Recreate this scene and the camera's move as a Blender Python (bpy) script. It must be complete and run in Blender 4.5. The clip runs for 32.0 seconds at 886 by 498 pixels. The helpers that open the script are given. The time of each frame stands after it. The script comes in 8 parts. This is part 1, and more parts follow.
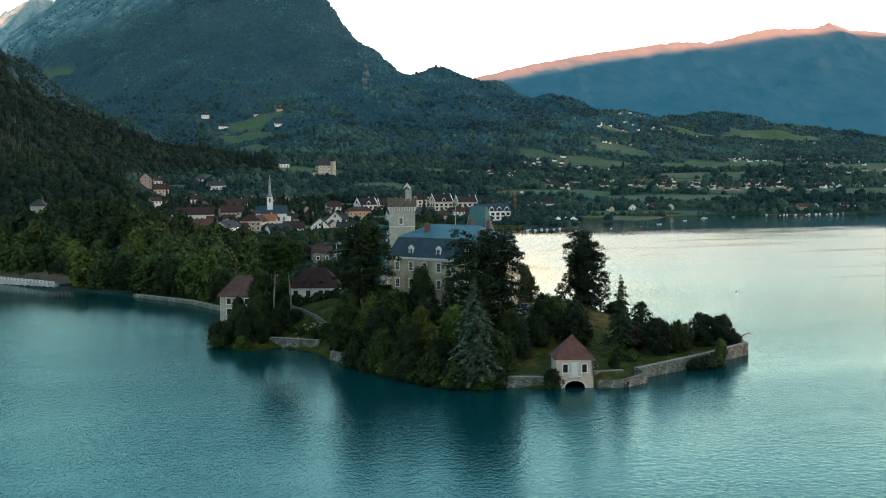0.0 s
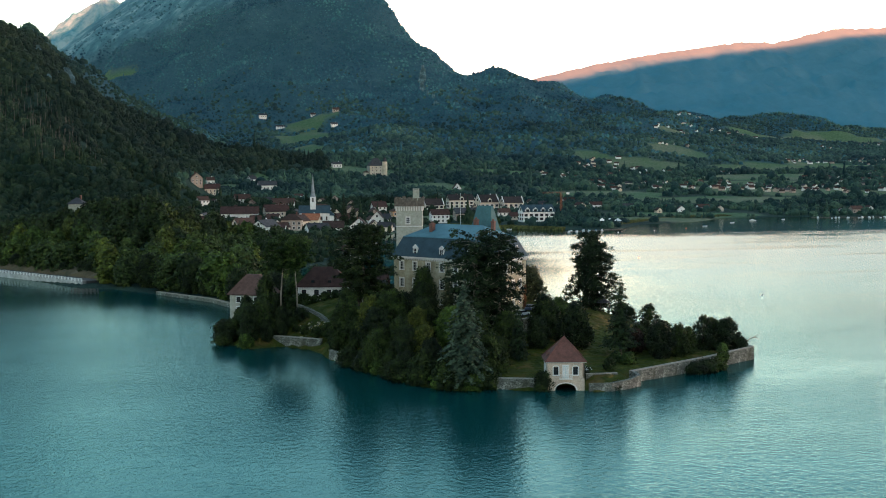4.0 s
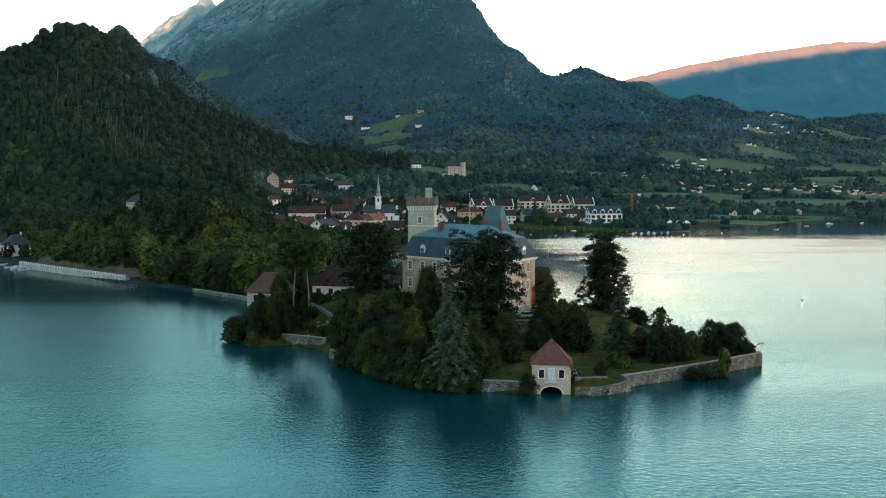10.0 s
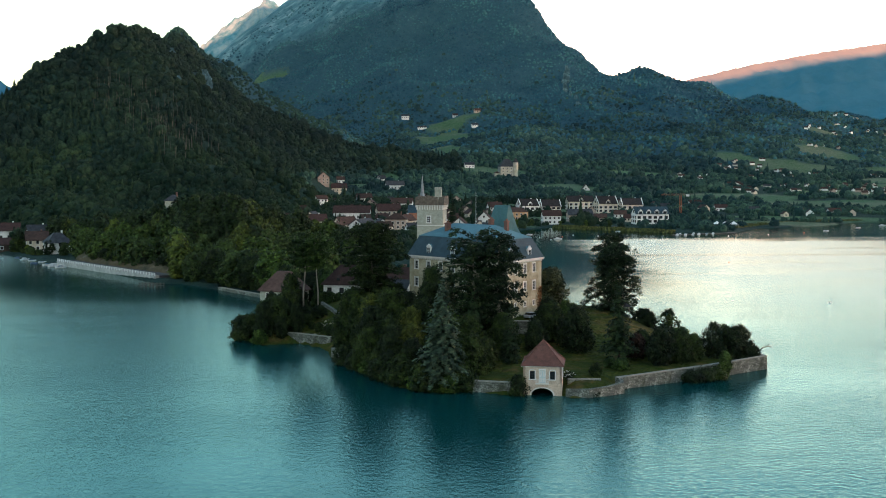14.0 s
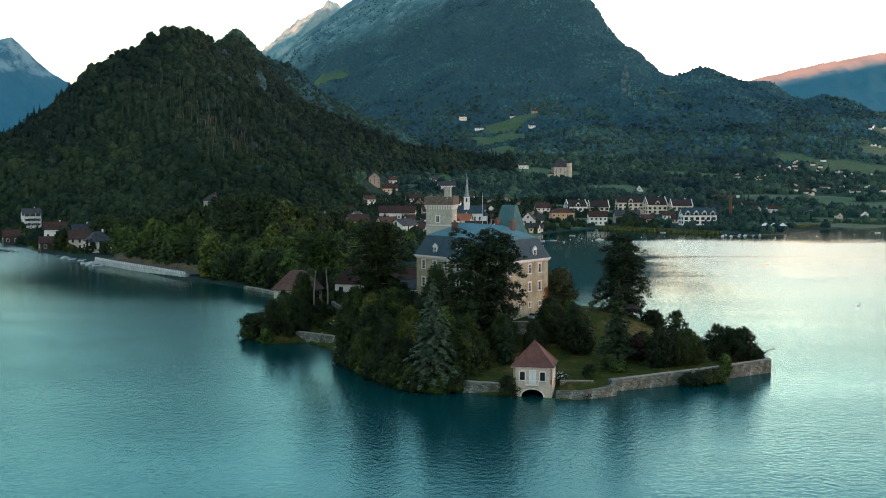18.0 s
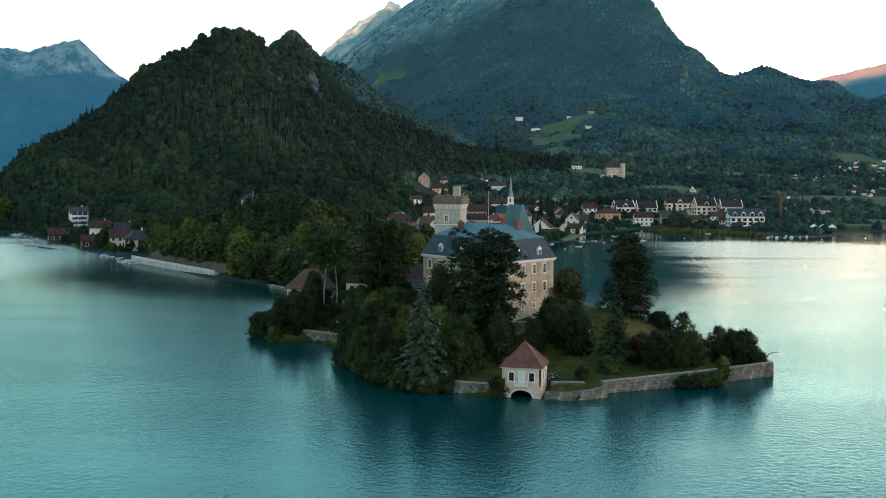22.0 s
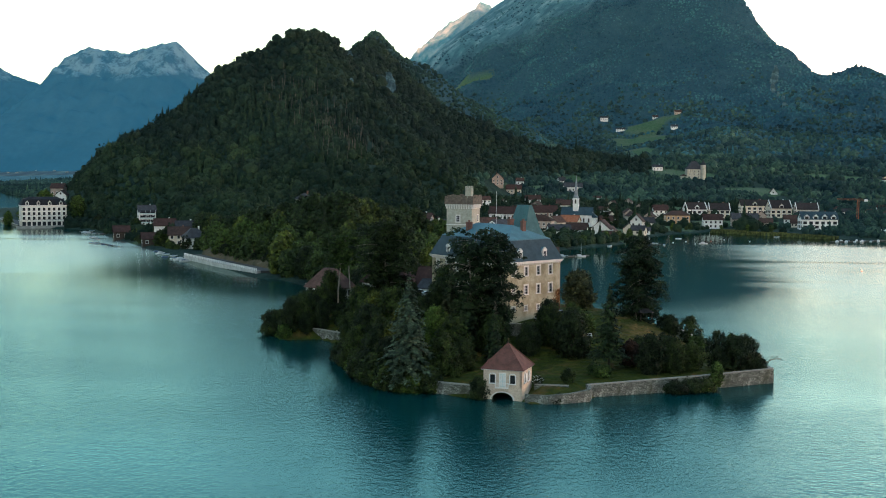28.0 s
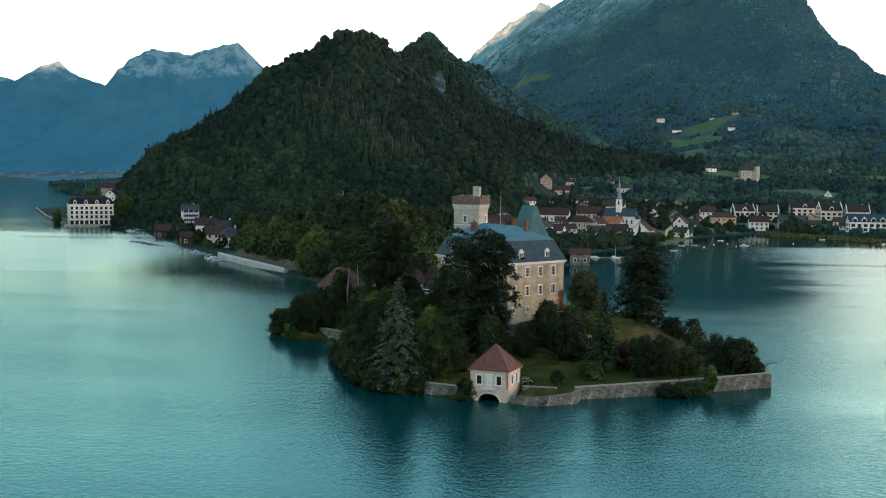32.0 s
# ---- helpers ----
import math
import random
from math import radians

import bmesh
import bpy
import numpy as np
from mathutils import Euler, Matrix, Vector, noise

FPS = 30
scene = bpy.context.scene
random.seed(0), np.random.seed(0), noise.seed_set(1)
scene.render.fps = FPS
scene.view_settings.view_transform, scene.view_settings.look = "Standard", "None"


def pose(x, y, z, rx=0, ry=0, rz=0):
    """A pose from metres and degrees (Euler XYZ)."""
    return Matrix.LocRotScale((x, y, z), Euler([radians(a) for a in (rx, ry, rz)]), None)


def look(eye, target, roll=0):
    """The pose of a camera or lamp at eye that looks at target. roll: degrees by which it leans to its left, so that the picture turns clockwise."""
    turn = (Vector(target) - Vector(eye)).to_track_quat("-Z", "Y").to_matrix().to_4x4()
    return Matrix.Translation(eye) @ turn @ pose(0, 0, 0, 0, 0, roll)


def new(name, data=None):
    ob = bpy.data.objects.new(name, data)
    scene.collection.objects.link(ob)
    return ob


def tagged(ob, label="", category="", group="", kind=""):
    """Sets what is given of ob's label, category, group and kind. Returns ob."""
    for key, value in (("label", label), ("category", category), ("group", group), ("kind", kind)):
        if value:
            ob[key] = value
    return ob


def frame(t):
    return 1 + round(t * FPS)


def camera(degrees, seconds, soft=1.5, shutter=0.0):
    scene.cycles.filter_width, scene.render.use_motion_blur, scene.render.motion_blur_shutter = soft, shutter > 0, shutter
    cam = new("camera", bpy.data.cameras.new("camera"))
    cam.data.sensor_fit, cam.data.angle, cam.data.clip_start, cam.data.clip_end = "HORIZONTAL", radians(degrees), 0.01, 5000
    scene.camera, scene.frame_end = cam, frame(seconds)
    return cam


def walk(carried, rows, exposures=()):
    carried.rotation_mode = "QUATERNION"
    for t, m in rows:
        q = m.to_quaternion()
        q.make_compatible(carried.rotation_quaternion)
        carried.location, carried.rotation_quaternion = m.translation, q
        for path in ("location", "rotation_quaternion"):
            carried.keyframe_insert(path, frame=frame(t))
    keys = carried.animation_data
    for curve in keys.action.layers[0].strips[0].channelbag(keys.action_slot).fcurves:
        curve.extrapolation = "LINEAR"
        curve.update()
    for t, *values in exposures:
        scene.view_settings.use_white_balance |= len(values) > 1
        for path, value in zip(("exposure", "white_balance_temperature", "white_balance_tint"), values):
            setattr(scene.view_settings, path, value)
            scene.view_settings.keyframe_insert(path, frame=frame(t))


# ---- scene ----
# ---------- camera and its flight ----------
cam = camera(41.1, 32.0, soft=1.0)


def flown(x, y, z, yaw, pitch, roll):
    return pose(x, y, z, 90 + pitch, 0, yaw) @ pose(0, 0, 0, 0, 0, roll)


PATH = [
    (0, -77.73, -222.31, 44.45, -13.074, -4.139, -0.462),
    (2, -70.55, -222.81, 44.18, -11.550, -4.108, -0.377),
    (3.5, -65.17, -223.09, 44.01, -10.417, -4.081, -0.287),
    (6, -56.19, -223.41, 43.78, -8.499, -4.064, -0.154),
    (8, -49.08, -223.58, 43.62, -6.975, -4.037, -0.075),
    (9, -45.56, -223.62, 43.56, -6.203, -4.021, -0.039),
    (11, -38.57, -223.61, 43.44, -4.651, -4.020, 0.013),
    (13, -31.61, -223.45, 43.30, -3.107, -3.999, 0.058),
    (14.5, -26.39, -223.22, 43.19, -1.959, -4.000, 0.068),
    (17, -17.60, -222.68, 43.00, 0.000, -3.973, 0.088),
    (19, -10.64, -222.06, 42.84, 1.562, -3.959, 0.142),
    (21, -3.74, -221.28, 42.71, 3.097, -3.960, 0.174),
    (23, 3.05, -220.32, 42.61, 4.611, -3.947, 0.238),
    (25, 9.92, -219.18, 42.52, 6.129, -3.944, 0.323),
    (28, 20.07, -217.14, 42.49, 8.412, -3.935, 0.445),
    (30, 26.75, -215.69, 42.48, 9.913, -3.923, 0.529),
    (32, 33.36, -214.16, 42.44, 11.395, -3.924, 0.600),
]
walk(cam, [(r[0], flown(*r[1:])) for r in PATH], exposures=[(0, 2.55, 6600, 4), (32, 2.55, 6600, 4)])

# ---------- daylight: sun just over an unseen range added behind the lake, valley in its shade ---
SUN_EL, SUN_AZ = 3.0, 180.0          # degrees; azimuth clockwise from +y
world = bpy.data.worlds.new("sky")
scene.world = world
world.use_nodes = True
wn, wl = world.node_tree.nodes, world.node_tree.links
wn.clear()
sky = wn.new("ShaderNodeTexSky")
sky.sky_type, sky.sun_disc = "NISHITA", False
sky.sun_elevation, sky.sun_rotation = radians(SUN_EL), radians(SUN_AZ)
sky.altitude, sky.air_density, sky.dust_density, sky.ozone_density = 450, 1.0, 1.5, 1.5
bg = wn.new("ShaderNodeBackground")
bg.inputs["Strength"].default_value = 0.15
wo = wn.new("ShaderNodeOutputWorld")
# pale haze lying along the whole horizon
wt = wn.new("ShaderNodeTexCoord")
wz = wn.new("ShaderNodeSeparateXYZ")
wl.new(wt.outputs["Generated"], wz.inputs[0])
hz_ = wn.new("ShaderNodeMapRange")
hz_.inputs["From Min"].default_value, hz_.inputs["From Max"].default_value = 0.0, 0.32
hz_.inputs["To Min"].default_value, hz_.inputs["To Max"].default_value = 1.0, 0.0
wl.new(wz.outputs["Z"], hz_.inputs["Value"])
pw = wn.new("ShaderNodeMath")
pw.operation = "POWER"
pw.inputs[1].default_value = 2.2
wl.new(hz_.outputs[0], pw.inputs[0])
hc = wn.new("ShaderNodeMix")
hc.data_type = "RGBA"
hc.inputs[6].default_value = (0, 0, 0, 1)
wl.new(pw.outputs[0], hc.inputs[0])
# the haze is thin and cool over the western mountains, bright and warm over the open east
ew = wn.new("ShaderNodeMapRange")
ew.interpolation_type = "SMOOTHSTEP"
ew.inputs["From Min"].default_value, ew.inputs["From Max"].default_value = -0.22, 0.24
wl.new(wz.outputs["X"], ew.inputs["Value"])
ec = wn.new("ShaderNodeMix")
ec.data_type = "RGBA"
ec.inputs[6].default_value, ec.inputs[7].default_value = (1.24, 1.15, 1.2, 1), (10.4, 5.9, 4.9, 1)
wl.new(ew.outputs[0], ec.inputs[0])
wl.new(ec.outputs[2], hc.inputs[7])
# a broad glow stands higher over the east
gl = wn.new("ShaderNodeMapRange")
gl.interpolation_type = "SMOOTHSTEP"
gl.inputs["From Min"].default_value, gl.inputs["From Max"].default_value = 0.0, 0.21
gl.inputs["To Min"].default_value, gl.inputs["To Max"].default_value = 1.0, 0.0
wl.new(wz.outputs["Z"], gl.inputs["Value"])
gm = wn.new("ShaderNodeMath")
gm.operation = "MULTIPLY"
wl.new(gl.outputs[0], gm.inputs[0])
wl.new(ew.outputs[0], gm.inputs[1])
gc = wn.new("ShaderNodeMix")
gc.data_type = "RGBA"
gc.inputs[6].default_value, gc.inputs[7].default_value = (0, 0, 0, 1), (7.4, 4.0, 3.3, 1)
wl.new(gm.outputs[0], gc.inputs[0])
ga = wn.new("ShaderNodeMix")
ga.data_type, ga.blend_type = "RGBA", "ADD"
ga.inputs[0].default_value = 1.0
wl.new(hc.outputs[2], ga.inputs[6])
wl.new(gc.outputs[2], ga.inputs[7])
ad = wn.new("ShaderNodeMix")
ad.data_type, ad.blend_type = "RGBA", "ADD"
ad.inputs[0].default_value = 1.0
wl.new(sky.outputs[0], ad.inputs[6])
wl.new(ga.outputs[2], ad.inputs[7])
wl.new(ad.outputs[2], bg.inputs["Color"])
wl.new(bg.outputs[0], wo.inputs["Surface"])

lamp = bpy.data.lights.new("sun", "SUN")
lamp.energy, lamp.angle, lamp.color = 5.0, radians(0.2), (1.0, 0.50, 0.32)
sun = new("sun", lamp)
sa, se = radians(SUN_AZ), radians(SUN_EL)
sun.matrix_world = look((math.sin(sa) * math.cos(se) * 1000, math.cos(sa) * math.cos(se) * 1000, math.sin(se) * 1000), (0, 0, 0))


# ---------- materials ----------
def ramp(nt, fac, stops):
    r = nt.nodes.new("ShaderNodeValToRGB")
    e = r.color_ramp.elements
    while len(e) < len(stops):
        e.new(0.5)
    for k, (p, c) in zip(e, stops):
        k.position, k.color = p, (*c, 1)
    nt.links.new(fac, r.inputs[0])
    return r.outputs[0]


def noise_node(nt, scale, detail=4.0, rough=0.6, vec=None):
    n = nt.nodes.new("ShaderNodeTexNoise")
    n.inputs["Scale"].default_value, n.inputs["Detail"].default_value = scale, detail
    n.inputs["Roughness"].default_value = rough
    if vec is not None:
        nt.links.new(vec, n.inputs["Vector"])
    return n.outputs[0]


def mix(nt, a, b, fac, mode="MIX"):
    m = nt.nodes.new("ShaderNodeMix")
    m.data_type, m.blend_type = "RGBA", mode
    for sock, v in ((m.inputs[0], fac), (m.inputs[6], a), (m.inputs[7], b)):
        if isinstance(v, (int, float)):
            sock.default_value = v
        elif isinstance(v, tuple):
            sock.default_value = (*v, 1)
        else:
            nt.links.new(v, sock)
    return m.outputs[2]


def material(name, dark, light, scale=2.0, rough=0.8, bump=0.0, fine=None, metal=0.0, spread=0.0, spec=0.5, bump_dist=0.05, lo=0.35, hi=0.65):
    """A surface that wanders between two colours at a large and a small scale; spread: how much whole pieces differ."""
    m = bpy.data.materials.new(name)
    m.use_nodes = True
    nt = m.node_tree
    p = nt.nodes["Principled BSDF"]
    tc = nt.nodes.new("ShaderNodeTexCoord").outputs["Object"]
    big = noise_node(nt, scale, 5, 0.65, tc)
    small = noise_node(nt, fine or scale * 9, 3, 0.6, tc)
    col = ramp(nt, big, [(lo, dark), (hi, light)])
    g = ramp(nt, small, [(0.25, (0.72, 0.72, 0.72)), (0.75, (1.22, 1.22, 1.22))])
    col = mix(nt, col, g, 0.8, "MULTIPLY")
    if spread:
        oi = nt.nodes.new("ShaderNodeObjectInfo").outputs["Random"]
        s = ramp(nt, oi, [(0.0, (1 - spread,) * 3), (1.0, (1 + spread,) * 3)])
        col = mix(nt, col, s, 1.0, "MULTIPLY")
    nt.links.new(col, p.inputs["Base Color"])
    p.inputs["Roughness"].default_value, p.inputs["Metallic"].default_value = rough, metal
    p.inputs["Specular IOR Level"].default_value = spec
    if bump:
        b = nt.nodes.new("ShaderNodeBump")
        b.inputs["Strength"].default_value, b.inputs["Distance"].default_value = bump, bump_dist
        nt.links.new(small, b.inputs["Height"])
        nt.links.new(b.outputs[0], p.inputs["Normal"])
    return m


def foliage(name, dark, light, spread=0.25):
    m = bpy.data.materials.new(name)
    m.use_nodes = True
    nt = m.node_tree
    p = nt.nodes["Principled BSDF"]
    geo = nt.nodes.new("ShaderNodeNewGeometry").outputs["Random Per Island"]
    oi = nt.nodes.new("ShaderNodeObjectInfo").outputs["Random"]
    tc = nt.nodes.new("ShaderNodeTexCoord").outputs["Object"]
    clump = noise_node(nt, 0.45, 2, 0.5, tc)
    col = ramp(nt, clump, [(0.38, tuple(c * 0.72 for c in dark)), (0.62, tuple(c * 1.22 for c in light))])
    col = mix(nt, col, ramp(nt, geo, [(0, (0.5, 0.52, 0.52)), (1, (1.5, 1.45, 1.3))]), 1.0, "MULTIPLY")
    col = mix(nt, col, ramp(nt, oi, [(0, (1 - spread, 1 - spread, 1 - spread * 0.5)), (1, (1 + spread, 1 + spread * 0.8, 1))]), 1.0, "MULTIPLY")
    nt.links.new(col, p.inputs["Base Color"])
    p.inputs["Roughness"].default_value = 0.75
    p.inputs["Specular IOR Level"].default_value = 0.2
    return m


LIMESTONE = material("limestone_render", (0.29, 0.245, 0.150), (0.47, 0.43, 0.305), 0.3, 0.9, 0.3, 3.0, lo=0.40, hi=0.60)
KEEPSTONE = material("pale_keep_stone", (0.33, 0.33, 0.265), (0.47, 0.47, 0.39), 0.3, 0.9, 0.5, 2.2)
TRIM = material("dressed_stone", (0.66, 0.64, 0.58), (0.80, 0.78, 0.72), 0.8, 0.85, 0.2)
SLATE_DARK = material("dark_slate", (0.020, 0.046, 0.062), (0.038, 0.074, 0.094), 0.5, 0.6, 0.4, 6, spec=0.25)
SLATE_BLUE = material("blue_zinc_roof", (0.042, 0.13, 0.16), (0.075, 0.195, 0.23), 0.3, 0.62, 0.1, 4)
PATINA = material("green_copper_roof", (0.05, 0.12, 0.13), (0.078, 0.17, 0.175), 0.4, 0.75, 0.1, 4, spec=0.15)
TILE_RED = material("red_clay_tile", (0.042, 0.025, 0.023), (0.076, 0.044, 0.038), 0.6, 0.85, 0.5, 5, spread=0.1, spec=0.15)
TILE_BROWN = material("brown_clay_tile", (0.045, 0.029, 0.025), (0.082, 0.050, 0.040), 0.6, 0.85, 0.5, 5, spread=0.3, spec=0.15)
TILE_PALE = material("boathouse_tile", (0.105, 0.046, 0.036), (0.19, 0.082, 0.062), 0.8, 0.85, 0.6, 6)
KEEPBAND = material("brown_weathered_masonry", (0.085, 0.068, 0.052), (0.19, 0.155, 0.12), 1.3, 0.95, 0.9, 4.5, bump_dist=0.12)
PINKWASH = material("pink_limewash", (0.50, 0.40, 0.30), (0.66, 0.55, 0.43), 0.5, 0.9, 0.15, 4)
def rubble(name, tones, joint, pale, scale):
    """Rough masonry: stones of many tones, dark joints, pale crusts of lime and lichen."""
    m = bpy.data.materials.new(name)
    m.use_nodes = True
    nt = m.node_tree
    p = nt.nodes["Principled BSDF"]
    tc = nt.nodes.new("ShaderNodeTexCoord").outputs["Object"]
    mp = nt.nodes.new("ShaderNodeMapping")
    mp.inputs["Scale"].default_value = (0.75, 0.75, 1.7)
    nt.links.new(tc, mp.inputs["Vector"])
    cell = nt.nodes.new("ShaderNodeTexVoronoi")
    edge = nt.nodes.new("ShaderNodeTexVoronoi")
    edge.feature = "DISTANCE_TO_EDGE"
    for n in (cell, edge):
        n.inputs["Scale"].default_value = scale
        nt.links.new(mp.outputs[0], n.inputs["Vector"])
    sp = nt.nodes.new("ShaderNodeSeparateColor")
    nt.links.new(cell.outputs["Color"], sp.inputs[0])
    col = ramp(nt, sp.outputs[0], [(0.0, tones[0]), (0.5, tones[1]), (1.0, tones[2])])
    lime = ramp(nt, noise_node(nt, 0.55, 5, 0.7, tc), [(0.50, (0, 0, 0)), (0.62, (1, 1, 1))])
    col = mix(nt, col, pale, lime)
    moss = ramp(nt, noise_node(nt, 0.23, 4, 0.65, tc), [(0.52, (1, 1, 1)), (0.68, (0.42, 0.44, 0.34))])
    col = mix(nt, col, moss, 1.0, "MULTIPLY")
    gap = ramp(nt, edge.outputs["Distance"], [(0.02, (1, 1, 1)), (0.09, (0, 0, 0))])
    col = mix(nt, col, joint, gap)
    nt.links.new(col, p.inputs["Base Color"])
    p.inputs["Roughness"].default_value = 0.95
    b = nt.nodes.new("ShaderNodeBump")
    b.inputs["Strength"].default_value, b.inputs["Distance"].default_value = 0.8, 0.10
    nt.links.new(edge.outputs["Distance"], b.inputs["Height"])
    nt.links.new(b.outputs[0], p.inputs["Normal"])
    return m


WALLSTONE = rubble("rubble_wall", ((0.085, 0.090, 0.074), (0.130, 0.138, 0.115), (0.19, 0.20, 0.17)), (0.045, 0.048, 0.038), (0.30, 0.315, 0.275), 2.1)
COPING = material("coping_stone", (0.22, 0.21, 0.18), (0.36, 0.34, 0.30), 0.8, 0.9, 0.3)
WHITE = material("white_paint", (0.68, 0.69, 0.66), (0.80, 0.80, 0.77), 0.8, 0.6)
TEALPAINT = material("pale_blue_paint", (0.50, 0.62, 0.62), (0.62, 0.72, 0.72), 1.5, 0.6)
GLASS = material("window_glass", (0.010, 0.013, 0.016), (0.03, 0.036, 0.042), 0.6, 0.12, spec=0.4)
IRON = material("dark_iron", (0.02, 0.02, 0.02), (0.04, 0.04, 0.04), 2, 0.5, metal=0.6)
GREYWOOD = material("grey_wood", (0.06, 0.055, 0.045), (0.12, 0.11, 0.09), 1.5, 0.85, 0.4, 12)
BRICK = material("chimney_brick", (0.13, 0.06, 0.045), (0.21, 0.10, 0.075), 1.5, 0.9, 0.4, 9)
BARK = material("bark", (0.05, 0.042, 0.034), (0.11, 0.09, 0.07), 1.5, 0.95, 0.8, 8)
BARK_PINE = material("pine_bark", (0.16, 0.135, 0.11), (0.32, 0.27, 0.22), 0.8, 0.95, 0.8, 6)
BARK_GREY = material("grey_bark", (0.07, 0.062, 0.052), (0.15, 0.13, 0.11), 0.3, 0.95, 0.5, 4)
LEAF = foliage("leaf_green", (0.024, 0.050, 0.012), (0.048, 0.084, 0.019), 0.45)
LEAF_YELLOW = foliage("leaf_yellow_green", (0.055, 0.082, 0.014), (0.086, 0.114, 0.022), 0.25)
LEAF_MID = foliage("leaf_mid_green", (0.030, 0.056, 0.015), (0.052, 0.086, 0.024), 0.4)
LEAF_DARK = foliage("leaf_dark", (0.011, 0.023, 0.007), (0.025, 0.042, 0.0115), 0.45)
NEEDLE = foliage("pine_needle", (0.010, 0.023, 0.010), (0.022, 0.040, 0.015), 0.2)
NEEDLE_BLUE = foliage("blue_spruce_needle", (0.030, 0.056, 0.040), (0.055, 0.085, 0.060), 0.15)
LEAF_OLIVE = foliage("leaf_olive", (0.040, 0.056, 0.010), (0.068, 0.084, 0.015), 0.25)
LEAF_RED = foliage("copper_leaf", (0.020, 0.012, 0.010), (0.036, 0.019, 0.014), 0.15)
LEAF_BROWN = foliage("rusty_needle", (0.044, 0.052, 0.022), (0.070, 0.076, 0.033), 0.15)


# ---------- building helpers ----------
def part(name, bm, mat, parent=None, label="", smooth=False):
    me = bpy.data.meshes.new(name)
    bm.to_mesh(me)
    bm.free()
    me.materials.append(mat)
    if smooth:
        for f in me.polygons:
            f.use_smooth = True
    ob = new(name, me)
    ob.parent = parent
    return tagged(ob, label)


def shared(name, me, parent, m):
    ob = new(name, me)
    ob.parent = parent
    ob.matrix_basis = m
    return ob


def raw(name, verts, faces, mat, parent=None, label="", smooth=False):
    me = bpy.data.meshes.new(name)
    me.from_pydata(verts, [], faces)
    me.materials.append(mat)
    if smooth:
        me.shade_smooth()
    ob = new(name, me)
    ob.parent = parent
    return tagged(ob, label)


def box(bm, x0, y0, z0, x1, y1, z1, m=None):
    v = [bm.verts.new(p) for p in ((x0, y0, z0), (x1, y0, z0), (x1, y1, z0), (x0, y1, z0), (x0, y0, z1), (x1, y0, z1), (x1, y1, z1), (x0, y1, z1))]
    if m is not None:
        for k in v:
            k.co = m @ k.co
    for f in ((3, 2, 1, 0), (4, 5, 6, 7), (0, 1, 5, 4), (1, 2, 6, 5), (2, 3, 7, 6), (3, 0, 4, 7)):
        bm.faces.new([v[i] for i in f])
    return v


def bx(x0, y0, z0, x1, y1, z1, m=None):
    bm = bmesh.new()
    box(bm, x0, y0, z0, x1, y1, z1, m)
    return bm


def loft(bm, rings, cap=True):
    """Faces between rings of equal length."""
    rv = [[bm.verts.new(p) for p in r] for r in rings]
    n = len(rv[0])
    for a, b in zip(rv, rv[1:]):
        for i in range(n):
            j = (i + 1) % n
            bm.faces.new((a[i], a[j], b[j], b[i]))
    if cap:
        bm.faces.new(rv[0][::-1])
        bm.faces.new(rv[-1])
    return rv


def tube(bm, path, radii, n=7):
    rings = []
    for i, (p, r) in enumerate(zip(path, radii)):
        p = Vector(p)
        d = (Vector(path[min(i + 1, len(path) - 1)]) - Vector(path[max(i - 1, 0)])).normalized()
        q = d.to_track_quat("Z", "Y")
        rings.append([p + q @ Vector((r * math.cos(2 * math.pi * k / n), r * math.sin(2 * math.pi * k / n), 0)) for k in range(n)])
    loft(bm, rings)


def empty(name, m, label, category, group="", kind=""):
    e = new(name)
    e.matrix_basis = m
    return tagged(e, label, category, group, kind)
# ---------- the lie of the land ----------
# the lake's outline, walked with the land on the outside
LAKE = [(-114, 213), (-140, 252), (-172, 294), (-202, 334), (-245, 398), (-280, 449), (-322, 512), (-350, 526), (-382, 531), (-460, 640), (-564, 800),
        (-556, 960), (-980, 1560), (-1500, 2450), (-2250, 3500), (-3500, 3300), (-5600, 500), (-5600, -5600), (5600, -5600), (5600, 400), (1500, 640),
        (511, 662), (430, 674), (383, 683), (323, 674), (284, 628), (226, 596), (190, 536), (152, 541), (126, 577), (90, 622), (57, 576), (41, 543),
        (28.6, 486), (21, 455), (8, 433), (-5, 410), (-13, 385), (-9, 317), (-15, 306), (-40, 280), (-58, 230)]
LAKE += [(-54, 172), (-34, 146), (-12, 128), (8, 116), (26, 110), (33, 98),
        (35, 80), (40, 60), (46, 44), (51.5, 24.5), (27, 9), (15.2, 2.6), (14.6, -1.6), (8, -5.2), (3.6, -4.8), (3.2, 2.2), (-2.2, 3.0), (-3.8, -2.9), (-5.2, -2.2), (-13.5, 1.0), (-21, 0.5), (-27, 6.5),
        (-33, 18), (-37, 28), (-41, 38), (-45, 57), (-52, 65), (-60, 62), (-67, 74), (-69, 87), (-66, 110), (-62, 141), (-70.5, 163), (-89, 190), (-106, 212)]
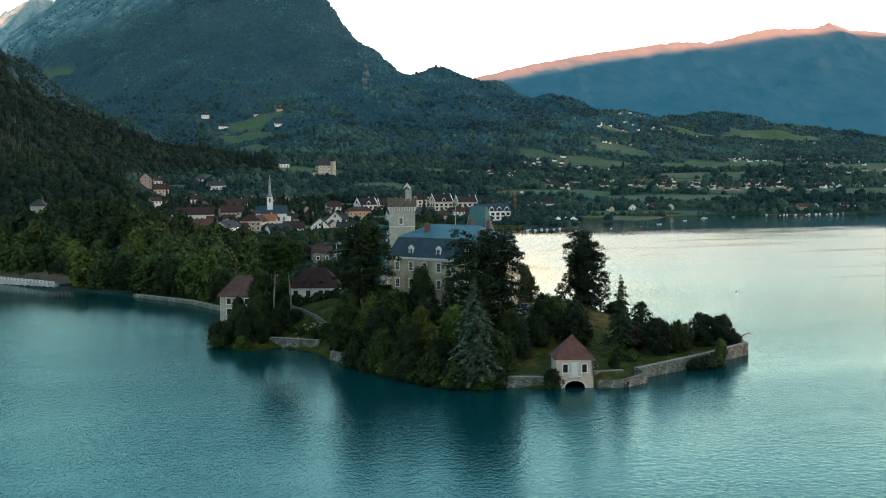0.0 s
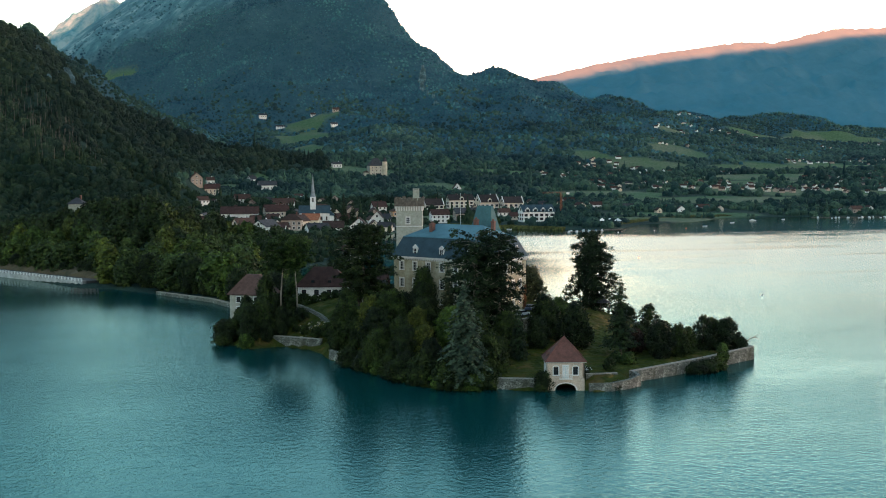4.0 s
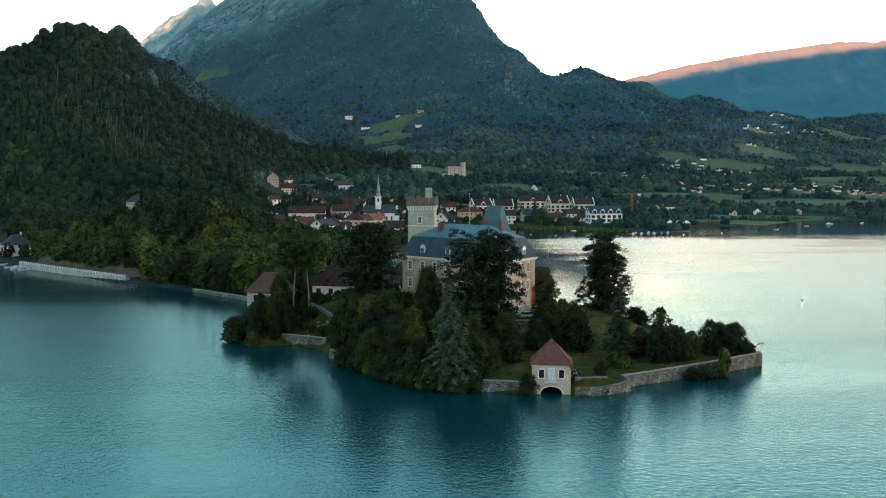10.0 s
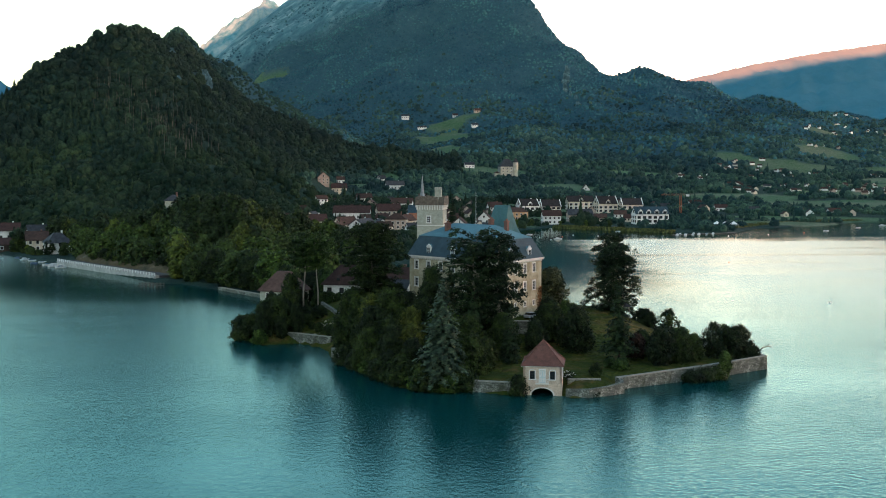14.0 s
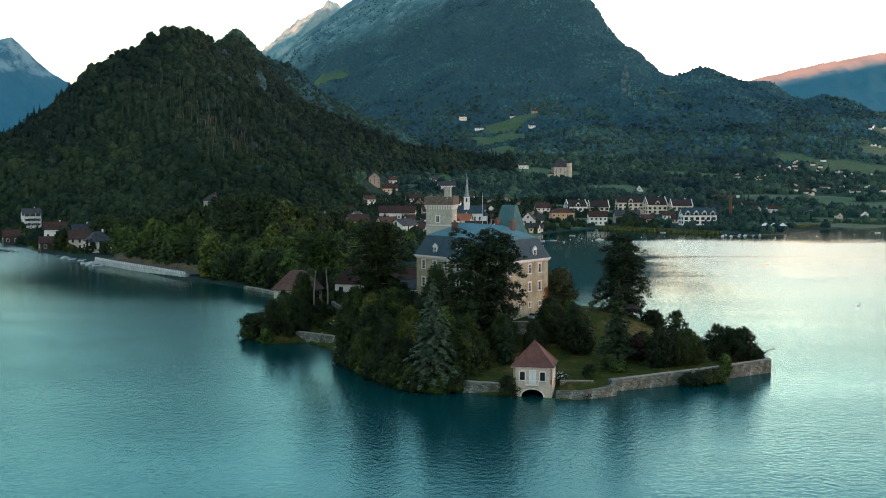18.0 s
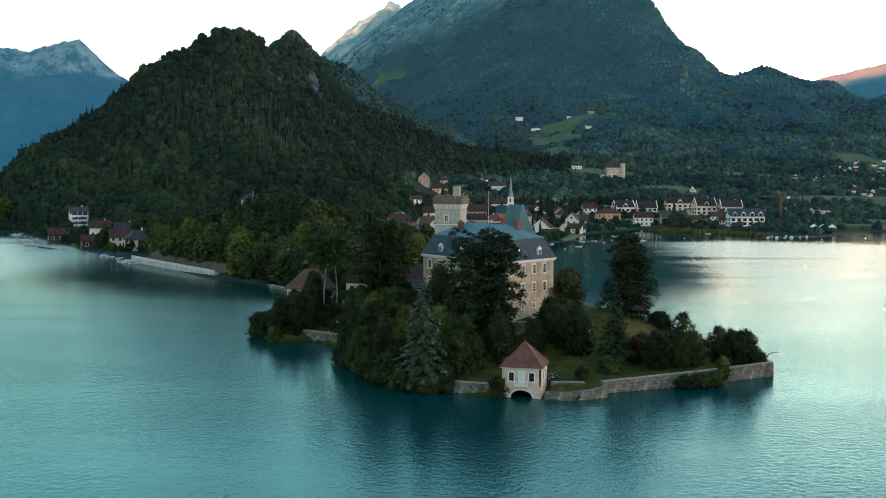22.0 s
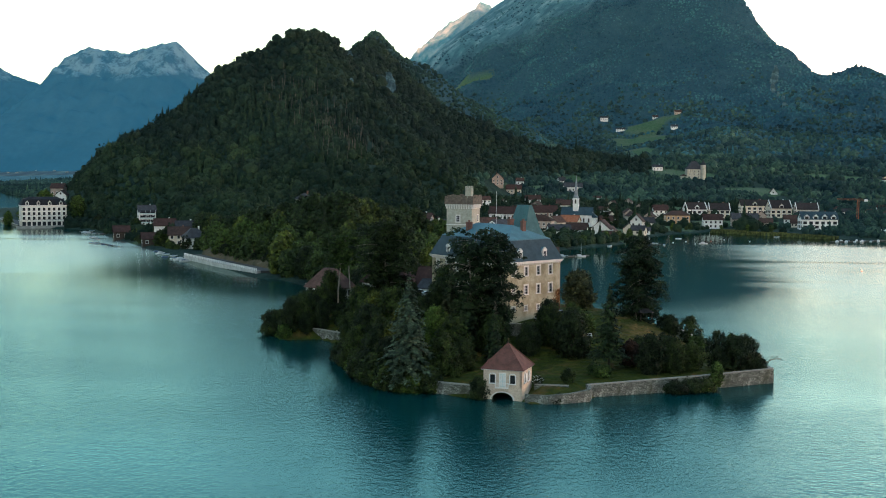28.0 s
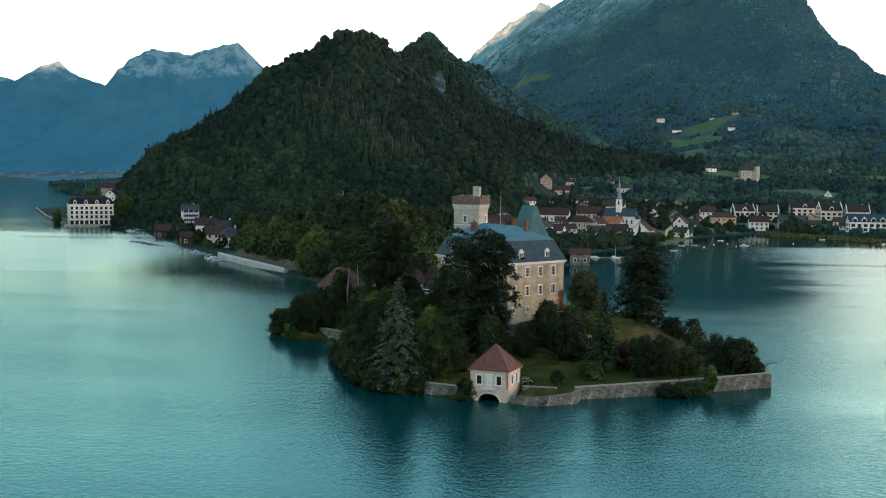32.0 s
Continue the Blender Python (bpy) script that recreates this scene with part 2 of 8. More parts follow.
# crest lines: name -> (reach of the flank right and left of the way, how hollow it is, how fast it falls along the crest, crest points)
CRESTS = {
    "near_hill": ((350, 340, 330, 320, 310, 300, 285, 260, 215, 165, 150), 170, 1.22, 3.0, [(-440, 560, 3), (-400, 605, 26), (-367, 640, 50), (-356, 674, 66), (-338, 714, 85), (-323, 739, 108), (-309, 763, 127), (-290, 784, 143), (-270, 804, 162), (-259, 814, 169), (-247, 845, 166), (-252, 965, 143)]),
    "second_hill": ((190, 230, 270, 310, 260, 200), 300, 1.05, 1.0, [(-252, 965, 143), (-302, 1249, 186), (-345, 1559, 252), (-297, 1616, 212), (-244, 1642, 165), (-150, 1700, 100), (-60, 1760, 70)]),
    "east_spur": ((165, 165, 175, 200, 220), 200, 1.05, 1.0, [(-252, 965, 143), (-250, 1080, 136), (-226, 1190, 130), (-186, 1240, 114), (-98, 1300, 74), (20, 1390, 58)]),
    "great_mountain": (1000, 300, 1.25, 1.45, [(-240, 3460, 640), (-29, 3082, 670), (177, 2705, 567), (274, 2460, 428), (310, 2380, 362), (344, 2300, 296), (390, 2215, 254),
                                    (485, 2240, 238), (628, 2305, 212), (780, 2375, 188), (955, 2440, 159), (1087, 2515, 156), (1239, 2590, 173), (1412, 2650, 144), (1850, 2780, 116)]),
}


def land_distance(px_, py_, poly):
    """Distance to the outline, positive inside the lake."""
    d2 = np.full(px_.shape, 1e18)
    inside = np.zeros(px_.shape, bool)
    n = len(poly)
    for i in range(n):
        (ax, ay), (bx_, by_) = poly[i], poly[(i + 1) % n]
        ex, ey = bx_ - ax, by_ - ay
        t = np.clip(((px_ - ax) * ex + (py_ - ay) * ey) / (ex * ex + ey * ey), 0, 1)
        d2 = np.minimum(d2, (px_ - ax - t * ex) ** 2 + (py_ - ay - t * ey) ** 2)
        if ay != by_:
            cross = ((ay > py_) != (by_ > py_)) & (px_ < (bx_ - ax) * (py_ - ay) / (by_ - ay) + ax)
            inside ^= cross
    d = np.sqrt(d2)
    return np.where(inside, d, -d)


def crest_height(x, y, crest):
    rights, left, hollow, along_, pts = crest
    rights = rights if isinstance(rights, tuple) else (rights,) * (len(pts) - 1)
    best = np.full(x.shape, -1e9)
    near, reach = np.full(x.shape, 1e18), np.zeros(x.shape)
    for right, (ax, ay, az), (bx_, by_, bz) in zip(rights, pts, pts[1:]):          # which flank a place lies on
        ex, ey = bx_ - ax, by_ - ay
        t = np.clip(((x - ax) * ex + (y - ay) * ey) / (ex * ex + ey * ey), 0, 1)
        d = np.hypot(x - ax - t * ex, y - ay - t * ey)
        flank = np.where(ex * (y - ay) - ey * (x - ax) > 0, left, right)
        reach = np.where(d < near, flank, reach)
        near = np.minimum(d, near)
    for right, (ax, ay, az), (bx_, by_, bz) in zip(rights, pts, pts[1:]):
        ex, ey = bx_ - ax, by_ - ay
        t = np.clip(((x - ax) * ex + (y - ay) * ey) / (ex * ex + ey * ey), 0, 1)
        ln = math.hypot(ex, ey)
        u = ((x - ax) * ex + (y - ay) * ey) / ln
        over = np.maximum(np.maximum(-u, u - ln), 0) * along_            # spurs fall off faster along the crest
        cr = ex * (y - ay) - ey * (x - ax)
        d = np.hypot(over, cr / ln)
        if along_ == 1.0:
            reach = np.where(cr > 0, left, right)
        h = az + t * (bz - az)
        best = np.maximum(best, h * np.clip(1 - d / reach, 0, 1) ** hollow)
    return best


def sines(x, y, wave, seed):
    """Smooth wandering relief, about -1 to 1."""
    rng = np.random.default_rng(seed)
    out = np.zeros_like(x)
    for k in range(7):
        a, w, ph = rng.uniform(0, 6.283), 6.283 / (wave * rng.uniform(0.55, 1.6)), rng.uniform(0, 6.283)
        out += np.sin((x * math.cos(a) + y * math.sin(a)) * w + ph + 1.3 * np.sin((x * math.sin(a) - y * math.cos(a)) * w * 0.7 + ph * 2))
    return out / 4.0


def smooth(a, b, v):
    t = np.clip((v - a) / (b - a), 0, 1)
    return t * t * (3 - 2 * t)


def ground_height(x, y):
    x, y = np.asarray(x, float), np.asarray(y, float)
    s = -land_distance(x, y, LAKE)                       # metres from the shore, inland
    z = 1.3 * smooth(-1.0, 2.5, s) - 3.0 * smooth(0.5, -12, s) - 0.3
    far = smooth(300, 420, y)
    rise = np.clip(s - 250, 0, 900)
    lift = 0.030 * np.clip(s, 0, 2500) + (0.00011 * rise ** 2 + 0.05 * np.clip(s - 1150, 0, 2000)) * (1 - 0.75 * smooth(150, 520, x))
    z = z + far * lift * smooth(0, 25, s)
    # island: terrace behind the quay wall, then the castle mound
    isl = smooth(150, 118, y) * smooth(-78, -60, x)
    mound = np.exp(-(((x + 11) / 38) ** 2 + ((y - 68) / 37) ** 2) ** 1.5)
    court = np.exp(-((x + 38) / 16) ** 2 - ((y - 92) / 18) ** 2)
    knoll = np.exp(-((x - 26) / 13) ** 2 - ((y - 60) / 20) ** 2)
    z = z + isl * smooth(0, 4, s) * (1.1 + 7.6 * mound * smooth(0, 16, s) + 3.0 * knoll * smooth(0, 10, s) + 3.6 * court * smooth(0, 14, s))
    # wooded spur between the road and the island
    spur = np.exp(-((x + 118) / 55) ** 2 - ((y - 300) / 85) ** 2)
    z = z + 17 * spur * smooth(8, 60, s)
    hill = np.maximum.reduce([crest_height(x, y, c) for c in CRESTS.values()])
    calm = smooth(1300, 2000, y)
    hill = hill * (1 + (0.03 + 0.07 * calm * smooth(420, 300, hill)) * sines(x, y, 260, 3) * smooth(20, 120, hill)) + (2 + 3 * calm) * sines(x, y, 90, 4) * smooth(30, 150, hill)
    z = np.where(s > 0, np.maximum(z, hill * smooth(8, 90, s)), z)
    return z, s


# meadows: centre, half sizes
MEADOWS = [(700, 1340, 105, 36), (950, 1330, 115, 42), (1190, 1375, 85, 36), (560, 1200, 150, 40), (1250, 1500, 260, 60), (720, 960, 200, 50), (420, 900, 110, 50), (66, 1930, 44, 40), (104, 1925, 20, 26), (58, 1800, 44, 80), (50, 1600, 26, 70), (-345, 2548, 66, 34), (745, 1490, 95, 46), (965, 1500, 95, 40), (1050, 1420, 160, 60), (1180, 2200, 110, 60), (1010, 2080, 70, 40)]
MEADOWS += [(160, 1075, 28, 45), (73, 845, 20, 32), (-128, 1040, 11, 30), (-71, 1078, 20, 26), (-32, 1165, 14, 40), (330, 1010, 70, 60), (480, 1080, 60, 45), (168, 1110, 34, 40), (250, 640, 60, 22), (300, 700, 60, 30)]
MEADOWS += [(560, 1020, 90, 50), (640, 1300, 90, 50), (1350, 1650, 150, 50), (95, 1270, 45, 40), (300, 1330, 60, 25), (24, 505, 26, 34), (-22, 505, 20, 24), (0, 570, 36, 26), (45, 615, 26, 26), (105, 680, 50, 26), (120, 770, 60, 26), (-40, 600, 24, 26), (-228, 404, 14, 22), (-256, 440, 14, 18)]
MEADOWS += [(648, 1610, 45, 60), (905, 1995, 60, 70), (1255, 2260, 75, 60), (1330, 2235, 60, 45), (480, 1535, 25, 40), (546, 1480, 70, 40), (860, 1520, 150, 60), (740, 1808, 60, 26), (885, 1600, 45, 40), (1020, 1635, 75, 35)]


def meadow_at(x, y):
    x, y = np.asarray(x, float), np.asarray(y, float)
    wob = 0.22 * sines(x, y, 60, 9)
    m = np.zeros(x.shape)
    for cx_, cy_, rx, ry in MEADOWS:
        m = np.maximum(m, smooth(1.12, 0.92, np.hypot((x - cx_) / rx, (y - cy_) / ry) + wob))
    return m


def axis(reach, centre, n, fine):
    u = np.linspace(-1, 1, n)
    b = np.arcsinh(reach / fine)
    return centre + fine * np.sinh(b * u)


gx = axis(5200, -30, 560, 170)
gy = axis(5200, 150, 560, 190)
gy = gy[(gy > -900) & (gy < 4990)]
X, Y = np.meshgrid(gx, gy)
Z, S = ground_height(X, Y)
nxg, nyg = len(gx), len(gy)
idx = np.arange(nxg * nyg).reshape(nyg, nxg)
quads = np.stack([idx[:-1, :-1], idx[:-1, 1:], idx[1:, 1:], idx[1:, :-1]], -1).reshape(-1, 4)
me = bpy.data.meshes.new("ground")
me.from_pydata(np.stack([X, Y, Z], -1).reshape(-1, 3).tolist(), [], quads.tolist())
me.shade_smooth()
lw = me.attributes.new("lawn", "FLOAT", "POINT")
lw.data.foreach_set("value", smooth(160, 130, Y).ravel().astype(np.float32))
dry = me.attributes.new("dry", "FLOAT", "POINT")      # trodden, dry grass on the knoll
dry.data.foreach_set("value", (0.85 * smooth(9.5, 4.0, np.hypot((X - 29) * 0.75, Y - 47) + 2.2 * sines(X, Y, 6, 77))).ravel().astype(np.float32))
att = me.attributes.new("meadow", "FLOAT", "POINT")
att.data.foreach_set("value", np.maximum(meadow_at(X, Y), smooth(160, 130, Y)).ravel().astype(np.float32))


def ground_material():
    m = bpy.data.materials.new("woods_and_meadows")
    m.use_nodes = True
    nt = m.node_tree
    p = nt.nodes["Principled BSDF"]
    tc = nt.nodes.new("ShaderNodeTexCoord").outputs["Object"]
    mid = noise_node(nt, 0.05, 5, 0.7, tc)
    wood = ramp(nt, mid, [(0.35, (0.014, 0.034, 0.030)), (0.65, (0.028, 0.056, 0.042))])
    # far slopes blend to blue with distance: haze put into the colour
    far_floor_haze = ramp(nt, mid, [(0.35, (0.022, 0.070, 0.104)), (0.65, (0.036, 0.096, 0.126))])
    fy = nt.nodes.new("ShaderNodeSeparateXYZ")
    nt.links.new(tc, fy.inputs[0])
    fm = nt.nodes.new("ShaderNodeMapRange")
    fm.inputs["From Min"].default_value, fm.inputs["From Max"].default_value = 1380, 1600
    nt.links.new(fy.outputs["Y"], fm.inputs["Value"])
    wood = mix(nt, wood, far_floor_haze, fm.outputs[0])
    grass = ramp(nt, noise_node(nt, 0.3, 4, 0.6, tc), [(0.35, (0.058, 0.098, 0.060)), (0.65, (0.118, 0.152, 0.104))])
    tint = ramp(nt, noise_node(nt, 0.012, 2, 0.5, tc), [(0.4, (0.8, 1.05, 0.8)), (0.62, (1.35, 1.2, 1.15))])
    grass = mix(nt, grass, tint, 1.0, "MULTIPLY")
    at_ = nt.nodes.new("ShaderNodeAttribute")
    at_.attribute_name = "meadow"
    la_ = nt.nodes.new("ShaderNodeAttribute")
    la_.attribute_name = "lawn"
    lawn = ramp(nt, noise_node(nt, 0.22, 5, 0.65, tc), [(0.36, (0.026, 0.044, 0.007)), (0.54, (0.052, 0.062, 0.011)), (0.70, (0.115, 0.080, 0.026))])
    dr_ = nt.nodes.new("ShaderNodeAttribute")
    dr_.attribute_name = "dry"
    lawn = mix(nt, lawn, ramp(nt, noise_node(nt, 0.5, 5, 0.7, tc), [(0.35, (0.070, 0.070, 0.018)), (0.6, (0.175, 0.115, 0.045))]), dr_.outputs["Fac"])
    grass = mix(nt, grass, lawn, la_.outputs["Fac"])
    col = mix(nt, wood, grass, at_.outputs["Fac"])
    # bare limestone along the top of the great mountain, haze put into its teal
    hs = nt.nodes.new("ShaderNodeSeparateXYZ")
    nt.links.new(tc, hs.inputs[0])
    sh = nt.nodes.new("ShaderNodeMath")
    sh.operation = "MULTIPLY_ADD"
    sh.inputs[1].default_value = -0.35
    nt.links.new(hs.outputs["X"], sh.inputs[0])
    nt.links.new(hs.outputs["Z"], sh.inputs[2])
    rg = nt.nodes.new("ShaderNodeMath")
    rg.operation = "MULTIPLY_ADD"
    rg.inputs[1].default_value = 120.0
    nt.links.new(noise_node(nt, 0.012, 4, 0.65, tc), rg.inputs[0])
    nt.links.new(sh.outputs[0], rg.inputs[2])
    up = nt.nodes.new("ShaderNodeMapRange")
    up.inputs["From Min"].default_value, up.inputs["From Max"].default_value = 490, 560
    nt.links.new(rg.outputs[0], up.inputs["Value"])
    st = nt.nodes.new("ShaderNodeMapping")
    st.inputs["Scale"].default_value = (1.0, 1.0, 0.3)
    nt.links.new(tc, st.inputs["Vector"])
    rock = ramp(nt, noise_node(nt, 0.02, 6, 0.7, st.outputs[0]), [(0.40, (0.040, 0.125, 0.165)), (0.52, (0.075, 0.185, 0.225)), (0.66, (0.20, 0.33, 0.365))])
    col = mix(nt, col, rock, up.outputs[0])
    nt.links.new(col, p.inputs["Base Color"])
    p.inputs["Roughness"].default_value = 0.95
    p.inputs["Specular IOR Level"].default_value = 0.1
    b = nt.nodes.new("ShaderNodeBump")
    b.inputs["Strength"].default_value, b.inputs["Distance"].default_value = 1.0, 6.0
    nt.links.new(noise_node(nt, 0.09, 4, 0.7, tc), b.inputs["Height"])
    nt.links.new(b.outputs[0], p.inputs["Normal"])
    return m


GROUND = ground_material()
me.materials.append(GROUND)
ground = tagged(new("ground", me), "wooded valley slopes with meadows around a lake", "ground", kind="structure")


def far_range(name, crest, depth, mat, label, seed, rough=14.0):
    """A distant range: a crest line with gullied flanks."""
    n, rows = 260, 40
    cx = np.array([c[0] for c in crest], float)
    t = np.linspace(0, len(crest) - 1, n)
    k = np.arange(len(crest))
    px_, py_, pz_ = np.interp(t, k, cx), np.interp(t, k, [c[1] for c in crest]), np.interp(t, k, [c[2] for c in crest])
    v = np.linspace(0, 1, rows)
    XX = px_[None] + 0 * v[:, None]
    YY = py_[None] - depth * v[:, None]
    fall = (1 - v[:, None]) ** 1.25
    ZZ = pz_[None] * fall + (sines(XX, YY * 2.2, 210, seed) * 26 + sines(XX, YY, 80, seed + 1) * rough) * np.minimum(1, v[:, None] * 5) * (1 - v[:, None])
    ZZ = ZZ + rough * 0.25 * sines(XX, YY, 45, seed + 2)
    ZZ[-1] = -20
    ii = np.arange(n * rows).reshape(rows, n)
    f = np.stack([ii[:-1, :-1], ii[1:, :-1], ii[1:, 1:], ii[:-1, 1:]], -1).reshape(-1, 4)
    vs = np.stack([XX, YY, ZZ], -1).reshape(-1, 3)
    ob = raw(name, vs.tolist(), f.tolist(), mat, None, label, True)
    dn = ob.data.attributes.new("down_slope", "FLOAT", "POINT")
    dn.data.foreach_set("value", (v[:, None] + 0 * XX).ravel().astype(np.float32))
    return tagged(ob, label, "mountain", kind="structure")


def range_material(name, base, rock, haze_glow, cliffs, streak=0.35, cut=(0.42, 0.58), lit_crest=False):
    m = bpy.data.materials.new(name)
    m.use_nodes = True
    nt = m.node_tree
    p = nt.nodes["Principled BSDF"]
    tc = nt.nodes.new("ShaderNodeTexCoord").outputs["Object"]
    n1 = noise_node(nt, 0.006, 6, 0.7, tc)
    col = ramp(nt, n1, [(0.35, tuple(c * 0.8 for c in base)), (0.7, tuple(c * 1.15 for c in base))])
    # bare cliffs near the crests, their lower edge ragged
    sz = nt.nodes.new("ShaderNodeSeparateXYZ")
    nt.links.new(tc, sz.inputs[0])
    rag = nt.nodes.new("ShaderNodeMath")
    rag.operation = "MULTIPLY_ADD"
    rag.inputs[1].default_value = 190.0
    nt.links.new(noise_node(nt, 0.009, 4, 0.65, tc), rag.inputs[0])
    nt.links.new(sz.outputs["Z"], rag.inputs[2])
    up = nt.nodes.new("ShaderNodeMapRange")
    up.inputs["From Min"].default_value, up.inputs["From Max"].default_value = cliffs[0] + 95, cliffs[1] + 95
    nt.links.new(rag.outputs[0], up.inputs["Value"])
    mp_ = nt.nodes.new("ShaderNodeMapping")
    mp_.inputs["Scale"].default_value = (1.0, 1.0, streak)
    nt.links.new(tc, mp_.inputs["Vector"])
    bare = ramp(nt, noise_node(nt, 0.016, 6, 0.72, mp_.outputs[0]), [(cut[0], (0, 0, 0)), (cut[1], (1, 1, 1))])
    mul = nt.nodes.new("ShaderNodeMath")
    mul.operation = "MULTIPLY"
    nt.links.new(bare, mul.inputs[0])
    nt.links.new(up.outputs[0], mul.inputs[1])
    if lit_crest:
        # warm pale band along the crest: part of its sunlight put into the colour
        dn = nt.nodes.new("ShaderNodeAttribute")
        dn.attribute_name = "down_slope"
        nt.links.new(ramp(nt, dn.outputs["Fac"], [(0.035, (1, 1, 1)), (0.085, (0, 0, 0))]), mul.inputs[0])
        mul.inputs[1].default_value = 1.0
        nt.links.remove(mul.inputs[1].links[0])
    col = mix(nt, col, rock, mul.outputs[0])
    nt.links.new(col, p.inputs["Base Color"])
    p.inputs["Roughness"].default_value = 1.0
    p.inputs["Specular IOR Level"].default_value = 0.0
    # bluish emission, with the bluish base, stands in for haze over distance
    p.inputs["Emission Color"].default_value = (*haze_glow, 1)
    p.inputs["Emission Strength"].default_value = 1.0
    return m


RANGE_R = range_material("far_range_right", (0.050, 0.078, 0.092), (0.155, 0.118, 0.098), (0.0, 0.013, 0.024), (470, 570), lit_crest=True)
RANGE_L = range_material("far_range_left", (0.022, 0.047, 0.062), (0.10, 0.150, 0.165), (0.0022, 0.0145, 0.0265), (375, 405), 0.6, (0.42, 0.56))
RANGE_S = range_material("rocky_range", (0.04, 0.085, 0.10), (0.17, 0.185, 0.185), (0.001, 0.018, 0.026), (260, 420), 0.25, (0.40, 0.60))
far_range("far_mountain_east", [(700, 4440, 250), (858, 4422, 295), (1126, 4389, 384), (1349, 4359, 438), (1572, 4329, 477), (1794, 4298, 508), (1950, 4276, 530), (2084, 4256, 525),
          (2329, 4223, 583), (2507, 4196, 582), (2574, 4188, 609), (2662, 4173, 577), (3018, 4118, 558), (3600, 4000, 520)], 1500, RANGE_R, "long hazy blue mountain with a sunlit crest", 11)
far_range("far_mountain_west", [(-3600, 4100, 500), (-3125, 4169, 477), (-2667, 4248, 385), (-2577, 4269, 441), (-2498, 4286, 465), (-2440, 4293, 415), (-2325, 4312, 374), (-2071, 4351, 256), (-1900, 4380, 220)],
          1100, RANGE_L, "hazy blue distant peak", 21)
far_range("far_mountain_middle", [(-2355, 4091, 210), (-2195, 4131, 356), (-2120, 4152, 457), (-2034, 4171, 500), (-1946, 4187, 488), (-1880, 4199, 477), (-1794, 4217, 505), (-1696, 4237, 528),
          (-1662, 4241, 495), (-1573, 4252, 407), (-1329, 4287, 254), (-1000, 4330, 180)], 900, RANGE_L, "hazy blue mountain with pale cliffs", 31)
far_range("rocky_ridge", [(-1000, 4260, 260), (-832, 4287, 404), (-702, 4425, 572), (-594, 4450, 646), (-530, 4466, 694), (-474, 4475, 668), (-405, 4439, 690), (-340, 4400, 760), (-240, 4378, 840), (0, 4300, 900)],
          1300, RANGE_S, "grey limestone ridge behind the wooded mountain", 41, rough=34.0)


# the flat head of the lake: fields, hedges and hamlets below the western peaks
def field_material():
    m = bpy.data.materials.new("hazy_fields_and_hedges")
    m.use_nodes = True
    nt = m.node_tree
    p = nt.nodes["Principled BSDF"]
    tc = nt.nodes.new("ShaderNodeTexCoord").outputs["Object"]
    mp_ = nt.nodes.new("ShaderNodeMapping")
    mp_.inputs["Scale"].default_value = (1.0, 0.3, 1.0)
    nt.links.new(tc, mp_.inputs["Vector"])
    # haze of distance is put into these blue field colours
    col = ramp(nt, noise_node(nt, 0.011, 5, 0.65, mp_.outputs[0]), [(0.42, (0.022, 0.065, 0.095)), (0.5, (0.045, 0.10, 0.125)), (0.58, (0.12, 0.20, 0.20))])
    nt.links.new(col, p.inputs["Base Color"])
    p.inputs["Roughness"].default_value = 1.0
    return m


fu, fv = np.meshgrid(np.linspace(-3000, -900, 120), np.linspace(0, 1, 14))
fy = 3150 + 900 * fv + 0 * fu
fz = 1.0 + 100 * fv ** 1.2 + 3 * sines(fu, fy, 300, 61) * fv
fi = np.arange(fu.size).reshape(fu.shape)
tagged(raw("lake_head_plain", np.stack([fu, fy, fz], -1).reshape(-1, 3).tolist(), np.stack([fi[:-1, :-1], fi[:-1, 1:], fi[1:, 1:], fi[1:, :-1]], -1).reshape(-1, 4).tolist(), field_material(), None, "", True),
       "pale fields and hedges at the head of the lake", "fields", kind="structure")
rng = np.random.default_rng(62)
hv, hf = [], []
for k in range(90):
    hx, u = rng.uniform(-2600, -1100), rng.random() ** 1.4
    hy, hz0, w, h = 3150 + 900 * u, 100 * u ** 1.2, rng.uniform(2, 4), rng.uniform(1.5, 3)
    b0 = len(hv)
    hv += [(hx - w, hy - 5, hz0 - 3), (hx + w, hy - 5, hz0 - 3), (hx + w, hy + 5, hz0 - 3), (hx - w, hy + 5, hz0 - 3), (hx - w, hy - 5, hz0 + h), (hx + w, hy - 5, hz0 + h), (hx + w, hy, hz0 + h + 1.5), (hx - w, hy, hz0 + h + 1.5), (hx + w, hy + 5, hz0 + h), (hx - w, hy + 5, hz0 + h)]
    hf += [tuple(b0 + i for i in f) for f in ((0, 1, 5, 4), (4, 5, 6, 7), (7, 6, 8, 9), (2, 3, 9, 8), (1, 2, 8, 6, 5), (3, 0, 4, 7, 9))]
tagged(raw("far_hamlets", hv, hf, COPING), "pale houses of far hamlets by the lake head", "houses", kind="stuff")

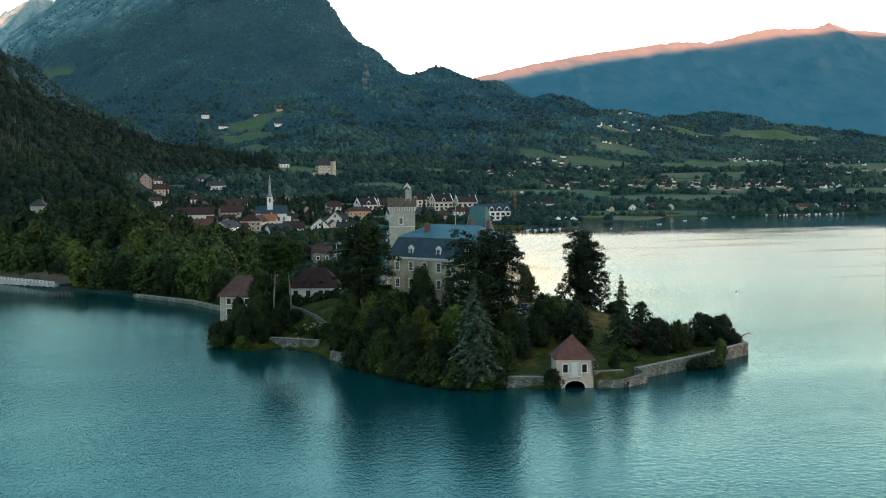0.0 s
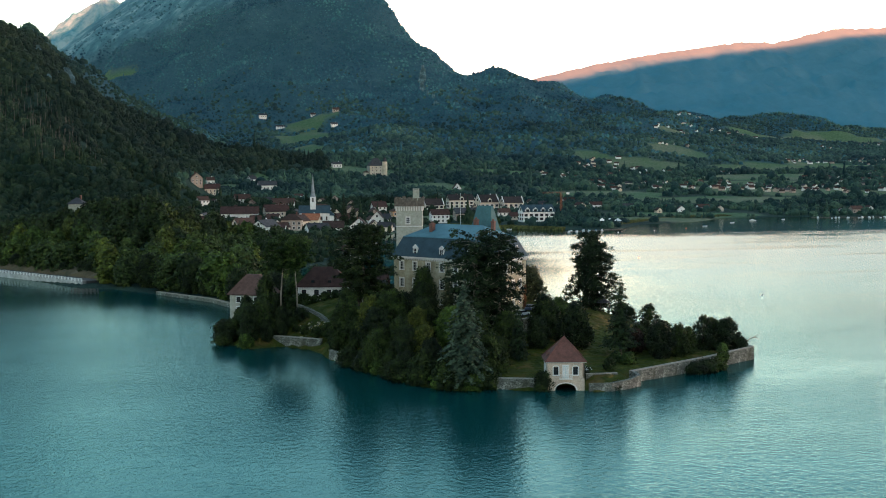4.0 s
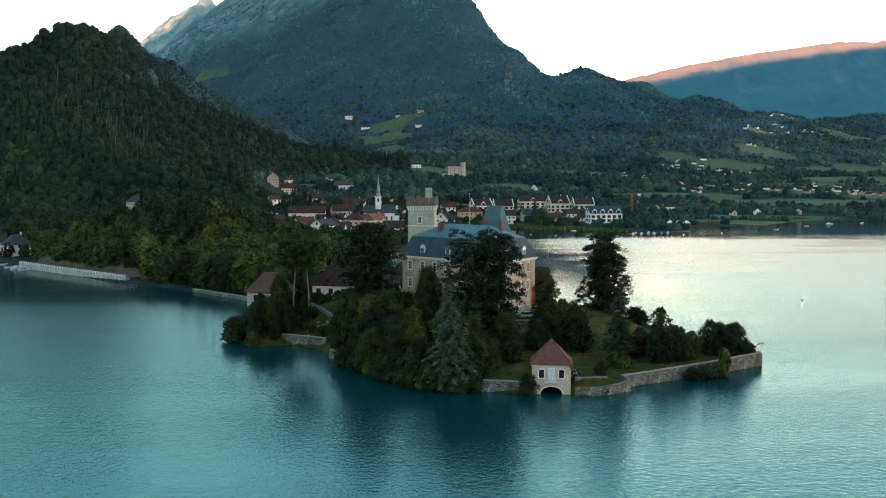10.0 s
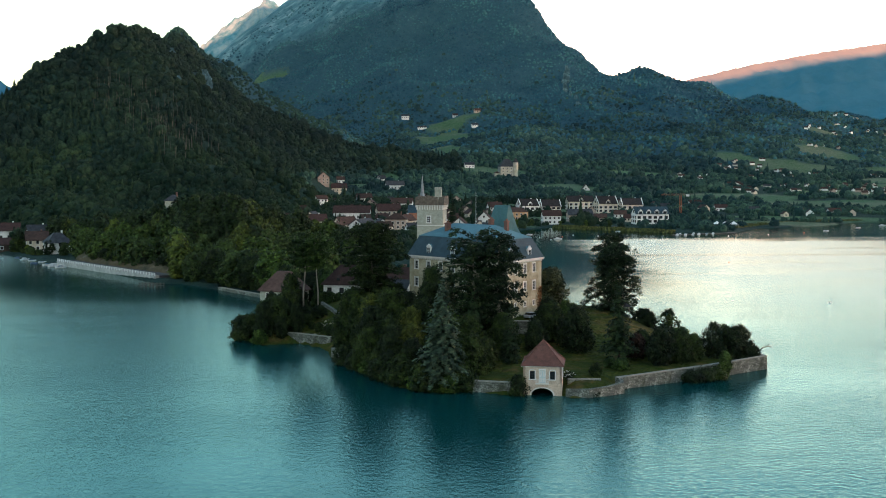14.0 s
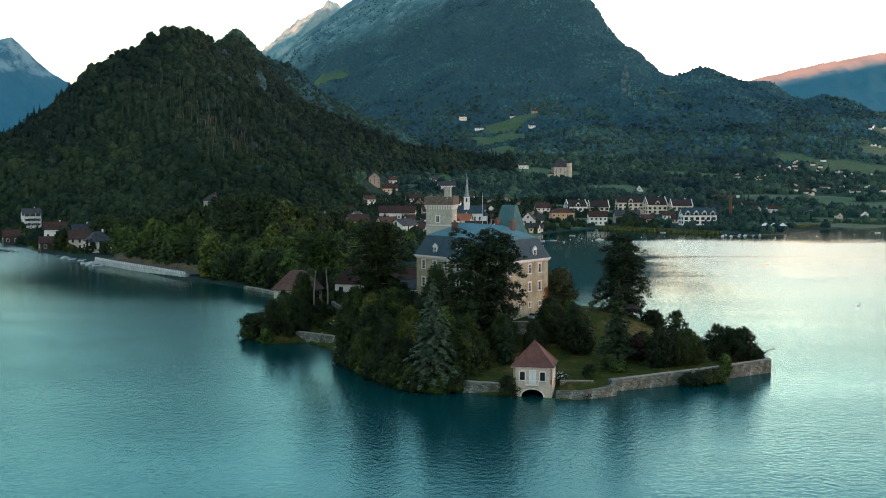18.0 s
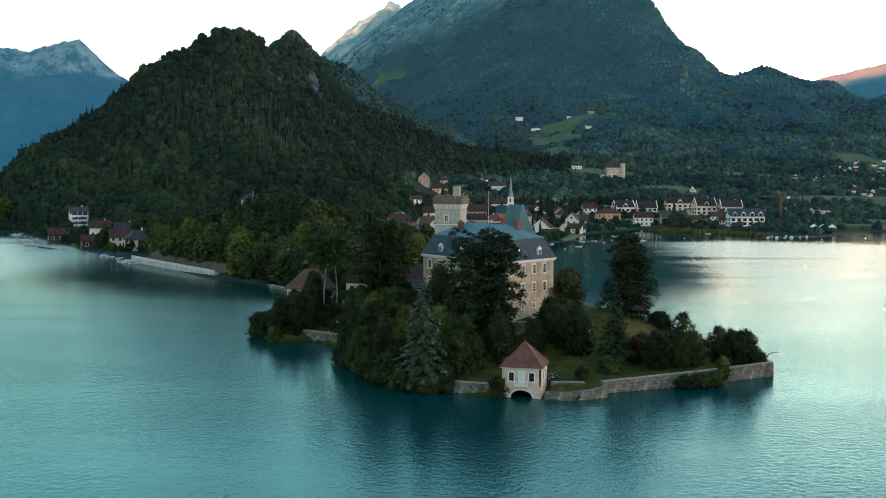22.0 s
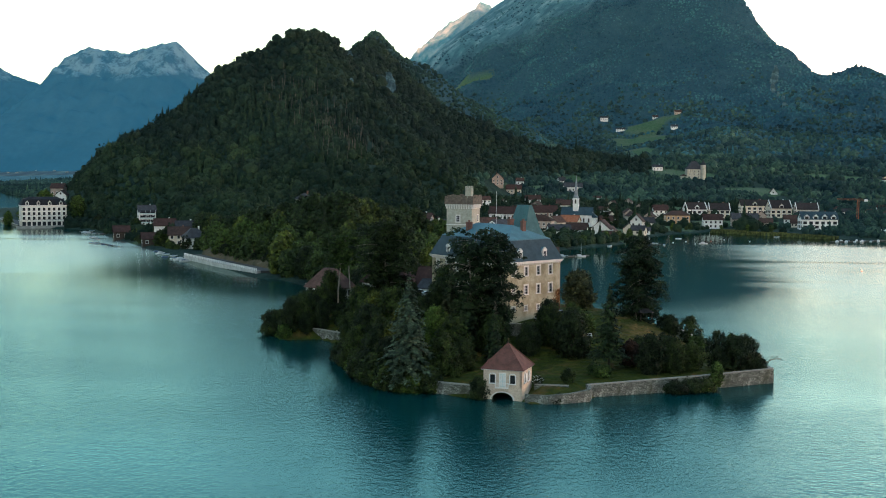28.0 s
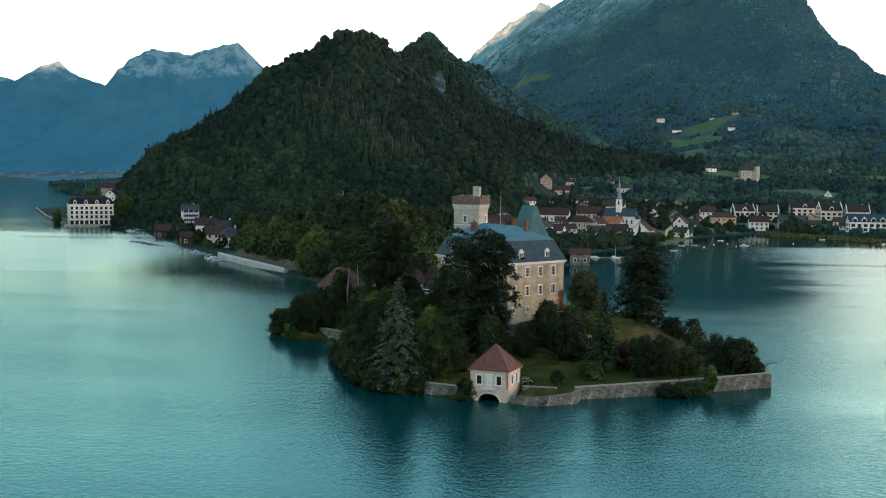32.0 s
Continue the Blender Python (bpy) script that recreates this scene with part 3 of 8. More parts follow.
# an unseen range added behind the lake; its crest keeps the sun off the valley
far_range("unseen_shade_range", [(-5400, -3600, 900), (-2750, -3600, 870), (-2600, -3600, 845), (-2420, -3600, 840), (-2300, -3600, 950), (-1500, -3600, 960), (-860, -3600, 960), (-760, -3600, 900), (-640, -3600, 960),
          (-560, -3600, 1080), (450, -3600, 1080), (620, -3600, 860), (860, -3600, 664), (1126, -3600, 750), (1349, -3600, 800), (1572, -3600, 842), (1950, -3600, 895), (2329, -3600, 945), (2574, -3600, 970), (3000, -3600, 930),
          (4800, -3600, 900)], -900, RANGE_L, "unseen range added behind the lake to shade the valley", 51, rough=4.0)


# ---------- the lake ----------
def water_material():
    m = bpy.data.materials.new("lake_water")
    m.use_nodes = True
    nt = m.node_tree
    nt.nodes.remove(nt.nodes["Principled BSDF"])
    tc = nt.nodes.new("ShaderNodeTexCoord").outputs["Object"]
    body = nt.nodes.new("ShaderNodeBsdfDiffuse")
    body.inputs["Color"].default_value = (0.002, 0.045, 0.046, 1)
    gloss = nt.nodes.new("ShaderNodeBsdfGlossy")
    # the mirror is turquoise where one looks into the water and clear where one looks along it
    flatf = nt.nodes.new("ShaderNodeFresnel")
    flatf.inputs["IOR"].default_value = 1.33
    tint = ramp(nt, flatf.outputs[0], [(0.24, (0.46, 0.82, 0.82)), (0.44, (0.57, 0.85, 0.83)), (0.64, (0.72, 0.77, 0.695))])
    nt.links.new(tint, gloss.inputs["Color"])
    fres = nt.nodes.new("ShaderNodeFresnel")
    fres.inputs["IOR"].default_value = 1.33
    both = nt.nodes.new("ShaderNodeMixShader")
    nt.links.new(fres.outputs[0], both.inputs[0])
    nt.links.new(body.outputs[0], both.inputs[1])
    nt.links.new(gloss.outputs[0], both.inputs[2])
    nt.links.new(both.outputs[0], nt.nodes["Material Output"].inputs["Surface"])

    def mapped(sx, sy):
        mp = nt.nodes.new("ShaderNodeMapping")
        mp.inputs["Scale"].default_value = (sx, sy, 1.0)
        nt.links.new(tc, mp.inputs["Vector"])
        return mp.outputs[0]

    def math_node(op, a, b, c=None):
        n = nt.nodes.new("ShaderNodeMath")
        n.operation = op
        for sock, v in zip(n.inputs, (a, b, c)):
            if v is None:
                continue
            if isinstance(v, (int, float)):
                sock.default_value = v
            else:
                nt.links.new(v, sock)
        return n.outputs[0]

    ripple = noise_node(nt, 0.9, 3, 0.55, mapped(1.0, 0.85))
    swell = noise_node(nt, 0.12, 2, 0.5, mapped(1.0, 1.5))
    fine = noise_node(nt, 2.6, 2, 0.5, mapped(1.0, 0.9))
    h = math_node("MULTIPLY_ADD", swell, 0.45, ripple)
    h = math_node("MULTIPLY_ADD", fine, 0.45, h)
    # cat's paws: long streaks of ruffled and of smooth water lying across the lake
    paws = ramp(nt, noise_node(nt, 0.010, 4, 0.62, mapped(0.55, 1.9)), [(0.36, (0.72,) * 3), (0.64, (1.3,) * 3)])
    h = math_node("MULTIPLY", h, paws)
    # wavelets too fine to see roughen the mirror on the open reaches; a calm belt lies under the far shore
    ws = nt.nodes.new("ShaderNodeSeparateXYZ")
    nt.links.new(tc, ws.inputs[0])
    wy = math_node("MULTIPLY_ADD", noise_node(nt, 0.012, 4, 0.65, mapped(0.5, 1.6)), 150.0, ws.outputs["Y"])

    def span(v, a, b_, lo, hi):
        n = nt.nodes.new("ShaderNodeMapRange")
        n.interpolation_type = "SMOOTHSTEP"
        for sock, q in zip(n.inputs[1:5], (a, b_, lo, hi)):
            sock.default_value = q
        nt.links.new(v, n.inputs["Value"])
        return n.outputs[0]

    wx = math_node("MULTIPLY_ADD", noise_node(nt, 0.02, 3, 0.6, mapped(0.6, 1.8)), 70.0, ws.outputs["X"])
    lee = math_node("MULTIPLY", math_node("MULTIPLY", span(wx, 90.0, 140.0, 0.75, 0.0), span(ws.outputs["X"], -235.0, -150.0, 0.0, 1.0)), span(ws.outputs["Y"], 80.0, 220.0, 0.0, 1.0))
    open_ = math_node("MULTIPLY", span(ws.outputs["Y"], -60.0, 260.0, 0.05, 0.27), span(wy, 520.0, 575.0, 1.0, 0.22))
    slick = ramp(nt, noise_node(nt, 0.016, 4, 0.62, mapped(0.35, 2.2)), [(0.36, (0.55,) * 3), (0.50, (1.0,) * 3)])
    nt.links.new(math_node("MULTIPLY", math_node("MULTIPLY", open_, slick), math_node("SUBTRACT", 1.0, lee)), gloss.inputs["Roughness"])
    b = nt.nodes.new("ShaderNodeBump")
    b.inputs["Strength"].default_value, b.inputs["Distance"].default_value = 0.46, 0.20
    h = math_node("MULTIPLY", math_node("MULTIPLY", h, math_node("SUBTRACT", 1.0, math_node("MULTIPLY", lee, 0.75))), span(ws.outputs["Y"], 80.0, 320.0, 1.0, 0.3))
    # the breeze reaches the bay west of the island
    h = math_node("MULTIPLY", h, span(ws.outputs["X"], -110.0, -45.0, 1.35, 1.0))
    nt.links.new(h, b.inputs["Height"])
    nt.links.new(b.outputs[0], gloss.inputs["Normal"])
    nt.links.new(b.outputs[0], fres.inputs["Normal"])
    return m


WATER = water_material()
tagged(raw("water", [(-5600, -5600, 0), (5600, -5600, 0), (5600, 4900, 0), (-5600, 4900, 0)], [(0, 1, 2, 3)], WATER), "calm turquoise lake with light ripples", "lake", kind="structure")
# ---------- trees ----------
def quads_at(rng, c, nrm, s):
    nrm = nrm / np.linalg.norm(nrm, axis=1)[:, None]
    a = np.cross(nrm, rng.normal(size=nrm.shape))
    a /= np.linalg.norm(a, axis=1)[:, None] + 1e-9
    b = np.cross(nrm, a)
    s = s[:, None]
    v = np.stack([c - a * s - b * s * 0.6, c + a * s - b * s * 0.6, c + a * s * 0.7 + b * s * 0.7, c - a * s * 0.7 + b * s * 0.7], 1).reshape(-1, 3)
    f = np.arange(len(v)).reshape(-1, 4)
    return v, f


def quad_mesh(name, v, f, mat):
    me = bpy.data.meshes.new(name)
    me.from_pydata(v.tolist(), [], f.tolist())
    me.materials.append(mat)
    return me


def limb_mesh(name, limbs, mat):
    bm = bmesh.new()
    for path, radii in limbs:
        tube(bm, path, radii, 6)
    me = bpy.data.meshes.new(name)
    bm.to_mesh(me)
    bm.free()
    me.materials.append(mat)
    me.shade_smooth()
    return me


def broadleaf(seed, mat, height=10.0, spread=4.2, leaves=3600, size=0.27, low=0.12, ragged=1.0):
    """A leafy tree: a full, uneven crown of many sprays of different size, ragged at the edge, on upswept limbs."""
    rng = np.random.default_rng(seed)
    C, N, W = [], [], []
    limbs = [([(0, 0, -0.6), (0.1, 0.05, height * 0.35), (0.05, 0.1, height * 0.8)], [0.035 * height, 0.026 * height, 0.006 * height])]
    ph = rng.uniform(0, 6.283, 4)

    def reach(u, a):
        w = np.clip((u - low) / (1 - low), 0, 1)
        base = np.minimum(1.0, 0.55 + 1.5 * w) * np.sqrt(np.maximum(0.015, 1.0 - w ** 2.4))
        return spread * base * (1 + 0.15 * np.sin(2 * a + ph[0] + 2.5 * w) + 0.12 * np.sin(3 * a + ph[1] - 5 * w) + 0.10 * np.sin(5 * a + ph[2] + 9 * w))

    n_core = int(leaves * (0.36 if ragged < 1.05 else 0.22))
    u = low + (0.96 - low) * rng.random(n_core)
    a = rng.uniform(0, 6.283, n_core)
    r = reach(u, a) * (0.86 if ragged < 1.05 else 0.7) * np.sqrt(rng.random(n_core))
    C.append(np.stack([r * np.cos(a), r * np.sin(a), height * u], -1))
    N.append(np.stack([np.cos(a), np.sin(a), (u - 0.35) * 2], -1) + rng.normal(size=(n_core, 3)) * 0.6)
    W.append(size * rng.uniform(0.9, 1.6, n_core))
    sprays = 96
    order = rng.permutation(sprays)
    for k in range(sprays):
        u = low + 0.03 + (0.95 - low) * (order[k] + rng.random()) / sprays
        a = rng.uniform(0, 6.283)
        rr = float(reach(u, a)) * rng.uniform(0.62, 0.94 * ragged)
        c = np.array((rr * math.cos(a), rr * math.sin(a), height * u))
        if k % 6 == 0:
            limbs.append(([(0, 0, height * max(u, 0.1) * 0.5), tuple(c * np.array([0.5, 0.5, 0.84])), tuple(c)], [0.010 * height, 0.006 * height, 0.003 * height]))
        rad = spread * rng.uniform(0.09, 0.24)
        box = rad * rng.uniform(0.75, 1.3, 3)
        n = int(leaves * 0.64 / sprays * (rad / (0.165 * spread)) ** 1.7) + 4
        d = rng.normal(size=(n, 3))
        d /= np.linalg.norm(d, axis=1)[:, None]
        q = rng.random(n) ** 0.45 * np.where(rng.random(n) < 0.16, 1.5, 1.0)
        C.append(c + d * q[:, None] * box)
        N.append(d * 0.5 + np.array([0.5 * math.cos(a), 0.5 * math.sin(a), 0.5]) + rng.normal(size=(n, 3)) * 0.45)
        W.append(size * rng.uniform(0.55, 1.3, n))
    v, f = quads_at(rng, np.concatenate(C), np.concatenate(N), np.concatenate(W))
    return limb_mesh("trunk", limbs, BARK), quad_mesh("crown", v, f, mat)


def spruce(seed, mat, height=18.0, spread=3.6, tiers=26, size=0.34, bare=0.04, droop=0.32, ragged=0.25):
    rng = np.random.default_rng(seed)
    limbs = [([(0, 0, -0.6), (0, 0, height * 0.5), (0, 0, height * 0.99)], [0.017 * height, 0.011 * height, 0.02])]
    C, N, Sz = [], [], []
    for i in range(tiers):
        u = bare + (1 - bare) * (i + rng.uniform(0, 0.7)) / tiers
        reach = spread * (1 - u) ** 0.85 * rng.uniform(1 - ragged, 1 + ragged * 0.5) + 0.15
        k = max(4, int(9 * (1 - u) + 4))
        for j in range(k):
            a = 6.283 * (j + rng.uniform(-0.35, 0.35)) / k + i * 1.1
            ln = reach * rng.uniform(0.75, 1.1)
            z0 = height * u
            tip = (ln * math.cos(a), ln * math.sin(a), z0 - droop * ln)
            if i % 2 == 0 and j % 2 == 0:
                limbs.append(([(0, 0, z0), (tip[0] * 0.5, tip[1] * 0.5, z0 - droop * ln * 0.3), tip], [0.05, 0.035, 0.012]))
            m = max(3, int(ln / size * 2.6))
            t = rng.random(m) ** 0.7
            wide = (0.22 * ln * (1 - t) + 0.12)
            off = rng.normal(size=m) * wide
            x = t * ln * math.cos(a) - off * math.sin(a)
            y = t * ln * math.sin(a) + off * math.cos(a)
            z = z0 - droop * ln * t ** 1.6 + rng.normal(size=m) * 0.12 - np.abs(off) * 0.25
            C.append(np.stack([x, y, z], -1))
            N.append(np.stack([np.full(m, math.cos(a) * 0.6), np.full(m, math.sin(a) * 0.6), np.ones(m)], -1) + rng.normal(size=(m, 3)) * 0.35)
            Sz.append(size * rng.uniform(0.6, 1.25, m))
    v, f = quads_at(rng, np.concatenate(C), np.concatenate(N), np.concatenate(Sz))
    return limb_mesh("trunk", limbs, BARK), quad_mesh("crown", v, f, mat)


def old_pine(seed, mat, height, spread, profile, bare=0.2, limbs_n=64, tufts=7, per=34, size=0.17, stems=1, bark=None, rise=0.25, droop=0.35, lean=0.0, girth=1.0):
    """An old cedar or pine: crooked stems, limbs that rise and then droop, a row of flat needle tufts on each; profile: (height share, reach share)."""
    rng = np.random.default_rng(seed)
    pu, pr = [p[0] for p in profile], [p[1] for p in profile]
    wood, C, N, Sz = [], [], [], []
    for st in range(stems):
        a0 = 6.283 * st / stems + rng.uniform(0, 1)
        part_ = 0.0 if stems == 1 else 0.20 * spread
        hs = height * (1.0 if st == 0 else rng.uniform(0.86, 0.97))
        knots = [Vector((lean * hs * u ** 1.4 + part_ * math.cos(a0) * u ** 0.6 + rng.uniform(-0.03, 0.03) * spread, part_ * math.sin(a0) * u ** 0.6 + rng.uniform(-0.03, 0.03) * spread, hs * u)) for u in (0, 0.25, 0.5, 0.75, 0.98)]
        knots[0] = Vector((0.3 * part_ * math.cos(a0), 0.3 * part_ * math.sin(a0), -0.8))
        wood.append((knots, [q * height * girth for q in (0.019, 0.015, 0.011, 0.006, 0.001)]))
        for k in range(limbs_n // stems):
            u = bare + (0.985 - bare) * ((k + rng.random()) / (limbs_n // stems))
            i = min(int(u / 0.25), 3)
            base = knots[i].lerp(knots[i + 1], min(1.0, u * 4 - i))
            a = k * 2.4 + rng.uniform(-0.6, 0.6) + a0
            reach = spread * float(np.interp(u, pu, pr)) * rng.uniform(0.55, 1.12)
            up = rise * rng.uniform(0.3, 1.5) * (0.4 + 0.9 * u)
            path = []
            for t in (0, 0.35, 0.7, 1.0):
                bend = 0.09 * reach * math.sin(3 * t + k)
                path.append(base + Vector((reach * t * math.cos(a) - bend * math.sin(a), reach * t * math.sin(a) + bend * math.cos(a), reach * (up * t - droop * t * t))))
            if k % 2 == 0:
                wood.append((path, [0.0055 * height, 0.004 * height, 0.002 * height, 0.015]))
            for j in range(tufts):
                t = 0.10 + 0.90 * (j + rng.random()) / tufts
                q = min(int(t * 3), 2)
                c = path[q].lerp(path[q + 1], min(1.0, t * 3 - q))
                side = rng.normal() * 0.16 * reach
                c = np.array(c) + np.array([-math.sin(a) * side, math.cos(a) * side, rng.normal() * 0.3])
                rr = rng.uniform(0.5, 1.0) * (0.075 * spread + 0.62)
                d = rng.normal(size=(per, 3))
                d /= np.linalg.norm(d, axis=1)[:, None]
                off = d * (rr * rng.random(per) ** 0.45)[:, None] * np.array([1.1, 1.1, 0.66])
                off[:, 2] -= 0.16 * np.hypot(off[:, 0], off[:, 1])
                C.append(c + off)
                N.append(d * 0.5 + rng.normal(size=(per, 3)) * 0.4 + np.array([0, 0, 0.6]))
                Sz.append(size * rng.uniform(0.55, 1.4, per))
    v, f = quads_at(rng, np.concatenate(C), np.concatenate(N), np.concatenate(Sz))
    return limb_mesh("trunk", wood, bark or BARK_PINE), quad_mesh("crown", v, f, mat)


def plant(name, meshes, x, y, label, category, group="", scale=1.0, turn=0.0, wide=1.0, z=None):
    g = float(ground_height([x], [y])[0][0]) if z is None else z
    t = empty(name, Matrix.LocRotScale((x, y, g), Euler((0, 0, turn)), None), label, category, group)
    for nm, me in zip(("trunk", "crown"), meshes):
        o = new(nm, me)
        o.parent = t
        o.scale = (scale * wide, scale * wide, scale)
    return t
# ---------- walls with openings, windows ----------
def pierced(length, z0, z1, thick, holes):
    """A wall from (0,0,z0) along x with openings (xa, xb, za, zb) right through it; its outer face looks to -y."""
    bm = bmesh.new()
    xs = sorted({0.0, length, *[h[0] for h in holes], *[h[1] for h in holes]})
    zs = sorted({z0, z1, *[h[2] for h in holes], *[h[3] for h in holes]})
    for xa, xb in zip(xs, xs[1:]):
        run = None
        for za, zb in zip(zs, zs[1:]):
            cx_, cz_ = (xa + xb) / 2, (za + zb) / 2
            if any(h[0] < cx_ < h[1] and h[2] < cz_ < h[3] for h in holes):
                if run:
                    box(bm, xa, 0, run[0], xb, thick, run[1])
                run = None
            else:
                run = (run[0], zb) if run else (za, zb)
        if run:
            box(bm, xa, 0, run[0], xb, thick, run[1])
    return bm


def along(a, b):
    """Pose at a, x towards b, -y outwards to the right of the way."""
    return pose(a[0], a[1], 0, 0, 0, math.degrees(math.atan2(b[1] - a[1], b[0] - a[0])))


WINDOW_KITS = {}


def window_kit(w, h, surround, bars, shutters=None, arched=False, flush=False):
    """Meshes of a window whose sill's middle is the origin, outer wall face at y = 0."""
    key = (w, h, surround.name, bars.name, shutters.name if shutters else "", arched, flush)
    if key in WINDOW_KITS:
        return WINDOW_KITS[key]

    def done(bm, name, mat):
        me = bpy.data.meshes.new(name)
        bm.to_mesh(me)
        bm.free()
        me.materials.append(mat)
        return me

    s = 0.17 if h < 1.9 else 0.26
    # in a solid wall the window stands just proud of the face
    yo, yb, yg = (0.0, -0.055, -0.03) if flush else (0.12, 0.14, 0.20)
    bm = bmesh.new()
    box(bm, -w / 2 - s, -0.08, 0, -w / 2, yo, h)
    box(bm, w / 2, -0.08, 0, w / 2 + s, yo, h)
    if arched:
        n = 6
        for i in range(n):
            a0, a1 = math.pi * i / n, math.pi * (i + 1) / n
            ri, ro, rise = w / 2, w / 2 + s, 0.45
            p = [(ri * math.cos(a0), ri * math.sin(a0) * rise), (ro * math.cos(a0), ro * math.sin(a0) * rise + s * 0.5 * math.sin(a0)),
                 (ro * math.cos(a1), ro * math.sin(a1) * rise + s * 0.5 * math.sin(a1)), (ri * math.cos(a1), ri * math.sin(a1) * rise)]
            loft(bm, [[(x, -0.08, h - 0.02 + z) for x, z in p], [(x, yo, h - 0.02 + z) for x, z in p]])
    else:
        box(bm, -w / 2 - s, -0.085, h, w / 2 + s, yo, h + s * 1.3)
    box(bm, -w / 2 - s - 0.05, -0.12, -0.16, w / 2 + s + 0.05, 0.14, 0)
    a = done(bm, "window", surround)
    bm = bmesh.new()
    t = 0.06
    for x in (-w / 2, -t / 2, w / 2 - t):
        box(bm, x, yb, 0, x + t, yb + 0.022, h)
    for k in (0, 0.34, 0.67, 1):
        z = k * (h - t)
        box(bm, -w / 2, yb + 0.002, z, w / 2, yb + 0.02, z + t)
    b = done(bm, "sash", bars)
    g = done(bx(-w / 2, yg, 0, w / 2, yg + 0.026, h + (w * 0.2 if arched else 0)), "pane", GLASS)
    kit = [a, ("sash", b), ("pane", g)]
    if shutters:
        for nm, x0 in (("shutter", -w / 2 - s - w * 0.52), ("shutter", w / 2 + s)):
            bm = bx(x0, -0.10, 0, x0 + w * 0.52, -0.055, h)
            for j in range(5):
                z = 0.1 + j * (h - 0.2) / 5
                box(bm, x0 + 0.06, -0.115, z, x0 + w * 0.52 - 0.06, -0.10, z + (h - 0.2) / 5 - 0.06)
            kit.append((nm, done(bm, nm, shutters)))
    WINDOW_KITS[key] = kit
    return kit


def set_window(kit, parent, m, name="window"):
    w = shared(name, kit[0], parent, m)
    for nm, me_ in kit[1:]:
        shared(nm, me_, w, Matrix())
    return w


# ---------- the castle ----------
EL, KC, ER, BK = (-24.5, 66.5), (-4.0, 43.2), (7.0, 57.9), (-13.5, 81.2)
EAVE, FOOT = 21.6, 6.5
castle = empty("castle", pose(0, 0, 0), "pale limestone lakeside castle with blue slate mansard roof", "castle")
W_TALL = window_kit(1.15, 2.0, TRIM, WHITE)
W_SMALL = window_kit(1.0, 1.1, TRIM, WHITE)


def castle_wall(a, b, spots, rows, name):
    ln = math.dist(a, b)
    m = along(a, b)
    holes = [(x - 0.575, x + 0.575, z, z + (2.0 if tall else 1.1)) for x in spots for z, tall in rows]
    wall = part(name, pierced(ln, FOOT, EAVE, 0.8, holes), LIMESTONE, castle)
    wall.matrix_basis = m
    for x in spots:
        for z, tall in rows:
            set_window(W_TALL if tall else W_SMALL, castle, m @ pose(x, 0, z))
    bm = bmesh.new()
    box(bm, -0.35, -0.35, EAVE - 0.55, ln + 0.35, 0.3, EAVE - 0.3)
    box(bm, -0.5, -0.5, EAVE - 0.296, ln + 0.5, 0.3, EAVE)
    n = int(ln / 0.7)
    for i in range(n):
        x = (i + 0.5) * ln / n
        box(bm, x - 0.12, -0.3, EAVE - 0.85, x + 0.12, -0.002, EAVE - 0.552)
    c = part("cornice", bm, TRIM, castle)
    c.matrix_basis = m
    return m, ln


ROWS = [(18.3, True), (14.1, True), (10.4, False)]
mL, lenL = castle_wall(EL, KC, [2.6, 6.8, 11.0, 15.2, 19.4, 23.6, 27.8], ROWS, "wall")
mR, lenR = castle_wall(KC, ER, [2.2, 6.4, 10.6, 14.8], ROWS, "wall")
mB, lenB = castle_wall(ER, BK, [4.0, 9.0, 14.0, 19.0, 24.0], ROWS[:2], "wall")
mE, lenE = castle_wall(BK, EL, [3.5, 8.0, 13.0], ROWS[:2], "wall")


def quad_roof(corners, z0, z1, inset, grow=0.5):
    c = Vector((sum(p[0] for p in corners) / 4, sum(p[1] for p in corners) / 4, 0))
    lo, hi = [], []
    for i in range(4):
        p, q, r = (Vector((*corners[(i + k) % 4], 0)) for k in (-1, 0, 1))
        u1, u2 = (q - p).normalized(), (r - q).normalized()
        n1, n2 = Vector((u1.y, -u1.x, 0)), Vector((u2.y, -u2.x, 0))
        b = (n1 + n2) / (1 + n1.dot(n2))
        lo.append(q + b * grow + Vector((0, 0, z0)))
        hi.append(q - b * inset + Vector((0, 0, z1)))
    return lo, hi


QUAD = [EL, KC, ER, BK]
lo, hi = quad_roof(QUAD, EAVE, 26.3, 1.9)
bm = bmesh.new()
loft(bm, [lo, hi])
part("roof_slope", bm, SLATE_DARK, castle, "steep dark slate slope")
lo2, _ = quad_roof(QUAD, 26.28, 0, 0, grow=-1.75)
ridge_a = (Vector((*EL, 0)) + Vector((*BK, 0))) / 2
ridge_b = (Vector((*KC, 0)) + Vector((*ER, 0))) / 2
ra, rb = ridge_a.lerp(ridge_b, 0.27), ridge_a.lerp(ridge_b, 0.73)
bm = bmesh.new()
v = [bm.verts.new(p) for p in lo2] + [bm.verts.new((ra.x, ra.y, 29.3)), bm.verts.new((rb.x, rb.y, 29.3))]
for f in ((0, 1, 5, 4), (1, 2, 5), (2, 3, 4, 5), (3, 0, 4), (3, 2, 1, 0)):
    bm.faces.new([v[i] for i in f])
part("roof_top", bm, SLATE_BLUE, castle, "shallow blue-grey upper roof")
bm = bmesh.new()
for i in range(4):
    p, q = hi[i], hi[(i + 1) % 4]
    tube(bm, [p, q], [0.12, 0.12], 5)
part("roof_edge", bm, SLATE_BLUE, castle)


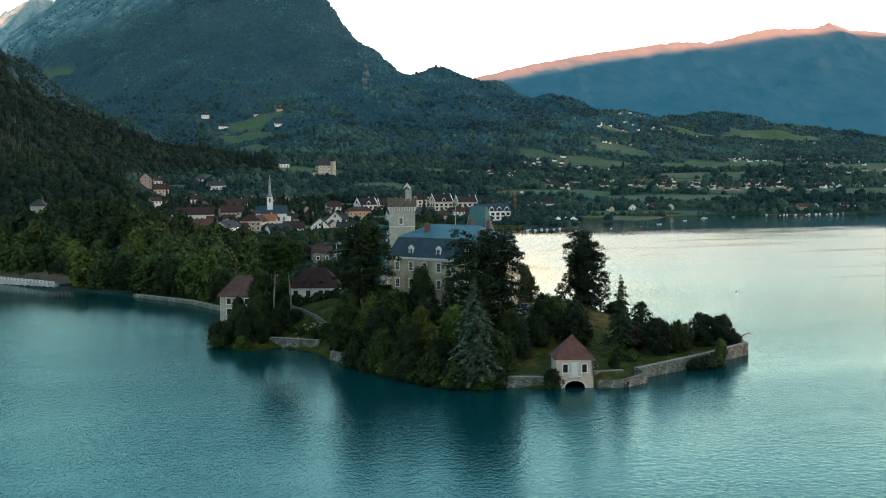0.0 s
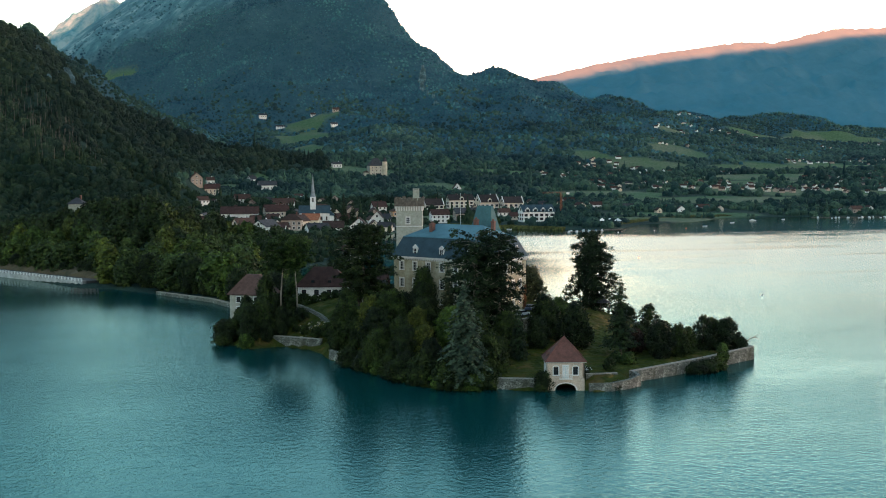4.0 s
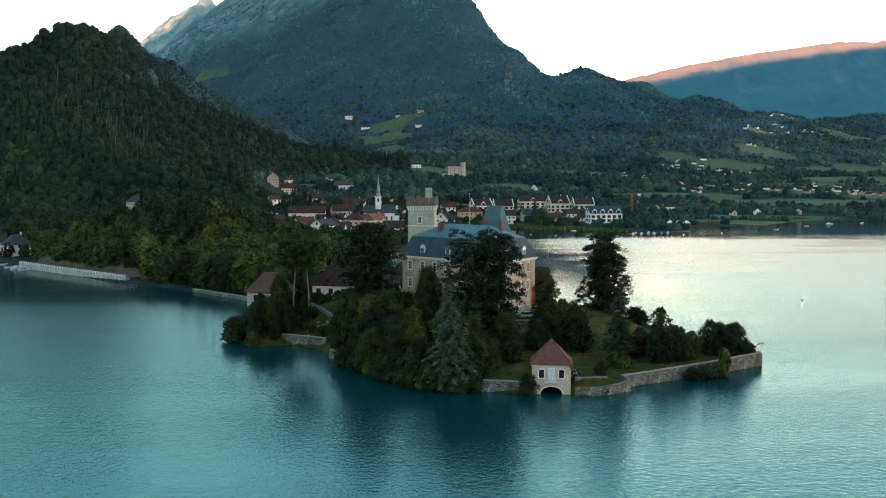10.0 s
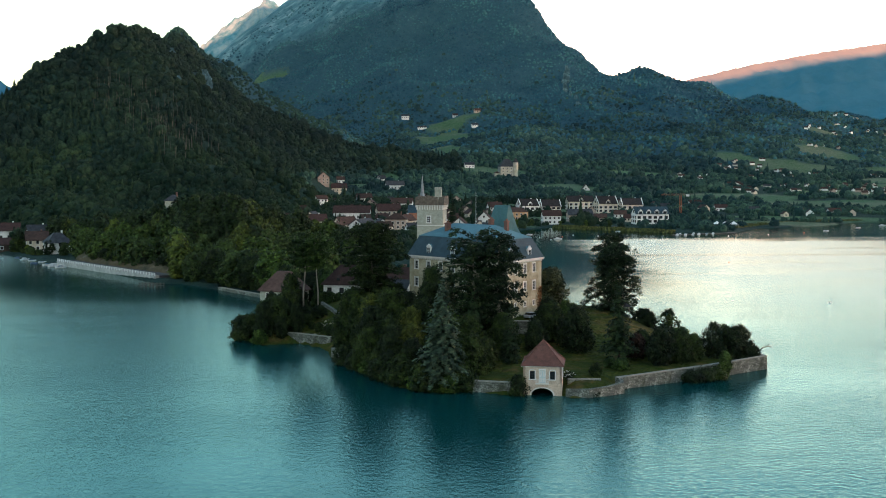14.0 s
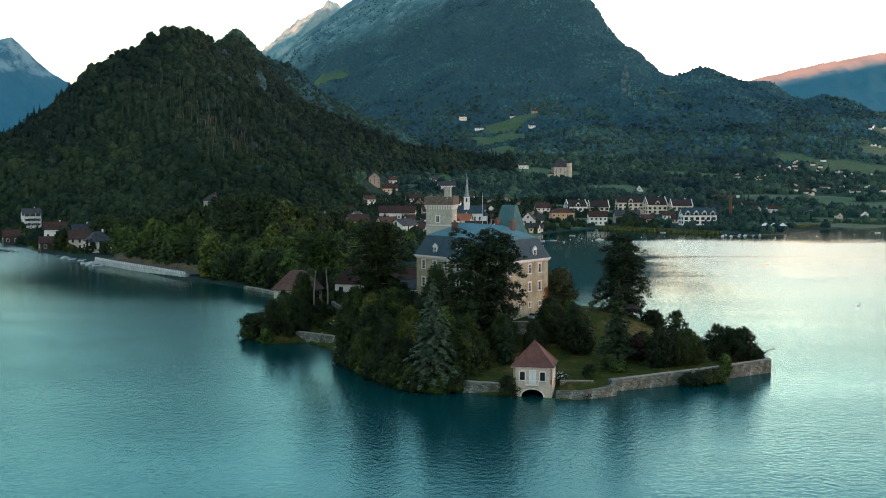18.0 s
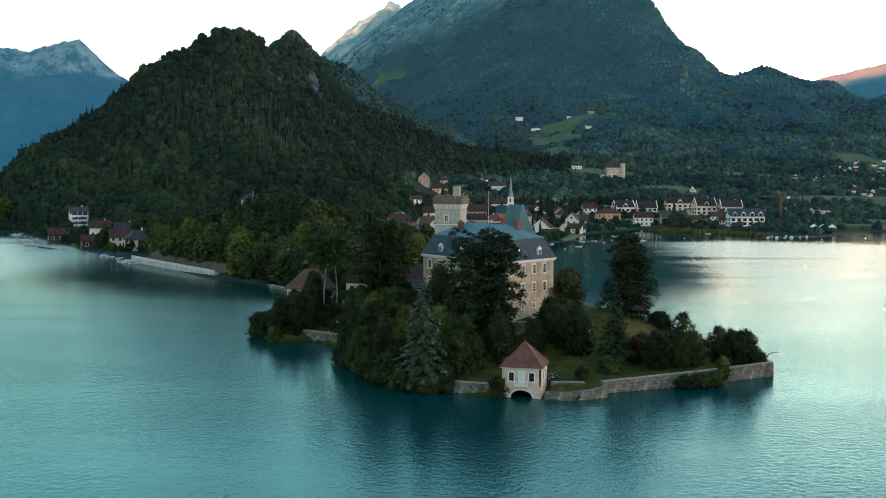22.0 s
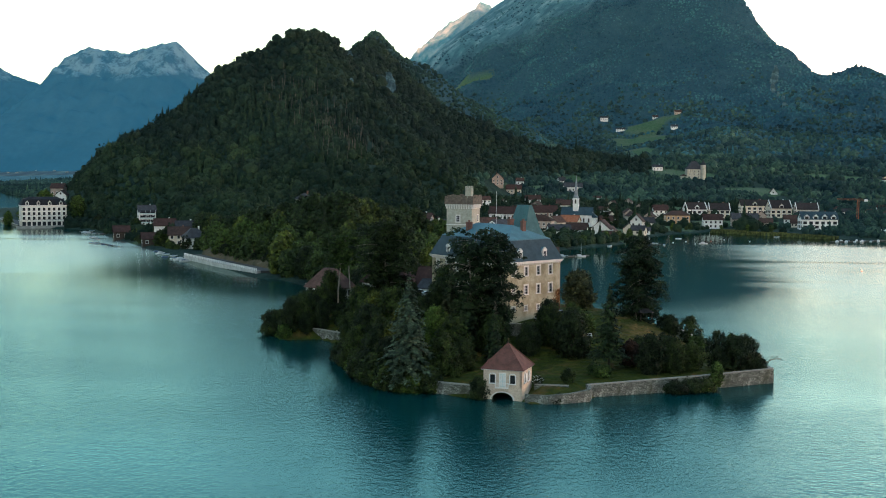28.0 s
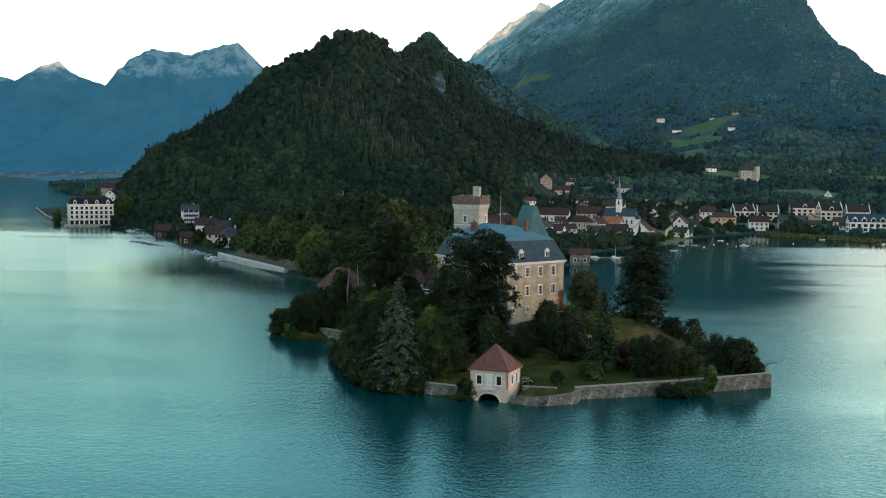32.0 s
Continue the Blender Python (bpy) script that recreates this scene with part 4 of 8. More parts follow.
def dormer(m):
    """A small white dormer standing on the cornice of a wall whose pose is m."""
    d = part("dormer", bx(-0.66, -0.05, EAVE + 0.02, 0.66, 2.3, EAVE + 2.2), TRIM, castle, "white stone dormer with a rounded pediment")
    d.matrix_basis = m
    bm = bmesh.new()
    arc = [(0.82, EAVE + 2.204), (0.62, EAVE + 2.45), (0.2, EAVE + 2.8), (0.0, EAVE + 3.0), (-0.2, EAVE + 2.8), (-0.62, EAVE + 2.45), (-0.82, EAVE + 2.204)]
    loft(bm, [[(x, -0.16, z) for x, z in arc], [(x, 0.24, z) for x, z in arc]])
    part("pediment", bm, TRIM, d)
    bm = bmesh.new()
    arc = [(x * 0.92, z - 0.06) for x, z in arc]
    loft(bm, [[(x, 0.245, z) for x, z in arc], [(x, 3.0, z) for x, z in arc]])
    part("dormer_roof", bm, SLATE_BLUE, d)
    part("pane", bx(-0.40, -0.10, EAVE + 0.5, 0.40, -0.055, EAVE + 2.0), GLASS, d)
    bm = bx(-0.03, -0.135, EAVE + 0.5, 0.03, -0.104, EAVE + 2.0)
    box(bm, -0.40, -0.13, EAVE + 1.25, 0.40, -0.106, EAVE + 1.31)
    part("sash", bm, WHITE, d)


for x in (6.9, 15.2, 23.6):
    dormer(mL @ pose(x, 0, 0))
for x in (4.3, 12.7):
    dormer(mR @ pose(x, 0, 0))


def chimney(x, y, z0, z1, a, b, turn, mat):
    bm = bx(-a, -b, z0, a, b, z1)
    box(bm, -a - 0.1, -b - 0.1, z1 - 0.35, a + 0.1, b + 0.1, z1 - 0.15)
    for k in (-0.5, 0.5):
        tube(bm, [(k * a, 0, z1 - 0.02), (k * a, 0, z1 + 0.45)], [0.16, 0.13], 6)
    c = part("chimney", bm, mat, castle)
    c.matrix_basis = pose(x, y, 0, 0, 0, turn)


chimney(-15.2, 64.0, 26.5, 29.6, 0.4, 0.7, -48, BRICK)
chimney(-4.9, 60.5, 27.5, 30.6, 0.7, 0.4, 53, BRICK)
chimney(-1.6, 56.0, 27.0, 30.4, 0.5, 0.4, 53, BRICK)
# pavilion roof over the stair tower at the back
bm = bmesh.new()
loft(bm, [[(-3.9, -3.9, 0), (3.9, -3.9, 0), (3.9, 3.9, 0), (-3.9, 3.9, 0)], [(-2.7, -2.7, 2.6), (2.7, -2.7, 2.6), (2.7, 2.7, 2.6), (-2.7, 2.7, 2.6)],
          [(-1.9, -0.5, 8.2), (1.9, -0.5, 8.2), (1.9, 0.5, 8.2), (-1.9, 0.5, 8.2)]])
o = part("pavilion_roof", bm, PATINA, castle, "tall steep green-grey pavilion roof")
o.matrix_basis = pose(-1.9, 63.8, 25.6, 0, 0, -37)
o = part("pavilion_wall", bx(-3.7, -3.7, FOOT, 3.7, 3.7, 25.6), LIMESTONE, castle)
o.matrix_basis = pose(-1.9, 63.8, 0, 0, 0, -37)
bm = bmesh.new()
tube(bm, [(0, 0, 28), (0, 0, 37)], [0.05, 0.03], 5)
o = part("flagpole", bm, WHITE, castle)
o.matrix_basis = pose(-8.5, 62, 0)

# ---------- the keep ----------
keep = empty("keep_tower", pose(-18.6, 79.0, 0, 0, 0, -11), "square pale stone keep with machicolations and low tiled roof", "tower")
kw = 3.3
bm = bx(-kw, -kw, 6.0, kw, kw, 33.2)
part("shaft", bm, KEEPSTONE, keep)
corbel = bmesh.new()
box(corbel, -0.16, -0.42, 0.55, 0.16, 0.1, 1.1)
box(corbel, -0.14, -0.18, 0.0, 0.14, 0.1, 0.546)
cm = bpy.data.meshes.new("corbel")
corbel.to_mesh(cm)
corbel.free()
cm.materials.append(TRIM)
for side in range(4):
    r = Matrix.Rotation(side * math.pi / 2, 4, "Z")
    for i in range(11):
        shared("corbel", cm, keep, r @ pose(-kw + 0.1 + i * (2 * kw - 0.2) / 10, -kw, 32.3))
q = kw + 0.44
for side in range(4):
    o = part("parapet", bx(-q, -q, 33.404, q - 0.454, -q + 0.45, 34.9), KEEPBAND, keep, "brown weathered parapet")
    o.matrix_basis = Matrix.Rotation(side * math.pi / 2, 4, "Z")
bm = bmesh.new()
loft(bm, [[(-q + 0.5, -q + 0.5, 33.5), (q - 0.5, -q + 0.5, 33.5), (q - 0.5, q - 0.5, 33.5), (-q + 0.5, q - 0.5, 33.5)], [(-0.5, -0.5, 35.6), (0.5, -0.5, 35.6), (0.5, 0.5, 35.6), (-0.5, 0.5, 35.6)]])
part("roof", bm, KEEPBAND, keep, "low brown tiled roof")
mrl = random.Random(4)
for side in range(4):
    r = Matrix.Rotation(side * math.pi / 2, 4, "Z")
    for i in range(6):
        x = -q + 0.05 + i * (2 * q - 1.0) / 5.4
        o = part("merlon", bx(0, -q + 0.004, 34.904, mrl.uniform(0.75, 1.0), -q + 0.44, 35.55 + mrl.uniform(-0.15, 0.25)), KEEPBAND, keep)
        o.matrix_basis = r @ pose(x, 0, 0)
bm = bx(0.9, -1.3, 34.8, 2.5, 0.3, 37.5)
for i in range(4):
    for j in (0, 1):
        box(bm, 0.88 + i * 0.44, -1.32 + j * 1.34, 37.5, 1.16 + i * 0.44, -1.02 + j * 1.34, 37.95)
part("watch_turret", bm, KEEPSTONE, keep)
K_WIN = window_kit(0.9, 1.6, TRIM, WHITE, flush=True)
for side, x, z in ((0, -0.3, 29.0), (3, 0.0, 29.2), (1, 1.5, 29.0)):
    r = Matrix.Rotation(side * math.pi / 2, 4, "Z")
    set_window(K_WIN, keep, r @ pose(x, -kw - 0.01, z))
bm = bmesh.new()
box(bm, -kw - 0.06, -kw - 0.06, 28.2, kw + 0.06, kw + 0.06, 28.4)
part("string_course", bm, TRIM, keep)

# ---------- the boathouse ----------
boat = empty("boathouse", pose(0.3, 0.3, 0, 0, 0, -10), "pink-washed boathouse with pyramid tile roof and water arch", "boathouse")
HW, FL, EV = 3.65, 2.35, 5.75
B_WIN = window_kit(0.95, 1.55, WHITE, IRON, arched=True)


def boat_wall(r, spots, door=None, name="wall"):
    m = r @ pose(-HW, -HW, 0)
    holes = [(x - 0.475, x + 0.475, FL + 0.75, FL + 2.3) for x in spots]
    if door:
        holes.append((door - 0.5, door + 0.5, FL + 0.05, FL + 2.45))
    w = part(name, pierced(2 * HW, FL, EV, 0.4, holes), PINKWASH, boat)
    w.matrix_basis = m
    for x in spots:
        set_window(B_WIN, boat, m @ pose(x, 0, FL + 0.75))
    return m


rot = [Matrix.Rotation(k * math.pi / 2, 4, "Z") for k in range(4)]
mF = boat_wall(rot[0], [1.75, 5.55], 3.65)
mRt = boat_wall(rot[1], [2.4, 4.9])
boat_wall(rot[2], [3.6])
mLf = boat_wall(rot[3], [2.4, 4.9])
d = part("door", bx(-0.48, 0.10, 0, 0.48, 0.16, 2.4), TEALPAINT, boat, "pale blue double door")
d.matrix_basis = mF @ pose(3.65, 0, FL + 0.05)
bm = bmesh.new()
for x in (-0.40, 0.08):
    for z0, z1 in ((0.15, 1.0), (1.15, 2.25)):
        box(bm, x, 0.075, z0, x + 0.32, 0.098, z1)
part("door_panel", bm, WHITE, d)
bm = bx(-0.66, -0.05, 0, -0.5, 0.06, 2.45)
box(bm, 0.5, -0.05, 0, 0.66, 0.06, 2.45)
box(bm, -0.70, -0.07, 2.452, 0.70, 0.06, 2.68)
part("door_frame", bm, WHITE, d)
# shutters folded against the right-hand wall
for x in (1.55, 3.25, 4.05, 5.75):
    s_ = part("shutter", bx(-0.28, -0.09, 0, 0.28, -0.05, 1.6), WHITE, boat)
    s_.matrix_basis = mRt @ pose(x, 0, FL + 0.72)
# balcony
bal = part("balcony", bx(-1.25, -0.85, -0.14, 1.25, 0.0, 0.0), TRIM, boat, "small stone balcony with white railing")
bal.matrix_basis = mF @ pose(3.65, 0, FL + 0.05)
bm = bmesh.new()
blm = bpy.data.meshes.new("baluster")
bb = bx(-0.018, -0.018, 0.0, 0.018, 0.018, 0.85)
bb.to_mesh(blm)
bb.free()
blm.materials.append(WHITE)
for i in range(15):
    shared("baluster", blm, bal, pose(-1.2 + i * 2.4 / 14, -0.80, 0))
for y in (-0.55, -0.28):
    for x in (-1.2, 1.2):
        shared("baluster", blm, bal, pose(x, y, 0))
box(bm, -1.25, -0.84, 0.852, 1.25, -0.77, 0.91)
box(bm, -1.25, -0.766, 0.852, -1.18, 0, 0.91)
box(bm, 1.18, -0.766, 0.852, 1.25, 0, 0.91)
part("railing", bm, WHITE, bal)
# stone base with the arch for boats
bm = bmesh.new()
n, half, spring, rise = 14, 2.05, 0.1, 1.35
arch = [(half * math.cos(math.pi * i / n), spring + rise * math.sin(math.pi * i / n)) for i in range(n + 1)]
outer = [(HW + 0.02, FL)] + [(HW * (1 - 2 * i / n), FL) for i in range(1, n)] + [(-HW - 0.02, FL)]
for y0, y1 in ((-HW - 0.06, -HW + 0.6),):
    fr = [[bm.verts.new((x, y, z)) for x, z in arch] for y in (y0, y1)]
    orr = [[bm.verts.new((x, y, z)) for x, z in outer] for y in (y0, y1)]
    for i in range(n):
        bm.faces.new((fr[0][i], fr[0][i + 1], orr[0][i + 1], orr[0][i]))
        bm.faces.new((fr[1][i + 1], fr[1][i], orr[1][i], orr[1][i + 1]))
        bm.faces.new((fr[0][i + 1], fr[0][i], fr[1][i], fr[1][i + 1]))
for sx in (-1, 1):
    a, b = sorted((sx * half, sx * (HW + 0.02)))
    box(bm, a, -HW - 0.06, -2.0, b, -HW + 0.6, spring)
    a, b = sorted((sx * (HW - 0.5), sx * (HW + 0.02)))
    box(bm, a, -HW + 0.6, -2.0, b, HW, FL)
    ii = 0 if sx > 0 else n
    v0 = [(sx * half, spring), (sx * (HW + 0.02), spring), (sx * (HW + 0.02), FL)]
    loft(bm, [[(x, -HW - 0.055, z) for x, z in v0], [(x, -HW + 0.595, z) for x, z in v0]])
part("arch_base", bm, PINKWASH, boat, "rendered stone base with a low water arch")
bm = bmesh.new()
for i in range(n):
    p = [arch[i], (arch[i][0] * 1.14, spring + (arch[i][1] - spring) * 1.16), (arch[i + 1][0] * 1.14, spring + (arch[i + 1][1] - spring) * 1.16), arch[i + 1]]
    k = 0.985
    loft(bm, [[(x, -HW - 0.11, z) for x, z in p], [(x, -HW - 0.062, z) for x, z in p]])
part("arch_ring", bm, TRIM, boat)
part("floor", bx(-HW + 0.4, -HW + 0.6, FL - 0.3, HW - 0.4, HW, FL), GREYWOOD, boat)
part("back_wall", bx(-HW, HW - 0.45, -2, HW, HW, FL), WALLSTONE, boat)
# pyramid roof with a slight kick at the eaves, laid in courses
RO, APEX = HW + 0.42, 10.1


def pyramid_courses(courses, ro, ez, apex):
    bm = bmesh.new()
    rings = []
    for i in range(courses + 1):
        u = i / courses
        r0, z0 = ro * (1 - u) + 0.02, ez + (apex - ez) * (u ** 1.06)
        for e, dz in ((0.0, 0.0), (0.0, 0.05)) if i < courses else ((0, 0.05),):
            rings.append([(-r0, -r0, z0 + dz), (r0, -r0, z0 + dz), (r0, r0, z0 + dz), (-r0, r0, z0 + dz)])
    loft(bm, rings)
    return bm


part("roof", pyramid_courses(26, RO, EV - 0.12, APEX), TILE_PALE, boat, "red-brown tile pyramid roof")
bm = bmesh.new()
for sx, sy in ((-1, -1), (1, -1), (1, 1), (-1, 1)):
    tube(bm, [(sx * RO, sy * RO, EV - 0.02), (0, 0, APEX + 0.05)], [0.10, 0.08], 5)
part("hip_ridge", bm, TILE_PALE, boat)
bm = bmesh.new()
tube(bm, [(0, 0, APEX - 0.1), (0, 0, APEX + 0.25), (0, 0, APEX + 0.9)], [0.12, 0.06, 0.02], 6)
part("finial", bm, IRON, boat)
part("eave_board", bx(-RO + 0.05, -RO + 0.05, EV - 0.2, RO - 0.05, RO - 0.05, EV - 0.125), WHITE, boat)
bm = bmesh.new()
loft(bm, [[(-0.55, -0.3, 0), (0.55, -0.3, 0), (0, -0.3, 0.6)], [(-0.55, 1.6, 0.55), (0.55, 1.6, 0.55), (0, 1.6, 0.75)]])
o = part("roof_dormer", bm, TILE_PALE, boat)
o.matrix_basis = rot[3] @ pose(0.8, -RO + 0.7, EV + 0.7)
# ---------- quay walls ----------
def quay(name, pts, top, label, thick=0.7, foot=-2.0, coping=True):
    """A retaining wall through ground points, its water face to the right of the way."""
    q = empty(name, pose(pts[0][0], pts[0][1], 0), label, "wall", kind="structure")
    for i, (a, b) in enumerate(zip(pts, pts[1:])):
        ln = math.dist(a, b)
        m = pose(-pts[0][0], -pts[0][1], 0) @ along(a, b)
        za, zb = top[i], top[i + 1]
        bm = bmesh.new()
        k = max(2, int(ln / 1.5))
        rng = random.Random(i * 7 + k)
        rings = []
        for j in range(k + 1):
            x = ln * j / k
            z = za + (zb - za) * j / k
            w = rng.uniform(-0.04, 0.04)
            rings.append([(x, w - 0.15, foot), (x, w, z), (x, thick, z), (x, thick, foot)])
        loft(bm, rings)
        o = part("wall_run", bm, WALLSTONE, q)
        o.matrix_basis = m
        if coping:
            bm = bmesh.new()
            n = max(1, int(ln / 1.3))
            for j in range(n):
                x0, x1 = ln * j / n + 0.015, ln * (j + 1) / n - 0.015
                z0, z1 = za + (zb - za) * j / n, za + (zb - za) * (j + 1) / n
                e = rng.uniform(-0.03, 0.03)
                loft(bm, [[(x0, -0.08 + e, z0 + 0.004), (x0, thick + 0.06, z0 + 0.004), (x0, thick + 0.06, z0 + 0.17), (x0, -0.08 + e, z0 + 0.17)],
                          [(x1, -0.08 + e, z1 + 0.004), (x1, thick + 0.06, z1 + 0.004), (x1, thick + 0.06, z1 + 0.17), (x1, -0.08 + e, z1 + 0.17)]])
            o = part("coping", bm, COPING, q)
            o.matrix_basis = m
    return q


quay("quay_wall_long", [(15.0, 2.2), (21, 5.4), (27, 8.6), (36, 13.8), (44, 19.3), (51.4, 24.3)], [2.25, 2.35, 2.5, 2.6, 2.7, 2.8], "weathered rubble quay wall with pale coping round the garden tip")
quay("quay_wall_tip", [(51.4, 24.3), (46.2, 44), (40, 60), (35, 80), (33, 97)], [2.8, 2.9, 3.2, 3.4, 3.2], "rubble wall along the far side of the garden")
quay("quay_wall_step", [(3.9, -4.9), (8.2, -5.8), (12.4, -3.8), (15.6, -1.6), (15.9, 2.2)], [1.5, 1.6, 1.8, 2.2, 2.3], "low rubble landing wall beside the boathouse", coping=False)
quay("quay_wall_short", [(-14.5, 1.2), (-3.3, -2.4)], [2.1, 2.1], "short rubble quay wall beside the boathouse")

# ---------- island trees ----------
P_TWIN_A = old_pine(101, NEEDLE, 22.8, 7.0, [(0.1, 0.42), (0.3, 0.62), (0.5, 0.76), (0.7, 1.0), (0.85, 1.0), (0.94, 0.72), (1.0, 0.4)], 0.12, 74, 8, 38, 0.17, stems=2, rise=0.4, droop=0.5)
P_TWIN_B = old_pine(102, NEEDLE, 22.4, 6.2, [(0.05, 0.55), (0.4, 0.82), (0.62, 0.8), (0.8, 1.0), (0.92, 0.8), (1.0, 0.4)], 0.08, 66, 8, 40, 0.17, rise=0.4, droop=0.55)
P_BIG = old_pine(103, LEAF_DARK, 24.6, 8.2, [(0.2, 0.5), (0.4, 0.8), (0.6, 1.0), (0.8, 0.95), (0.92, 0.7), (1.0, 0.4)], 0.30, 76, 9, 46, 0.18, rise=0.25, droop=0.25)
P_TALL = old_pine(104, LEAF, 21.0, 6.4, [(0.5, 0.55), (0.7, 0.95), (0.85, 1.0), (0.95, 0.75), (1.0, 0.45)], 0.58, 44, 8, 46, 0.18, rise=0.4, droop=0.25, lean=0.05, girth=0.68)
P_RIGHT = old_pine(105, NEEDLE, 19.4, 7.2, [(0.0, 0.9), (0.3, 1.0), (0.5, 0.86), (0.66, 0.78), (0.82, 0.86), (0.93, 0.62), (1.0, 0.3)], 0.03, 104, 8, 48, 0.17, stems=2, rise=0.25, droop=0.5)
S_BLUE = spruce(111, NEEDLE_BLUE, 19.2, 6.2, 34, 0.26, droop=0.36)
S_DARK = spruce(112, NEEDLE, 14.0, 3.6, 26, 0.25)
S_SLIM = spruce(113, NEEDLE, 11.0, 2.6, 22, 0.22)
S_RUST = spruce(114, LEAF_BROWN, 15.0, 3.4, 26, 0.25, ragged=0.4)
B_MID = broadleaf(121, LEAF, 11.0, 4.8, 8200, size=0.18, low=0.0)
B_MID2 = broadleaf(122, LEAF_DARK, 11.0, 5.0, 8200, size=0.18, low=0.0)
B_FULL = broadleaf(126, LEAF_DARK, 9.0, 4.6, 9000, size=0.16, low=-0.14)
B_FULL2 = broadleaf(127, LEAF_DARK, 8.5, 3.9, 8000, size=0.16, low=-0.14)
B_TIP = broadleaf(128, LEAF_DARK, 9.0, 4.4, 7000, size=0.17, low=-0.1, ragged=1.34)
B_OLIVE = broadleaf(129, LEAF_OLIVE, 10.5, 4.4, 8200, size=0.18, low=-0.05)
S_SPIRE = spruce(116, NEEDLE, 17.4, 4.3, 30, 0.22, bare=0.17, droop=0.22, ragged=0.5)
B_YEL = broadleaf(123, LEAF_YELLOW, 12.0, 4.6, 8200, size=0.18, low=0.03)
B_BUSH = broadleaf(124, LEAF_DARK, 4.8, 3.1, 2600, size=0.2, low=-0.1)
B_BUSH2 = broadleaf(125, LEAF, 3.2, 2.2, 1700, size=0.18, low=-0.1)

ISLAND = [
    ("cedar_tree", P_TWIN_A, -10.4, 34.0, 1.06, 0.3, 1.14), ("cedar_tree", P_TWIN_B, -5.4, 32.8, 1.06, 2.1, 1.05),
    ("cedar_tree", P_BIG, -33.5, 53.5, 1.0, 0.9, 1.0), ("pine_tree", P_TALL, -51.8, 82.5, 1.0, 0.2, 1.0), ("pine_tree", P_TALL, -47.8, 79.0, 0.93, 2.6, 0.9),
    ("cedar_tree", P_RIGHT, 25.3, 62.0, 1.0, 1.2, 1.0), ("spruce_tree", S_BLUE, -19.0, 3.4, 1.03, 0.0, 1.12), ("spruce_tree", S_SPIRE, 18.8, 20.6, 1.0, 0.4, 1.0),
    ("spruce_tree", S_SLIM, -4.3, 19.0, 1.0, 0.8, 1.0), ("larch_tree", S_RUST, -15.8, 39.0, 1.0, 0.2, 1.0),
]
NAMES = {"cedar_tree": "dark old cedar with flat ragged pads", "pine_tree": "tall pine with a bare pale trunk and high crown", "spruce_tree": "conical spruce with drooping tiers",
         "larch_tree": "thin rusty conifer among darker trees", "broadleaf_tree": "rounded leafy tree near the shore", "shrub": "dense green shrub"}
for nm, kit, x, y, sc, tn, wd in ISLAND:
    plant(nm, kit, x, y, NAMES[nm], nm.split("_")[0] + " tree", "island trees", sc, tn, wd)
for i, (kit, x, y, sc, wd) in enumerate([
        (B_MID, -61, 72, 0.62, 1.05), (B_MID2, -57, 69, 0.85, 1.0), (B_OLIVE, -33.4, 41, 1.0, 1.0), (B_MID2, -38, 46, 1.0, 0.9), (B_MID2, -28.5, 19, 0.8, 1.0), (B_MID2, -33.5, 24, 0.7, 1.0),
        (B_OLIVE, -24.5, 28, 0.85, 0.9), (B_MID2, -10, 13, 0.5, 0.9), (B_MID2, 5.9, 36, 0.8, 1.0), (B_MID, 10.5, 41, 0.6, 1.0), (B_MID2, -22, 34, 0.9, 1.0),
        (B_TIP, 44, 30, 0.72, 0.9), (B_TIP, 46.8, 27.5, 0.66, 0.95), (B_MID2, -33, 34, 0.95, 1.0), (B_MID2, -24.5, 11, 0.6, 1.0), (B_MID2, -52.5, 68, 0.6, 0.9), (B_MID2, -57, 74, 0.7, 0.9), (B_MID2, -55.3, 88.5, 0.95, 0.8), (B_MID2, -31, 48, 0.65, 1.0), (B_MID2, -27.5, 54, 0.7, 0.9), (B_MID2, -19.5, 52, 0.95, 0.85)]):
    plant("broadleaf_tree", kit, x, y, NAMES["broadleaf_tree"], "tree", "island trees", sc * (1.1, 0.95, 1.04)[i % 3], i * 1.3, wd * (0.8, 0.98, 0.88)[i % 3])
# ---------- houses ----------
PLASTER = material("white_plaster", (0.70, 0.70, 0.67), (0.84, 0.84, 0.81), 0.25, 0.9, 0.1, 3, spread=0.12)
CREAM = material("cream_plaster", (0.56, 0.49, 0.38), (0.70, 0.62, 0.50), 0.25, 0.9, 0.1, 3, spread=0.1)
OCHRE = material("ochre_plaster", (0.50, 0.30, 0.16), (0.60, 0.39, 0.23), 0.25, 0.9, 0.1, 3)
ROSE = material("rose_plaster", (0.34, 0.27, 0.225), (0.44, 0.36, 0.30), 0.25, 0.9, 0.1, 3)
TILE_ORANGE = material("orange_tile", (0.26, 0.085, 0.04), (0.36, 0.14, 0.07), 0.6, 0.85, 0.5, 5)
SLATE_GREY = material("grey_slate", (0.032, 0.036, 0.042), (0.06, 0.064, 0.072), 0.5, 0.8, 0.3, 6, spread=0.2, spec=0.15)
TILE_DARK = material("dark_brown_tile", (0.028, 0.024, 0.024), (0.055, 0.046, 0.044), 0.6, 0.85, 0.5, 5, spread=0.15, spec=0.15)
TIMBER = material("dark_timber", (0.035, 0.024, 0.018), (0.07, 0.05, 0.036), 1.2, 0.85, 0.4, 10)
ASPHALT = material("asphalt", (0.04, 0.042, 0.045), (0.06, 0.062, 0.065), 0.3, 0.9, 0.2, 8)
